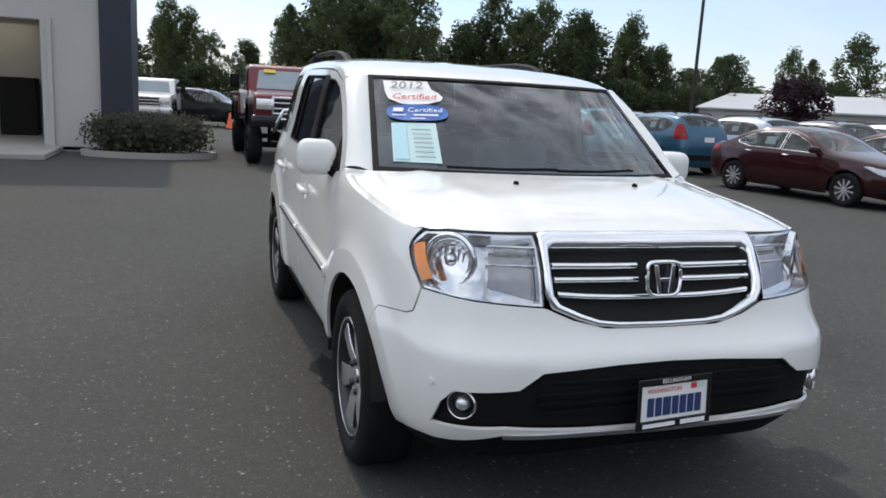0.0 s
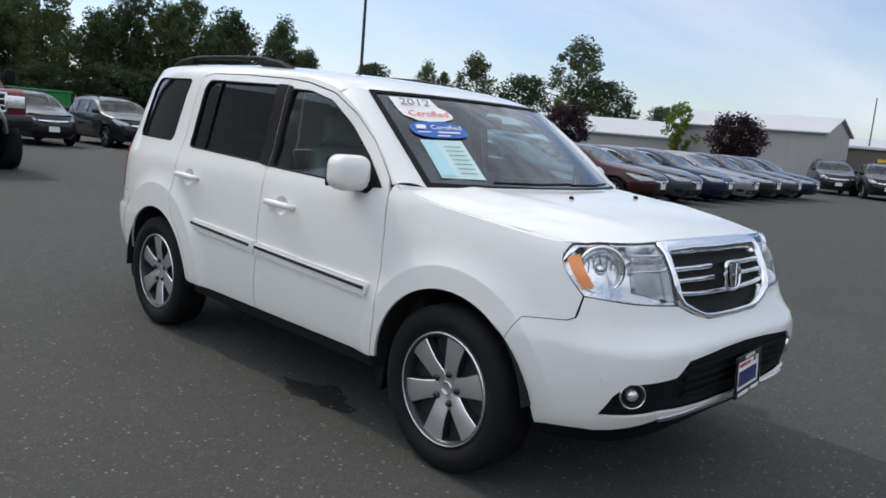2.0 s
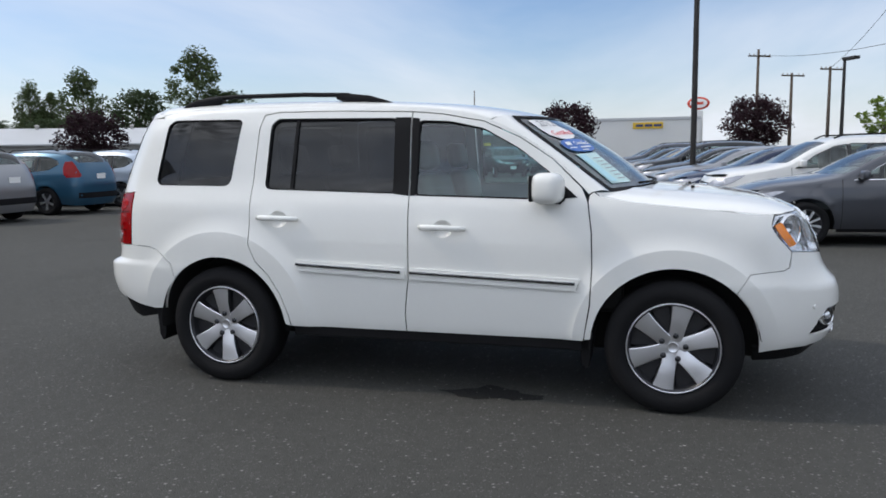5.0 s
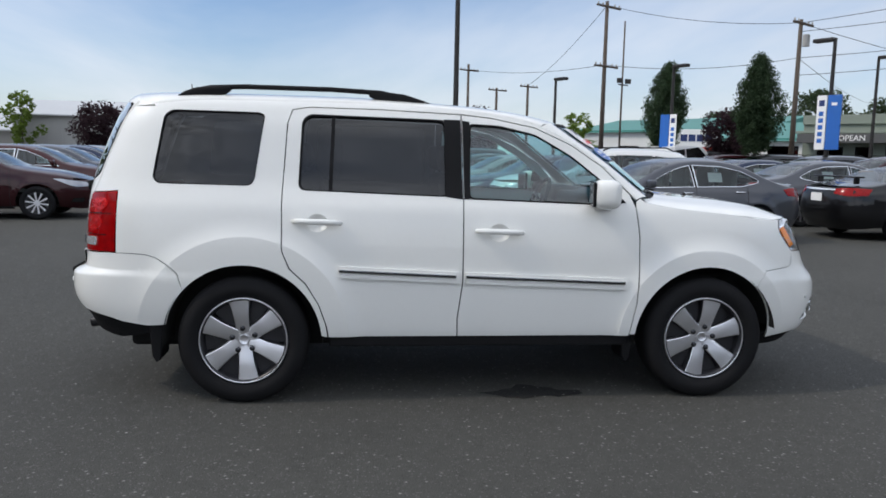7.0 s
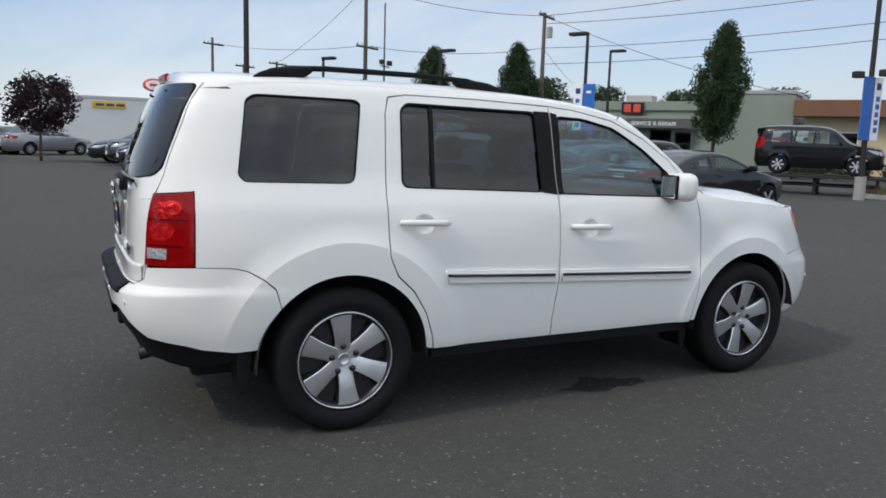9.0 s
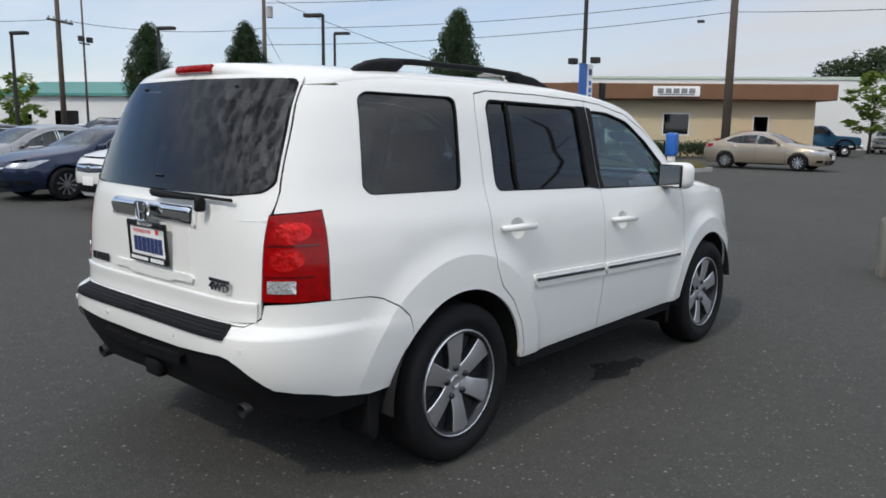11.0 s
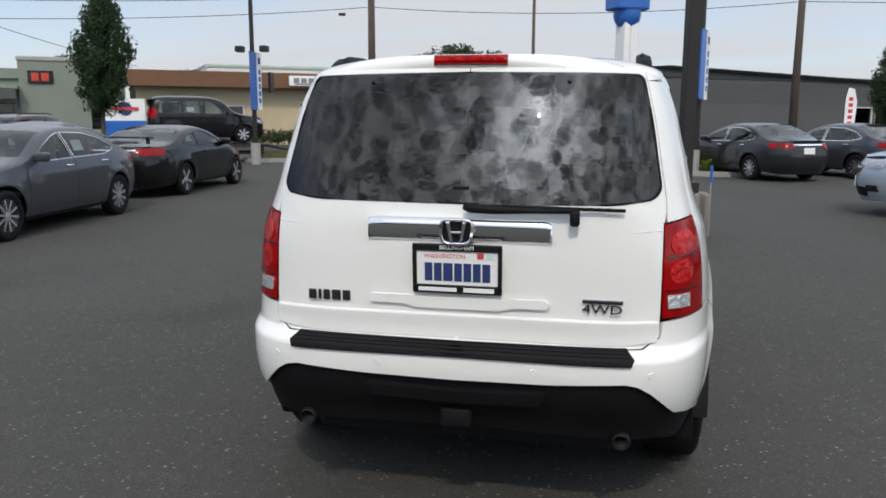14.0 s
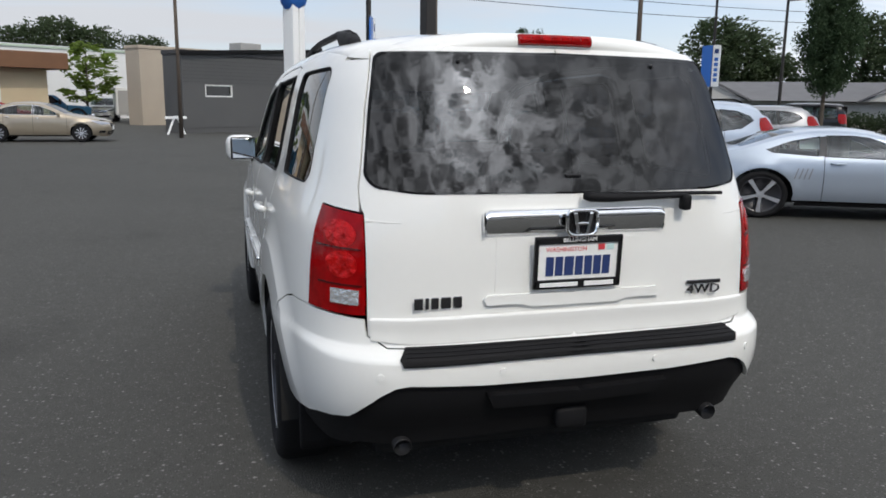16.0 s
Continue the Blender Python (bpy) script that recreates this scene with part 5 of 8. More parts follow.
            part("door_handle", tube([(sx * hx, y - .09, z), (sx * (hx + .028), y - .06, z), (sx * (hx + .028), y + .06, z), (sx * hx, y + .09, z)], .013, 6), M_CHROME if spec.get("chrome") == 1 else M_BODY, car, "", True)
    for y, rz in ((-nose(.6) - .006, 0), (tail(spec["plate_z"]) + .006, 180)):
        part("licence_plate", box((.31, .008, .155), (0, 0, 0), .002), M_PAPER, car, "", m=pose(0, y, .52 if rz == 0 else spec["plate_z"], 0, 0, rz))
    for y in (hf, hr):
        for sx in (-1, 1):
            wn_ = new("wheel")
            wn_.parent = car
            wn_.matrix_basis = pose(sx * (w0 - .115 + spec.get("track", 0)), y, rw, 0, 0, 0 if sx < 0 else 180) @ pose(0, 0, 0, 31 * y)
            h, rr = .105, rw * spec.get("rim", .66)
            tyre = part("tyre", turned([(-h * .7, rr), (-h, (rr + rw) / 2), (-h * .8, rw - .006), (-h * .4, rw), (h * .4, rw), (h * .8, rw - .006), (h, (rr + rw) / 2), (h * .7, rr)], 26), M_RUBBER, wn_, "", True)
            rim = turned([(-h * .75, rr + .003), (-h * .8, rr - .012), (-h * .2, rr - .03), (-h * .1, 0)], 26)
            part("rim", rim, M_ALLOY_DARK, wn_, "", True)
            spk = bmesh.new()
            sw0, sw1 = (.010, .017) if spec["spokes"] > 7 else (.018, .032)
            for i in range(spec["spokes"]):
                sp = prism([(-sw0, .03), (sw0, .03), (sw1, rr - .006), (-sw1, rr - .006)], .03)
                bmesh.ops.transform(sp, matrix=pose(0, 0, 0, 360 * i / spec["spokes"]) @ Matrix.Translation((-h * .66, 0, 0)) @ pose(0, 0, 0, 0, 0, 90), verts=sp.verts)
                merge(spk, sp)
            turned([(-h * .5, .06), (-h * .82, .05), (-h * .84, 0)], 14, bm=spk)
            part("spokes", spk, M_ALLOY, wn_, "alloy spokes")
    if spec.get("rails"):
        for sx in (-1, 1):
            part("roof_rail", tube([(sx * .55, spec["rails"][0], crown(spec["rails"][0]) - .01), (sx * .57, spec["rails"][0] + .15, crown(spec["rails"][0] + .15) + .03), (sx * .57, spec["rails"][1] - .15, crown(spec["rails"][1] - .15) + .03), (sx * .55, spec["rails"][1], crown(spec["rails"][1]) - .01)], .016, 6), M_BLACK, car, "", True)
    if spec.get("spoiler"):
        sp = spec["spoiler"]
        part("spoiler", box((1.2, .2, .03), (0, sp[0], sp[1]), .012), M_BODY, car, "", True)
        for sx in (-1, 1):
            part("spoiler_foot", box((.03, .12, .12), (sx * .5, sp[0], sp[1] - .07), .01), M_BODY, car)
    return car


SEDAN = dict(name="sedan", category="car", doors=4, badge_z=.62, pf=3.8, pr=4.6, hubs=(-1.44, 1.335), wheel=.325, low=.20, belt=.98, track=.01, chrome=1, spokes=10, plate_z=.78,
             wide=[(.2, .84), (.35, .90), (.6, .925), (.8, .915), (.95, .88), (1.05, .83), (1.36, .64), (1.45, .56)],
             nose=[(.2, 2.30), (.4, 2.42), (.6, 2.43), (.75, 2.36), (.9, 2.2), (1.5, 2.2)], tail=[(.2, 2.28), (.4, 2.40), (.65, 2.43), (.9, 2.38), (1.02, 2.32), (1.5, 2.3)],
             edge=[(-2.4, .70), (-1.9, .80), (-1.2, .92), (-.95, .965), (-.45, 1.20), (0, 1.34), (.5, 1.375), (1.0, 1.325), (1.6, 1.10), (1.9, 1.005), (2.4, .97)],
             crown=[(-2.4, .73), (-2.0, .88), (-1.3, 1.0), (-1.08, 1.035), (-.30, 1.38), (.2, 1.46), (.65, 1.455), (1.05, 1.395), (1.78, 1.10), (1.95, 1.075), (2.4, 1.03)],
             screens=((-1.1, -.86), (-.32, -.18), (1.02, .95), (1.74, 1.6)),
             windows=[[(-.80, .965), (.12, .985), (.10, 1.325), (-.08, 1.29), (-.42, 1.165), (-.72, 1.005)], [(.19, .987), (1.02, 1.0), (1.34, 1.06), (1.36, 1.10), (1.08, 1.235), (.72, 1.315), (.18, 1.332)]],
             mirror=(-.70, .98), handles=((.0, .88), (.98, .90)), seats=(.15, 1.05),
             lamps=[("headlight", M_CARLAMP, Fr((.42, .66), (.50, .72), (.70, .76)) + Y((-1.86, .80), (-1.72, .80), (-1.95, .70)) + Fr((.72, .64),)),
                    ("tail_light", M_RED_LENS, Re((.42, .86), (.42, .95), (.62, .97)) + Y((1.98, .965), (1.86, .95), (1.95, .84)) + Re((.66, .82),)),
                    ("fog_lamp", M_GLOSS_BLACK, Fr((.62, .34), (.74, .34), (.74, .42), (.62, .42)))],
             centre=[("grille", M_GLOSS_BLACK, Fr((0, .54), (.36, .56), (.42, .68), (0, .69))), ("grille_bar", M_CHROME, Fr((0, .605), (.40, .635), (.42, .665), (0, .64))),
                     ("lower_intake", M_BLACK, Fr((0, .27), (.5, .28), (.55, .40), (0, .42))), ("rear_strip", M_CHROME, Re((0, .91), (.42, .92), (.42, .945), (0, .945)))])
CROSS = dict(SEDAN, name="suv", badge_z=.74, pf=3.8, pr=5.0, hubs=(-1.31, 1.31), wheel=.345, low=.24, belt=1.08, chrome=2, spokes=5, plate_z=.95, rim=.64,
             wide=[(.24, .82), (.4, .885), (.65, .91), (.9, .90), (1.05, .875), (1.15, .845), (1.5, .69), (1.62, .58)],
             nose=[(.2, 2.12), (.4, 2.22), (.65, 2.24), (.85, 2.17), (1.0, 2.05), (1.7, 2.0)], tail=[(.2, 2.2), (.45, 2.29), (.7, 2.29), (1.0, 2.25), (1.15, 2.2), (1.5, 2.0), (1.65, 1.9)],
             edge=[(-2.4, .82), (-1.8, .92), (-1.15, 1.03), (-.92, 1.08), (-.42, 1.34), (0, 1.485), (.6, 1.54), (1.2, 1.525), (1.65, 1.455), (1.85, 1.38), (2.3, 1.12)],
             crown=[(-2.4, .85), (-1.9, 1.0), (-1.25, 1.10), (-1.02, 1.14), (-.28, 1.53), (.2, 1.615), (.9, 1.635), (1.5, 1.61), (1.78, 1.56), (2.12, 1.16), (2.3, 1.08)],
             screens=((-1.04, -.82), (-.30, -.18), (1.72, 1.68), (2.10, 2.02)),
             windows=[[(-.76, 1.065), (.12, 1.085), (.10, 1.46), (-.1, 1.425), (-.42, 1.285), (-.68, 1.10)], [(.19, 1.087), (.98, 1.105), (.96, 1.47), (.18, 1.47)], [(1.05, 1.107), (1.42, 1.15), (1.66, 1.28), (1.60, 1.36), (1.36, 1.44), (1.04, 1.468)]],
             mirror=(-.66, 1.09), handles=((.0, .98), (.85, 1.0)), seats=(.1, 1.0), rails=(-.05, 1.5),
             lamps=[("headlight", M_CARLAMP, Fr((.46, .76), (.52, .84), (.68, .88)) + Y((-1.72, .93), (-1.58, .94), (-1.78, .82)) + Fr((.70, .75),)),
                    ("tail_light", M_RED_LENS, Re((.60, .98), (.62, 1.12), (.62, 1.34)) + Y((1.80, 1.33), (1.78, 1.2), (1.82, 1.02), (1.9, .94)) + Re((.66, .94),)),
                    ("fog_lamp", M_GLOSS_BLACK, Fr((.58, .40), (.70, .40), (.70, .50), (.58, .50)))],
             centre=[("grille", M_GLOSS_BLACK, Fr((0, .66), (.40, .68), (.46, .80), (0, .82))), ("grille_bar", M_CHROME, Fr((0, .735), (.42, .755), (.44, .785), (0, .77))),
                     ("lower_intake", M_BLACK, Fr((0, .32), (.55, .32), (.6, .46), (0, .48))), ("rear_strip", M_BLACK, Re((0, .42), (.7, .42), (.7, .56), (0, .56)))])
COUPE = dict(SEDAN, name="coupe", doors=2, pf=3.4, pr=4.2, hubs=(-1.37, 1.25), wheel=.325, chrome=2, spokes=5, belt=.95, rim=.72,
             edge=[(-2.4, .66), (-1.8, .78), (-1.2, .90), (-.95, .94), (-.45, 1.16), (0, 1.29), (.4, 1.315), (.9, 1.25), (1.5, 1.06), (1.8, 1.0), (2.4, .96)],
             crown=[(-2.4, .70), (-1.9, .84), (-1.3, .96), (-1.1, .99), (-.30, 1.33), (.15, 1.395), (.5, 1.39), (.9, 1.33), (1.65, 1.07), (1.85, 1.04), (2.4, 1.0)],
             screens=((-1.12, -.88), (-.30, -.16), (.88, .8), (1.6, 1.5)),
             windows=[[(-.80, .935), (.45, .965), (.42, 1.26), (.1, 1.265), (-.1, 1.24), (-.44, 1.11), (-.70, .975)], [(.54, .968), (1.12, 1.01), (1.2, 1.05), (.9, 1.17), (.52, 1.25)]],
             handles=((.3, .86),), spoiler=(1.98, 1.17))
BOXY = dict(CROSS, name="suv", pf=5.5, pr=8.0, hubs=(-1.29, 1.285), wheel=.34, chrome=2, belt=1.12, rails=None, spokes=7,
            wide=[(.24, .83), (.4, .88), (.65, .905), (.9, .90), (1.1, .885), (1.2, .86), (1.66, .74), (1.75, .66)],
            nose=[(.2, 2.06), (.4, 2.13), (.7, 2.13), (.9, 2.08), (1.05, 1.98), (1.8, 1.95)], tail=[(.2, 2.05), (.45, 2.15), (.8, 2.16), (1.15, 2.13), (1.6, 2.03), (1.8, 1.98)],
            edge=[(-2.4, .92), (-1.7, 1.0), (-1.15, 1.08), (-.98, 1.13), (-.62, 1.46), (-.3, 1.63), (.4, 1.675), (1.4, 1.675), (1.8, 1.64), (2.3, 1.6)],
            crown=[(-2.4, .95), (-1.8, 1.06), (-1.25, 1.13), (-1.1, 1.17), (-.48, 1.66), (.0, 1.76), (.9, 1.785), (1.6, 1.775), (1.9, 1.74), (2.12, 1.35), (2.3, 1.2)],
            screens=((-1.12, -.95), (-.5, -.38), (1.92, 1.9), (2.13, 2.1)),
            windows=[[(-.80, 1.12), (.10, 1.13), (.08, 1.59), (-.2, 1.58), (-.45, 1.48), (-.74, 1.2)], [(.17, 1.132), (.86, 1.14), (.86, 1.60), (.16, 1.60)], [(.95, 1.14), (1.75, 1.16), (1.72, 1.57), (.95, 1.60)]],
            mirror=(-.72, 1.12))

MUSCLE = dict(COUPE, spoiler=None, marker=(1.93, .66), wheel=.36, rim=.76,
              lamps=[("headlight", M_CARLAMP, Fr((.42, .62), (.50, .70), (.74, .70), (.74, .62))), ("tail_light", M_RED_LENS, Re((.40, .74), (.40, .86), (.60, .86), (.60, .74)))])
TEMPLATES = {}
for key, spec, label in (("sedan", SEDAN, "parked sedan"), ("suv", CROSS, "parked crossover"), ("coupe", COUPE, "parked coupe"), ("muscle", MUSCLE, "parked muscle coupe"), ("boxy", BOXY, "parked boxy SUV")):
    TEMPLATES[key] = vehicle(spec, label)


def park(kind, colour, x, y, heading, label, group="", z=0.0, scale=None, tilt=0.0, sticker=True):
    """A copy of a parked car in its own paint; heading: the compass turn of its nose from -y, anticlockwise."""
    ob = copy_thing(TEMPLATES[kind], pose(x, y, z, 0, 0, heading) @ pose(0, 0, 0, tilt))
    if scale:
        ob.scale = scale
    tagged(ob, label, TEMPLATES[kind]["category"], group)
    for c in ob.children:
        if c.data and c.data.materials and c.data.materials[0] == M_BODY:
            c.material_slots[0].link = "OBJECT"
            c.material_slots[0].material = PAINTS[colour]
    if sticker:
        for sx in (-1, 1):
            s = part("price_sheet", box((.004, .26, .17)), M_PAPER, ob, "white price sheet in the window", m=pose(sx * .66 if kind != "boxy" else sx * .78, .62, 1.14 if kind in ("sedan", "coupe", "muscle") else 1.28, 0, -sx * 22))
    return ob


A, A2 = "row of parked sedans", "row of parked crossovers"
for x, y, c, n in ((11.0, 8.5, "maroon", "dark maroon"), (14.6, 8.75, "brown_red", "reddish brown"), (16.9, 8.9, "dark_grey", "grey-blue"), (19.2, 9.0, "navy", "dark navy"),
                   (21.3, 9.1, "silver", "silver"), (23.4, 9.2, "charcoal", "charcoal"), (25.6, 9.3, "dark_grey", "dark grey"), (27.8, 9.4, "navy", "navy")):
    park("sedan", c, x, y, 6 + random.uniform(-1.5, 1.5), n + " sedan with alloy wheels in a dealer row", A)
for i, (c, n) in enumerate((("silver", "silver"), ("blue", "steel blue"), ("ice_blue", "pale silver-blue"), ("dark_grey", "dark grey"), ("white", "white"), ("maroon", "maroon"), ("charcoal", "charcoal"), ("dark_grey", "grey"))):
    park("suv" if i < 5 else "sedan", c, 8.7 + 2.75 * i, 14.9, 180 + random.uniform(-1.5, 1.5), n + (" crossover" if i < 5 else " sedan") + " with its tail towards the aisle", A2)
for i, (c, n) in enumerate((("charcoal", "charcoal"), ("charcoal", "dark charcoal"), ("navy", "dark blue"), ("dark_grey", "dark grey"), ("silver", "silver"))):
    park("suv", c, 4.9 + 2.75 * i, 23.2, random.uniform(-2, 2), n + " crossover parked nose out by the trees", "crossovers by the trees")
for i, (k, c, n) in enumerate((("sedan", "dark_grey", "dark grey"), ("suv", "white", "white"), ("sedan", "navy", "navy blue"), ("sedan", "silver", "silver"), ("sedan", "charcoal", "dark charcoal"), ("suv", "charcoal", "black"), ("sedan", "beige", "pale gold"), ("sedan", "charcoal", "charcoal"), ("suv", "dark_grey", "grey"), ("sedan", "charcoal", "black"))):
    park(k, c, 7.85 + 2.72 * i, -4.64 + .43 * i, 185.5 + random.uniform(-1.5, 1.5), n + (" sedan" if k == "sedan" else " crossover") + " parked nose towards the aisle", "row beside the aisle")
for i, (k, c, n) in enumerate((("coupe", "black", "glossy black"), ("sedan", "dark_grey", "dark grey"), ("sedan", "navy", "navy"), ("sedan", "maroon", "maroon"), ("sedan", "charcoal", "charcoal"), ("suv", "dark_grey", "grey"), ("sedan", "white", "white"))):
    park(k, c, 8.7 + 2.7 * i, -10.4 + .2 * i, 3 + random.uniform(-2, 2), n + (" coupe with a rear spoiler" if k == "coupe" else " sedan" if k == "sedan" else " crossover") + " parked tail to tail", "row behind the aisle")
for i, (k, c, n) in enumerate((("suv", "maroon", "maroon"), ("suv", "dark_grey", "dark grey"), ("suv", "charcoal", "charcoal"), ("suv", "maroon", "dark red"), ("boxy", "charcoal", "black"), ("suv", "silver", "silver"))):
    park(k, c, 17.5 + 2.75 * i, -15.7 + .55 * i, 180 + random.uniform(-3, 3), n + " used SUV in the row by the street", "used cars by the street", sticker=False)
for x, y, h, k, c, n in ((41.6, 3.4, 32, "sedan", "silver", "silver sedan standing alone"), (37.6, 9.7, -62, "suv", "charcoal", "charcoal SUV facing the far aisle"), (36.8, 7.2, -66, "suv", "black", "black SUV facing the far aisle"),
                         (42.6, 5.9, -75, "sedan", "dark_grey", "grey sedan by the far aisle"), (44.3, 7.9, -60, "suv", "blue", "blue SUV by the far aisle"),
                         (-4.5, -17.6, 26, "sedan", "charcoal", "black sedan parked near the street"), (-7.2, -18.6, 30, "sedan", "dark_grey", "dark grey sedan parked near the street"),
                         (-11.8, -22.0, 70, "sedan", "charcoal", "dark sedan parked near the grey building"),
                         (-13.5, -14.8, 62, "suv", "silver", "silver SUV far across the lot"), (-22.4, -23.0, 49, "boxy", "black", "black van far across the lot"), (-20.5, -9.5, 240, "sedan", "beige", "beige sedan far across the lot"),
                         (-.6, 31.5, 70, "suv", "charcoal", "dark hatchback by the far fence"), (2.6, 37.0, 90, "sedan", "white", "white car by the far fence"),
                         (7.35, -27.5, -91, "sedan", "beige", "pale gold sedan on the street"), (11.9, -39.6, -60, "sedan", "red", "red car parked by the shop"), (8.9, -57.0, 180, "boxy", "white", "white van at the end of the driveway")):
    park(k, c, x, y, h, n, sticker=False)
park("suv", "ice_blue", -6.95, -8.6, 75.5, "pale silver-blue SUV parked at an angle", scale=(1.0, 1.0, 1.03))
park("muscle", "ice_blue", -7.85, -4.7, -118, "pale blue muscle coupe with five-spoke wheels", scale=(1.03, 1.04, .93))
park("boxy", "black", 13.05, -20.0, -56, "black boxy SUV displayed on a raised steel ramp", z=.66, scale=(.90, .90, .90))
for t in TEMPLATES.values():
    for o in (*t.children_recursive, t):
        bpy.data.objects.remove(o)


# ---- lifted pickup ----
# opaque pane, its pale blue-grey stands for the sky's reflection
M_TRUCKGLASS = material("sky_pale_glass", (.20, .25, .27), .08, 0, .2, 2, coat=1.0, spec=.8)
def pickup(m, colour, label, lift, scale=1.0, canopy=False):
    """A long-bonnet pickup that faces -y, standing lift higher than stock."""
    p = thing("pickup_truck", label, "truck", m)
    mat, z0 = PAINTS[colour], .62 + lift

    def ring(pts, half_w, bev, mat_, nm, lab="", parent=p):
        b = prism([(y, z) for y, z in pts], 2 * half_w, pose(0, 0, 0, 0, 0, 90), None, bev)
        for v in b.verts:
            v.co.x *= 1 - .10 * max(0, (v.co.z - z0 - .62) / .62)
            v.co.y *= -1
        bmesh.ops.reverse_faces(b, faces=b.faces)
        return part(nm, b, mat_, parent, lab, False)

    # y grows towards the tail
    def yz(*pts):
        return [(-y, z0 + z) for y, z in pts]
    ring(yz((-2.72, .08), (-2.74, .52), (-2.6, .60), (-1.35, .68), (-1.3, .1)), .93, .05, mat, "bonnet")
    ring(yz((-1.32, .0), (-1.32, .68), (-.75, 1.22), (-.55, 1.27), (.75, 1.27), (.95, 1.2), (1.0, .64), (1.0, 0)), .95, .05, mat, "cab")
    ring(yz((1.05, .05), (1.05, .62), (2.95, .62), (2.95, .05)), .97, .04, mat, "bed")
    if canopy:
        ring(yz((1.05, .63), (1.1, 1.2), (2.8, 1.2), (2.92, .63)), .9, .05, PAINTS["white"], "canopy", "white canopy over the bed")
    ws = prism([(-.74, 0), (.74, 0), (.64, .62), (-.64, .62)], .012, Matrix.Translation((0, -1.29, z0 + .70)) @ pose(0, 0, 0, -46), None)
    part("windshield", ws, M_TRUCKGLASS, p, "sloped windshield")
    for sx in (-1, 1):
        for y0, y1 in ((-.72, .0), (.06, .72)):
            w = prism([(y0 if y0 > -.5 else y0 - .28, .70), (y1, .70), (y1, 1.16), (max(y0, -.62), 1.16)], .012)
            bmesh.ops.transform(w, matrix=Matrix.Translation((sx * .925, 0, z0)) @ pose(0, 0, 0, 0, -sx * 8, 90), verts=w.verts)
            part("side_window", w, M_GLOSS_BLACK, p)
        part("door_mirror", box((.2, .12, .32), (sx * 1.2, -.85, z0 + .86), .03), M_BLACK, p, "", True)
        part("mirror_arm", tube([(sx * .93, -.85, z0 + .78), (sx * 1.14, -.85, z0 + .82)], .02, 6), M_BLACK, p)
        part("headlight", box((.34, .06, .24), (sx * .72, -2.73, z0 + .36), .02), M_BOWL, p, "", True)
        part("fender_flare", prism([(y, z) for y, z in arc(-1.85, z0 - .12, .62, -5, 185, 14)] + [(y, z) for y, z in arc(-1.85, z0 - .12, .50, 185, -5, 14)], .12, Matrix.Translation((sx * .95, 0, 0)) @ pose(0, 0, 0, 0, 0, 90)), M_BLACK, p)
        part("fender_flare", prism([(y, z) for y, z in arc(1.95, z0 - .12, .62, -5, 185, 14)] + [(y, z) for y, z in arc(1.95, z0 - .12, .50, 185, -5, 14)], .12, Matrix.Translation((sx * .97, 0, 0)) @ pose(0, 0, 0, 0, 0, 90)), M_BLACK, p)
    part("grille", box((1.05, .06, .34), (0, -2.74, z0 + .34), .03), M_GLOSS_BLACK, p)
    gf = bmesh.new()
    for sx, sz, x, z in ((1.12, .05, 0, .51), (1.12, .05, 0, .17), (.05, .36, -.54, .34), (.05, .36, .54, .34), (1.05, .035, 0, .40), (1.05, .035, 0, .28)):
        box((sx, .05, sz), (x, -2.775, z0 + z), .012, gf)
    part("grille_frame", gf, M_CHROME, p, "chrome grille frame", True)
    part("front_bumper", box((2.0, .22, .26), (0, -2.78, z0 + .0), .05), M_GLOSS_BLACK if lift > .2 else M_ALLOY, p, "steel bumper", True)
    part("rear_bumper", box((1.9, .18, .2), (0, 3.0, z0 - .02), .04), M_CHROME, p, "", True)
    if lift > .2:
        bar = tube([(-.52, -2.85, z0 - .22), (-.46, -2.98, z0 + .0), (-.34, -3.0, z0 + .26), (.34, -3.0, z0 + .26), (.46, -2.98, z0 + .0), (.52, -2.85, z0 - .22)], .042, 10)
        tube([(-.40, -2.99, z0 + .06), (.40, -2.99, z0 + .06)], .035, 10, bar)
        part("bull_bar", bar, M_CHROME, p, "chrome bull bar", True)
        for x in (-.2, .2):
            part("spot_lamp", turned([(-.05, 0), (-.05, .07), (.03, .06), (.05, 0)], 16, "Y", m=Matrix.Translation((x, -2.98, z0 + .15))), M_BOWL, p, "", True)
        for i in range(5):
            part("roof_marker", box((.09, .06, .03), (-.5 + .25 * i, -.5, z0 + 1.285), .01), M_AMBER, p)
        part("sale_sticker", box((.28, .006, .1), (0, 0, 0)), material("yellow_sticker", (.75, .55, .05), .5), p, "yellow sale sticker", m=Matrix.Translation((-.4, -.92, z0 + 1.12)) @ pose(0, 0, 0, -46))
    r = .44 if lift > .2 else .36
    fr = box((.9, 5.2, .14), (0, .1, z0 - .12), .02)
    for y in (-1.85, 1.95):
        tube([(-.8, y, r), (.8, y, r)], .07, 8, fr)
        box((.3, .3, .28), (.1, y, r), .08, fr)
        for sx in (-.5, .5):
            box((.08, .08, max(z0 - r, .1)), (sx, y, (z0 + r) / 2), .01, fr)
    part("chassis", fr, M_DARK, p, "dark axles and frame under the truck")
    for y in (-1.85, 1.95):
        for sx in (-1, 1):
            w = new("wheel")
            w.parent = p
            w.matrix_basis = pose(sx * .86, y, r, 0, 0, 0 if sx < 0 else 180)
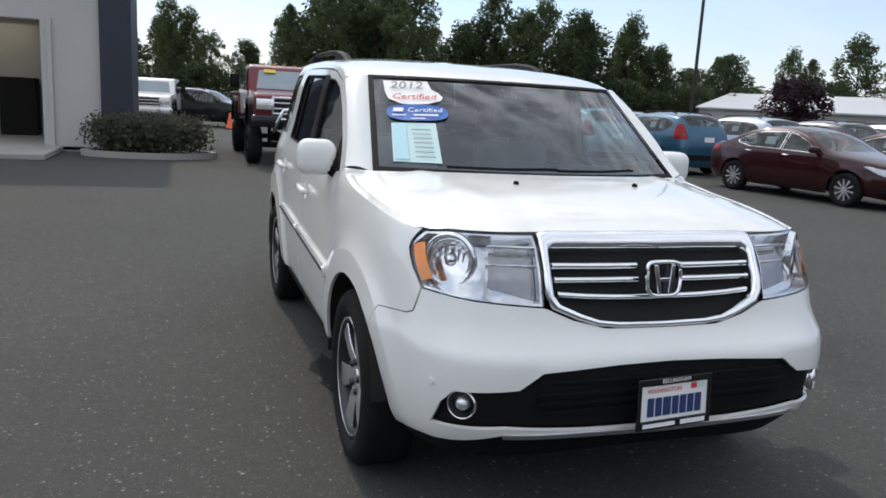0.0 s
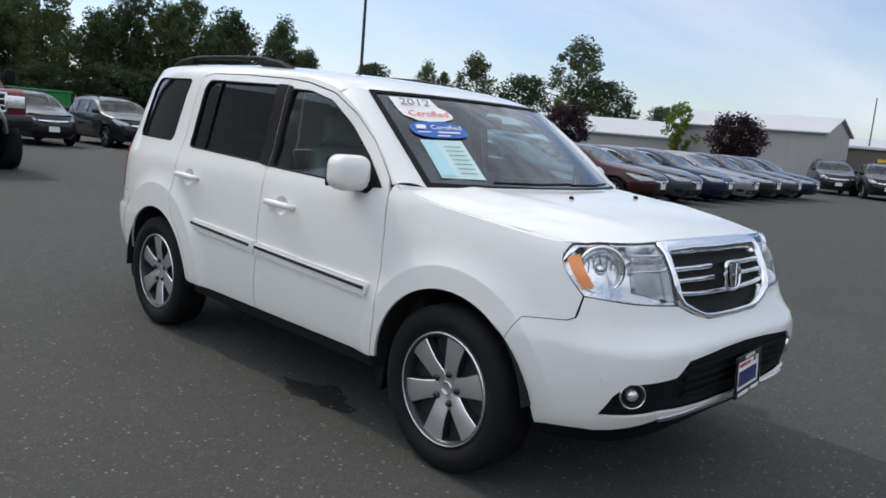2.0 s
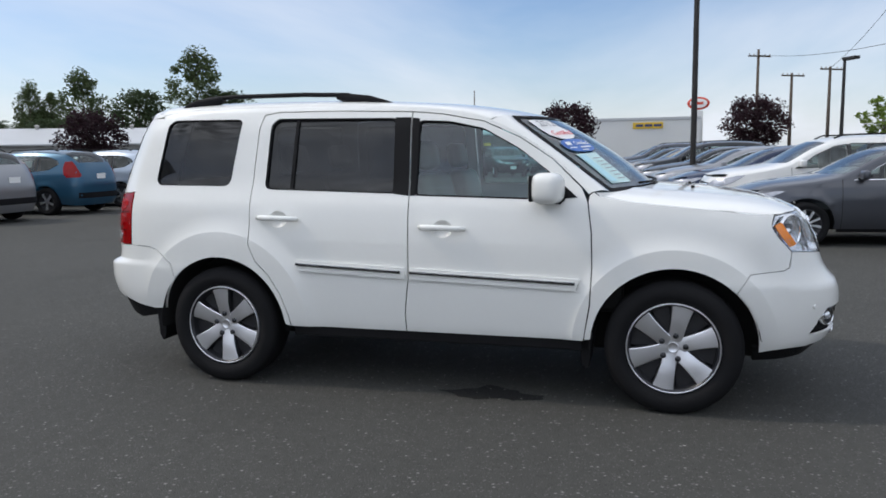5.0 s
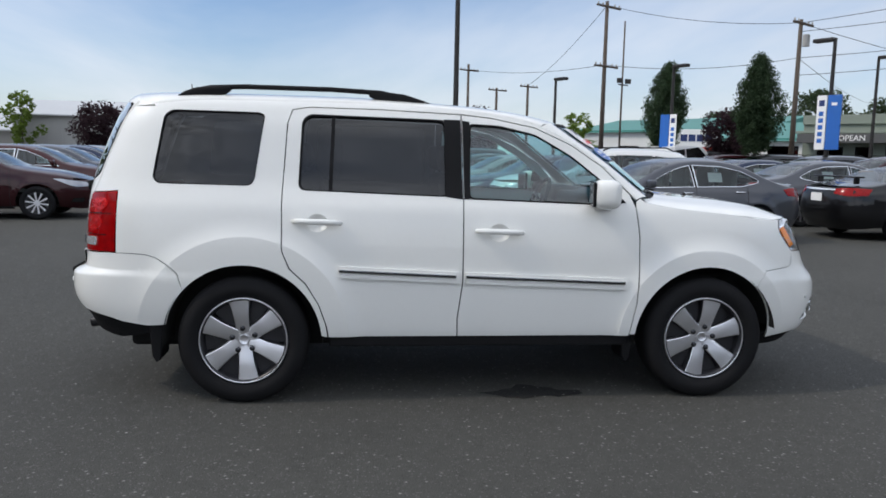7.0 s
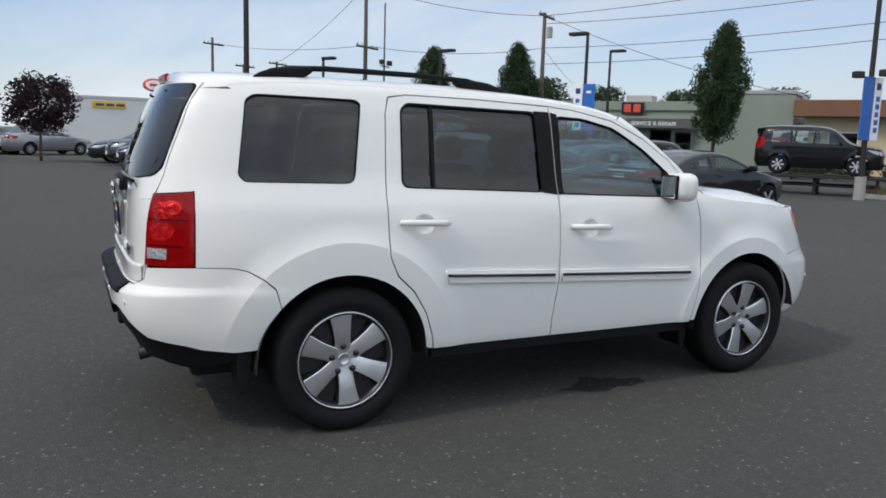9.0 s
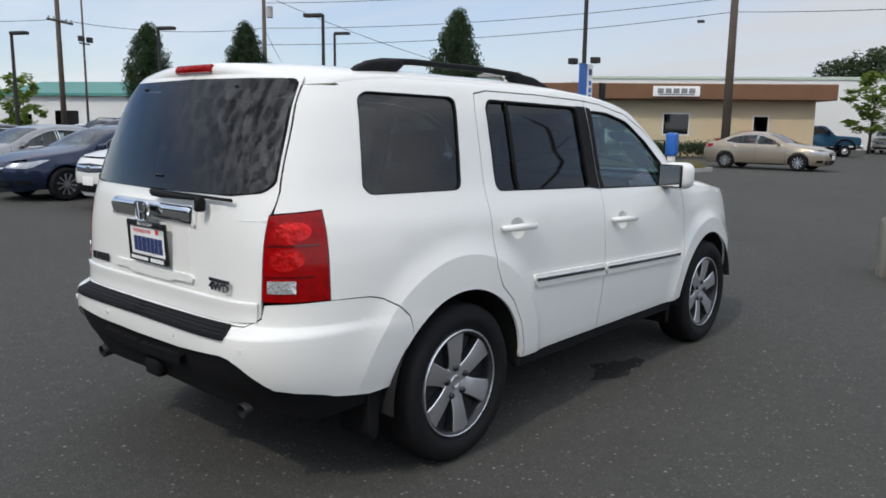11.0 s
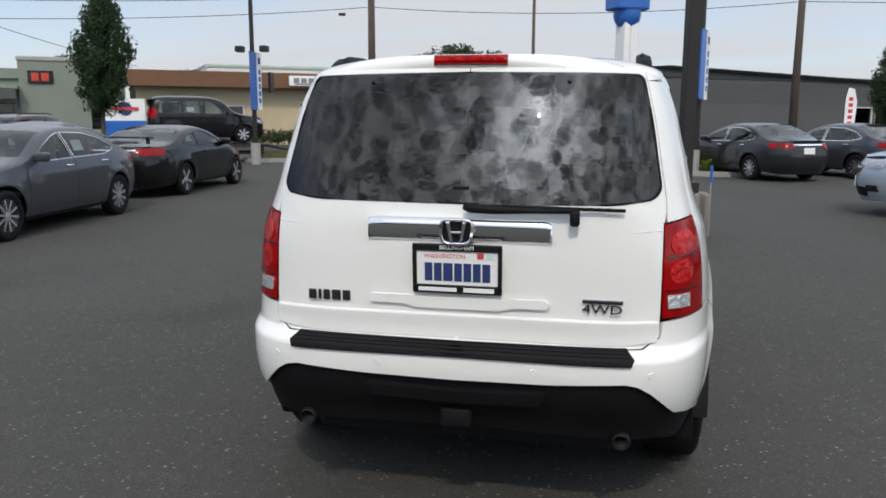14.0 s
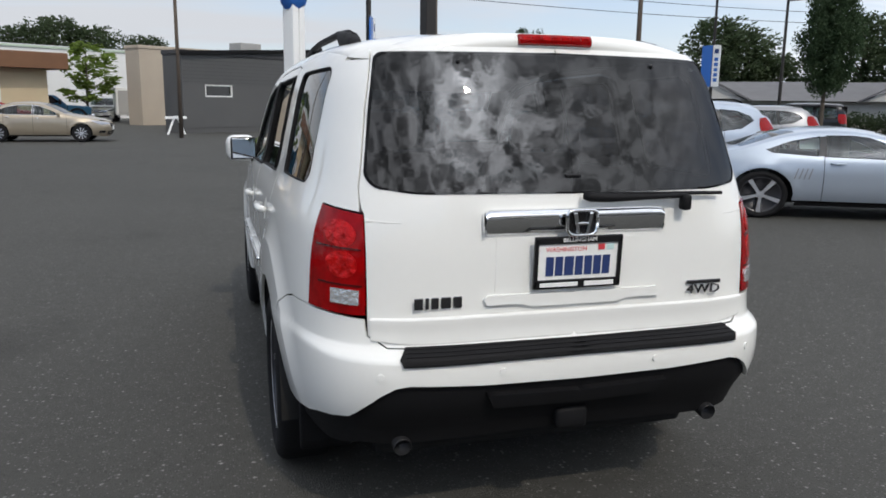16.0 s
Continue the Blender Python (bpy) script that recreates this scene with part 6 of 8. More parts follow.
            part("tyre", turned([(-.15, r * .52), (-.17, r * .75), (-.14, r - .02), (-.06, r), (.06, r), (.14, r - .02), (.17, r * .75), (.15, r * .52)], 28), M_RUBBER, w, "", True)
            part("rim", turned([(-.12, r * .54), (-.13, r * .5), (-.05, r * .3), (-.11, .08), (-.12, 0)], 24), M_ALLOY, w, "", True)
    if scale != 1:
        p.scale = (scale,) * 3
    return p


pickup(pose(.64, 15.0, 0, 0, 0, 1), "truck_red", "dark red lifted pickup with a chrome bull bar", .38, .97)
pickup(pose(-2.75, 30.5, 0, 0, 0, -6), "white", "white pickup parked by the trees", .05)
pickup(pose(10.9, -45.4, 0, 0, 0, -65), "blue", "blue pickup parked beside the shop", .0, .95)
pickup(pose(27.5, -13.2, 0, 0, 0, 10), "white", "white pickup in the used row", .05)

# ---- ground ----
def asphalt(name, base, speck):
    """Worn asphalt: dark binder, pale stones, broad patches, oil stains."""
    m = material(name, base, .88, 0, .22, .35, bump=.7, bump_scale=110, spec=.3, grain=.22)
    n, l = m.node_tree.nodes, m.node_tree.links
    b = n["Principled BSDF"]
    src = b.inputs["Base Color"].links[0].from_socket
    co = n.new("ShaderNodeTexCoord")
    for scale, lo, hi, col, amount, few in ((75, .1, .45, speck, .8, .45), (75, .1, .45, (.022, .021, .02), .75, .35), (34, .1, .34, (.26, .255, .24), .75, .13), (15, .06, .17, (.36, .35, .33), .8, .035)):
        v, r, mx = n.new("ShaderNodeTexVoronoi"), n.new("ShaderNodeMapRange"), n.new("ShaderNodeMix")
        v.inputs["Scale"].default_value = scale
        l.new(co.outputs["Object"], v.inputs["Vector"])
        r.inputs["From Min"].default_value, r.inputs["From Max"].default_value = hi, lo
        r.inputs["To Max"].default_value = amount
        l.new(v.outputs["Distance"], r.inputs["Value"])
        pick, both_ = n.new("ShaderNodeMath"), n.new("ShaderNodeMath")
        pick.operation, pick.inputs[1].default_value = "LESS_THAN", few
        chan = n.new("ShaderNodeSeparateColor")
        l.new(v.outputs["Color"], chan.inputs[0])
        l.new(chan.outputs[1 if col[0] < .03 else 0], pick.inputs[0])
        both_.operation = "MULTIPLY"
        l.new(r.outputs[0], both_.inputs[0])
        l.new(pick.outputs[0], both_.inputs[1])
        mx.data_type = "RGBA"
        l.new(both_.outputs[0], mx.inputs["Factor"])
        l.new(src, mx.inputs[6])
        mx.inputs[7].default_value = (*col, 1)
        src = mx.outputs[2]
    st, sr, sm = n.new("ShaderNodeTexNoise"), n.new("ShaderNodeMapRange"), n.new("ShaderNodeMix")
    st.inputs["Scale"].default_value, st.inputs["Detail"].default_value = .55, 6
    l.new(co.outputs["Object"], st.inputs["Vector"])
    sr.inputs["From Min"].default_value, sr.inputs["From Max"].default_value, sr.inputs["To Max"].default_value = .60, .78, .5
    l.new(st.outputs["Fac"], sr.inputs["Value"])
    sm.data_type = "RGBA"
    l.new(sr.outputs[0], sm.inputs["Factor"])
    l.new(src, sm.inputs[6])
    sm.inputs[7].default_value = (base[0] * .55, base[1] * .55, base[2] * .55, 1)
    l.new(sm.outputs[2], b.inputs["Base Color"])
    return m


M_ASPHALT = asphalt("worn_asphalt", (.0490, .0485, .0442), (.155, .153, .143))
M_CONCRETE = material("concrete", (.30, .29, .27), .85, 0, .22, 1.5, bump=.4, bump_scale=40, grain=.1)
M_EARTH = material("dry_grass", (.085, .08, .045), .95, 0, .4, .3, bump=.5, bump_scale=12, grain=.15)
M_GRASS = material("grass_blades", (.13, .115, .05), .9, 0, .3, 1.0, random=.2)
M_LINE = material("worn_white_line", (.5, .5, .48), .8, 0, .3, 3, grain=.2)

g = bmesh.new()
bmesh.ops.create_grid(g, x_segments=10, y_segments=10, size=900)
gnd = tagged(part("ground", g, M_EARTH, m=pose(0, 0, -.03)), "dry grassy ground round the car park", "ground", kind="structure")
g = bmesh.new()
bmesh.ops.create_grid(g, x_segments=30, y_segments=30, size=62)
bmesh.ops.translate(g, verts=g.verts, vec=(8, -22, 0))
lot = tagged(part("pavement", g, M_ASPHALT), "dark worn asphalt car park with pale specks", "asphalt", kind="structure")
for v in lot.data.vertices:
    if v.co.y > 35:
        v.co.y = 46
# oil spot beside the SUV
spot = bmesh.new()
ring = [spot.verts.new((-.83 + .12 * math.cos(a) * (1 + .3 * math.sin(3 * a + 1) + .15 * math.sin(7 * a)), -.36 + .27 * math.sin(a) * (1 + .2 * math.cos(4 * a) + .12 * math.sin(9 * a)), .003)) for a in np.linspace(0, 2 * math.pi, 40)[:-1]]
spot.faces.new(ring)
tagged(part("oil_stain", spot, asphalt("oil_soaked_asphalt", (.012, .012, .0115), (.03, .03, .028))), "dark oil stain soaked into the asphalt", "stain", kind="structure")


def kerbed(name, pts, label, height=.13, top=None):
    """A raised island with a concrete kerb round it."""
    r = thing(name, label, "island", kind="structure")
    n = len(pts)
    c = sum((Vector((*p, 0)) for p in pts), Vector()) / n
    inner = [c + (Vector((*p, 0)) - c) * (1 - .16 / max((Vector((*p, 0)) - c).length, .3)) for p in pts]
    bm = bmesh.new()
    o0, o1 = [bm.verts.new((*p, 0)) for p in pts], [bm.verts.new((*p, height)) for p in pts]
    i1, i0 = [bm.verts.new((p.x, p.y, height)) for p in inner], [bm.verts.new((p.x, p.y, height - .04)) for p in inner]
    for k in range(n):
        j = (k + 1) % n
        bm.faces.new((o0[k], o0[j], o1[j], o1[k]))
        bm.faces.new((o1[k], o1[j], i1[j], i1[k]))
        bm.faces.new((i1[k], i1[j], i0[j], i0[k]))
    bmesh.ops.recalc_face_normals(bm, faces=bm.faces)
    part("kerb", bm, M_CONCRETE, r)
    bm = bmesh.new()
    bm.faces.new([bm.verts.new((p.x, p.y, height - .035)) for p in inner])
    part("soil", bm, top or M_EARTH, r)
    return r


def oval(cx, cy, rx, ry, rz=0, n=28):
    c, s = math.cos(radians(rz)), math.sin(radians(rz))
    return [(cx + rx * math.cos(a) * c - ry * math.sin(a) * s, cy + rx * math.cos(a) * s + ry * math.sin(a) * c) for a in np.linspace(0, 2 * math.pi, n + 1)[:-1]]


# ---- plants ----
def leaf_mat(name, base):
    m = material(name, base, .65, 0, .35, .6, spec=.25, grain=.2, random=.25)
    n, l = m.node_tree.nodes, m.node_tree.links
    tr, mx = n.new("ShaderNodeBsdfTranslucent"), n.new("ShaderNodeMixShader")
    l.new(n["Principled BSDF"].inputs["Base Color"].links[0].from_socket, tr.inputs["Color"])
    mx.inputs[0].default_value = .45
    l.new(n["Principled BSDF"].outputs[0], mx.inputs[1])
    l.new(tr.outputs[0], mx.inputs[2])
    l.new(mx.outputs[0], n["Material Output"].inputs[0])
    return m


M_BARK = material("bark", (.07, .055, .042), .9, 0, .3, 4, bump=.5, bump_scale=25)
M_LEAF = leaf_mat("leaves_green", (.058, .080, .034))
M_LEAF_DARK = leaf_mat("leaves_dark_green", (.038, .056, .026))
M_LEAF_COLUMN = leaf_mat("leaves_blackish_green", (.034, .058, .027))
M_LEAF_LIGHT = leaf_mat("leaves_fresh_green", (.11, .16, .03))
M_LEAF_PLUM = leaf_mat("leaves_plum", (.028, .014, .018))
M_LEAF_SHRUB = leaf_mat("leaves_grey_shrub", (.075, .078, .055))


def leaves(bm, centre, radius, count, size, rng, up=0.0, squash=1.0):
    """A loose clump of small leaves round a centre."""
    for _ in range(count):
        d = Vector((rng.gauss(0, 1), rng.gauss(0, 1), rng.gauss(0, 1) * squash))
        d = d.normalized() * radius * rng.random() ** .45
        p = Vector(centre) + d
        a = Vector((rng.gauss(0, 1), rng.gauss(0, 1), rng.gauss(0, .6) + up)).normalized()
        b = a.cross(Vector((rng.gauss(0, 1), rng.gauss(0, 1), rng.gauss(0, 1)))).normalized()
        s = size * rng.uniform(.6, 1.3)
        bm.faces.new([bm.verts.new(p + q) for q in (-a * s, b * s * .45, a * s, -b * s * .45)])


def tree_shape(seed, height, spread_r, base, clumps, per, size, trunk_r, mat, name, form="round"):
    """Trunk and limbs as one mesh, leaves as another."""
    rng = random.Random(seed)
    wood, crown = bmesh.new(), bmesh.new()
    lean = Vector((rng.uniform(-.04, .04), rng.uniform(-.04, .04), 1))
    stem = [lean * (height * .85 * k / 6) + Vector((rng.uniform(-.1, .1), rng.uniform(-.1, .1), 0)) * (k / 6) * trunk_r * 4 for k in range(7)]
    tube(stem, [trunk_r * (1 - .13 * k) for k in range(7)], 7, wood)
    for i in range(clumps):
        t = (i + rng.random()) / clumps
        z = base + (height - base) * t
        if form == "column":
            r = spread_r * (.42 + .58 * math.sin(math.pi / 2 * t / .42) if t < .42 else max(.12, 1 - .9 * ((t - .42) / .58) ** 1.8)) * rng.uniform(.8, 1.05)
        elif form == "cone":
            r = spread_r * (1.05 - t) * rng.uniform(.7, 1.2)
        elif form == "tall":
            r = spread_r * (math.sin(math.pi * (.12 + .82 * t)) ** .6) * rng.uniform(.55, 1.15)
        else:
            r = spread_r * (math.sin(math.pi * (.10 + .84 * t)) ** .55) * rng.uniform(.8, 1.1)
        ang = i * 2.4 + rng.uniform(-.5, .5)
        rr = r * (rng.random() ** (.35 if form != "column" else .5))
        c = lean * z + Vector((rr * math.cos(ang), rr * math.sin(ang), 0))
        if i % 3 == 0 and form != "column":
            z1 = max(base * .8, z - r * .8)
            p0 = lean * z1
            tube([p0, p0.lerp(c, .5) + Vector((0, 0, .1 * r)), c], [trunk_r * .35, trunk_r * .22, trunk_r * .08], 5, wood)
        cr = spread_r * (.34 if form in ("round", "tall") else .30 if form == "column" else .5) * rng.uniform(.6, 1.15)
        leaves(crown, c, cr, per, size, rng, 1.4 if form == "column" else 0.0, 1.5 if form == "column" else .75)
    if form == "column":
        for k in range(26):
            a, r0 = k * 2.4, spread_r * rng.uniform(.1, .75)
            z0, z1 = height * rng.uniform(.42, .6), height * rng.uniform(.84, 1.10) * (1 - .34 * r0 / spread_r)
            for j in range(9):
                q = j / 8
                leaves(crown, lean * (z0 + (z1 - z0) * q) + Vector((math.cos(a), math.sin(a), 0)) * r0 * (1 - .15 * q), .13 * (1.05 - q) + .02, 26, size, rng, 2.2, 1.8)
    t = thing("tree", name, "tree")
    part("trunk", wood, M_BARK, t, "", True)
    part("crown", crown, mat, t)
    return t


def grow(proto, m, label="", group="", scale=(1, 1, 1)):
    ob = copy_thing(proto, m)
    ob.scale = scale
    return tagged(ob, label, "tree", group)


WOOD = [tree_shape(11, 13, 2.9, 2.0, 70, 100, .20, .24, M_LEAF, "tall broad-leaved tree with a loose crown", "tall"),
        tree_shape(12, 12, 3.2, 1.6, 70, 100, .21, .26, M_LEAF_DARK, "tall dark tree with an open crown", "tall"),
        tree_shape(13, 11, 2.4, 1.0, 66, 96, .19, .20, M_LEAF, "slender green tree in the wood", "tall"),
        tree_shape(14, 9, 3.4, 1.0, 70, 100, .21, .24, M_LEAF_DARK, "broad dark green tree", "round"),
        tree_shape(15, 13, 2.2, .8, 66, 92, .19, .2, M_LEAF_DARK, "tall dark green conifer tree", "cone")]
rng = random.Random(5)
W = "wood beyond the car park"
for i in range(58):
    u = i / 57
    x, y = -14 + 62 * u + rng.uniform(-1, 1), 61 - 18 * u ** 1.6 + rng.uniform(-1, 5) + (6 if i % 2 else 0)
    top = curve([(-14, 8), (-6, 6.3), (0, 7), (4, 5.5), (7, 9.0), (16, 10.2), (20, 7), (24, 9.8), (31, 8.5), (35, 6.2), (40, 6.6), (48, 5)])(x)
    k = rng.choice((0, 1, 1, 2, 3, 0)) if x < 34 else rng.choice((0, 3, 2))
    s = top / (13, 12, 11, 9, 13)[k] * rng.uniform(.82, 1.08)
    grow(WOOD[k], pose(x, y, -.1, 0, 0, rng.uniform(0, 360)), group=W, scale=(s * rng.uniform(.72, 1.1), s * rng.uniform(.72, 1.1), s * rng.uniform(.85, 1.18)))
for i in range(36):
    x, y = -14 + 64 * i / 35 + rng.uniform(-1, 1), 57.5 - 18 * (i / 35) ** 1.6 + rng.uniform(-1, 1)
    s = rng.uniform(.32, .52)
    grow(WOOD[3], pose(x, y, -.6, 0, 0, rng.uniform(0, 360)), "low bushy tree at the edge of the wood", W, (s * 1.3, s * 1.3, s))
for x, y, s, k in ((62, 50, .95, 3), (65, 45, 1.0, 0), (68, 43, .95, 3), (58, 53, .8, 0), (72, 38, .7, 3), (70, 41, .55, 3), (76, 34, .55, 3), (55, 56, .7, 3),
                   (24, -102, 1.2, 3), (20, -103, 1.35, 3), (15, -104, 1.25, 3), (10, -105, 1.15, 3), (28, -101, .95, 3), (32, -100, .8, 3), (5, -106, .8, 3), (-6, -106, .75, 3), (-16, -104, .7, 2),
                   (60, -40, .9, 3), (55, -43, .8, 3), (48, -47, .75, 3), (40, -50, .75, 3), (34, -56, .65, 3), (66, -34, .7, 3),
                   (-35.2, -45.6, .95, 3), (-37.2, -45.2, .86, 3), (-39.6, -44.6, .66, 3), (-41.0, -38.2, .92, 3), (-43.5, -35, .95, 3), (-46, -32, .9, 0), (-30.6, -68.7, .72, 4), (-26, -55, .45, 3), (-49, -34, .62, 1), (-22, -55, .42, 3), (-14, -60, .4, 3), (30, -60, .6, 3)):
    grow(WOOD[k], pose(x, y, -.2, 0, 0, rng.uniform(0, 360)), group="distant trees", scale=(s, s, s * .92))
for t in WOOD:
    for o in (*t.children_recursive, t):
        bpy.data.objects.remove(o)
COLUMN = tree_shape(31, 5.9, 1.05, 2.0, 230, 120, .05, .09, M_LEAF_COLUMN, "upright columnar dark green tree in the kerb strip", "column")
COLUMN.matrix_basis = pose(15.4, -17.5, 0)
COLUMN.scale = (.92, .92, .92)
for x, y, s in ((25.2, -15.6, .93), (28.7, -12.9, .93), (-9.6, -22.5, .70), (-21.6, -20.4, 1.15)):
    grow(COLUMN, pose(x, y, 0, 0, 0, x * 40), group="columnar street trees", scale=(s * (1.05 if x > 20 else 1), s * (1.05 if x > 20 else 1), s))
tagged(COLUMN, group="columnar street trees")
PLUM = tree_shape(41, 3.45, 1.42, 1.45, 70, 95, .085, .07, M_LEAF_PLUM, "small purple-leaved plum tree", "round")
PLUM.matrix_basis = pose(33.2, 3.45, 0)
tagged(PLUM, group="purple plum trees")
for x, y, s in ((24.5, 23.9, .95), (33.5, 23.0, .95), (34.2, 13.2, .95), (39, -6.0, 1.1), (29.4, -16.6, 1.0)):
    grow(PLUM, pose(x, y, 0, 0, 0, x * 70), group="purple plum trees", scale=(s, s, s))
YOUNG = tree_shape(51, 4.2, .95, 1.2, 30, 42, .13, .05, M_LEAF_LIGHT, "young fresh green maple", "round")
YOUNG.matrix_basis = pose(39.6, 19.2, 0)
grow(YOUNG, pose(43, -13, 0), "light green street tree", scale=(1.25, 1.25, .95))
grow(YOUNG, pose(9.6, -54, 0), "green bushy tree by the driveway", scale=(2.2, 2.2, 1.25))


def shrub(name, label, pts, h, count, size, mat, m=None):
    """A hedge or bed plants: many leaves over an oval or a strip."""
    r = random.Random(len(label))
    bm = bmesh.new()
    for _ in range(count):
        cx, cy = pts[r.randrange(len(pts))]
        leaves(bm, (cx + r.uniform(-.22, .22), cy + r.uniform(-.22, .22), h * r.uniform(.35, .85)), h * .32, 10, size, r, .8)
    s = thing(name, label, "shrub", m)
    part("foliage", bm, mat, s)
    st = bmesh.new()
    for cx, cy in pts[::3]:
        tube([(cx, cy, 0), (cx + .05, cy, h * .6)], [.02, .01], 5, st)
    part("stem_base", st, M_BARK, s)
    return s


kerbed("kerb_island", oval(-2.35, 14.3, 1.45, .85), "kerbed planting bed beside the garage")
hp = [(x, y) for x in np.linspace(-3.4, -1.3, 12) for y in np.linspace(13.75, 14.85, 6) if ((x + 2.35) / 1.15) ** 2 + ((y - 14.3) / .62) ** 2 < 1.05]
shrub("hedge", "low rounded grey-green shrub in a kerbed bed", hp, .92, 1100, .05, M_LEAF_SHRUB)

# ---- buildings ----
M_STUCCO = material("pale_grey_stucco", (.46, .45, .43), .85, 0, .10, .8, bump=.25, bump_scale=60)
M_NAVYWALL = material("dark_navy_cladding", (.022, .027, .042), .55, 0, .15, .8)
M_BEIGE = material("cream_stucco", (.52, .43, .28), .85, 0, .12, .8, bump=.2, bump_scale=40)
M_TAN = material("tan_concrete", (.40, .34, .27), .85, 0, .12, .6, bump=.2, bump_scale=30)
M_BROWNROOF = material("brown_metal_fascia", (.16, .075, .035), .6, 0, .2, 1.2)
M_GREYWALL = material("dark_grey_siding", (.085, .085, .085), .7, 0, .12, .6)
M_SAGE = material("sage_green_stucco", (.21, .24, .20), .85, 0, .12, .6, bump=.2, bump_scale=30)
M_WHITEMETAL = material("white_metal_siding", (.66, .66, .64), .55, 0, .06, .5)
M_GREYMETAL = material("grey_metal_siding", (.34, .335, .32), .6, 0, .1, .5)
M_ROOFWHITE = material("pale_metal_roof", (.47, .48, .49), .45, 0, .08, .4)
M_SHINGLE = material("grey_shingles", (.13, .13, .135), .9, 0, .2, 1.5, bump=.3, bump_scale=20)
M_PANE = glass("window_pane", (.6, .65, .68), .25, ior=1.6)
M_STEEL = material("dark_bronze_steel", (.035, .032, .03), .5, .5, .15, 2)
M_WOODPOLE = material("weathered_pole_wood", (.09, .07, .055), .9, 0, .3, 3, bump=.4, bump_scale=30)
M_TEALROOF = material("teal_metal_roof", (.05, .20, .17), .5, 0, .1, .6)
M_SIGNRED = material("orange_red_sign", (.55, .06, .03), .5, 0, .05, 3)
M_YELLOW = material("yellow_sign", (.70, .45, .03), .5, 0, .05, 3)
M_TUBE = bpy.data.materials.new("fluorescent_tube")
M_TUBE.use_nodes = True
M_TUBE.node_tree.nodes["Principled BSDF"].inputs["Emission Color"].default_value = (1, .95, .78, 1)
M_TUBE.node_tree.nodes["Principled BSDF"].inputs["Emission Strength"].default_value = 3.0
STREET = -145.2


def at_street(n, s, z=0.0):
    """A pose in the street's own frame: x to the right along the far side, y away from the lot."""
    return pose(.57 * n + .82 * s, -.82 * n + .57 * s, z, 0, 0, STREET)


def front_wall(w, h, openings, thick=.2):
    """A wall with openings (x0, x1, z0, z1), its outer face at y = 0."""
    bm = bmesh.new()
    xs = sorted({0, w, *[o[0] for o in openings], *[o[1] for o in openings]})
    for a, b in zip(xs, xs[1:]):
        zs = [0]
        for o in sorted(openings, key=lambda o: o[2]):
            if o[0] <= a and o[1] >= b:
                zs += [o[2], o[3]]
        zs.append(h)
        for z0, z1 in zip(zs[::2], zs[1::2]):
            if z1 > z0:
                box((b - a, thick, z1 - z0), ((a + b) / 2, thick / 2, (z0 + z1) / 2), 0, bm)
    bmesh.ops.remove_doubles(bm, verts=bm.verts, dist=1e-4)
    return bm


def building(name, label, m, w, d, h, mat, openings=(), roof_mat=None, parapet=.0, frame_mat=None):
    b = thing(name, label, "building", m)
    part("front_wall", front_wall(w, h, openings), mat, b)
    for x in (.1, w - .1):
        part("side_wall", box((.2, d - .4, h), (x, d / 2, h / 2)), mat, b)
    part("back_wall", box((w, .2, h), (w / 2, d - .1, h / 2)), mat, b)
    part("roof", box((w + .1, d + .1, .2), (w / 2, d / 2, h + .1), .02), roof_mat or mat, b)
    for x0, x1, z0, z1 in openings:
        win = part("window" if z0 > .2 else "door", box((x1 - x0 - .1, .02, z1 - z0 - .08), ((x0 + x1) / 2, .12, (z0 + z1) / 2)), M_PANE, b)
        fr = bmesh.new()
        for sx, sz, x, z in ((x1 - x0, .07, (x0 + x1) / 2, z0 + .03), (x1 - x0, .07, (x0 + x1) / 2, z1 - .03), (.07, z1 - z0, x0 + .03, (z0 + z1) / 2), (.07, z1 - z0, x1 - .03, (z0 + z1) / 2)):
            box((sx, .08, sz), (x, .05, z), 0, fr)
        part("frame", fr, frame_mat or M_GLOSS_BLACK, win)
    # added dark board stands in for the unlit rooms behind the panes
    part("interior", box((w - .6, .1, h - .2), (w / 2, min(2.0, d - .5), h / 2)), M_CABIN, b)
    return b


# garage wing beside the lot
gar = thing("garage_building", "pale grey garage wing with navy corner and open bay", "building", pose(-2.75, 15.2, 0, 0, 0, 0))
part("wall", box((1.25, .35, 7), (-1.275, .175, 3.5)), M_STUCCO, gar)
part("wall_rib", box((.10, .06, 2.95), (-1.72, -.03, 1.475), .01), M_STUCCO, gar)
part("lintel", box((14, .35, 4.1), (-8.9, .175, 4.95)), M_STUCCO, gar)
part("corner_pier", box((.68, 1.4, 7.2), (-.34, .6, 3.6), .01), M_NAVYWALL, gar, "dark navy corner pier")
part("side_wall", box((.3, 3.2, 7), (-.25, 2.9, 3.5)), M_NAVYWALL, gar)
part("bay_floor", box((14, 4.4, .12), (-8.0, 2.2, .06), .02), M_CONCRETE, gar)
part("back_wall", box((15, .2, 7), (-7.9, 4.6, 3.5)), M_GREYMETAL, gar)
part("inner_wall", box((3.4, .15, 3), (-3.6, 4.0, 1.5)), M_STUCCO, gar)
part("tool_cabinet", box((.9, .5, 1.5), (-3.0, 3.6, .87), .03), M_DARK, gar)
part("far_wall", box((.2, 4.5, 7), (-15.5, 2.4, 3.5)), M_STUCCO, gar)
part("bay_ceiling", box((14, 4.2, .15), (-8.0, 2.45, 3.35)), M_GREYMETAL, gar)
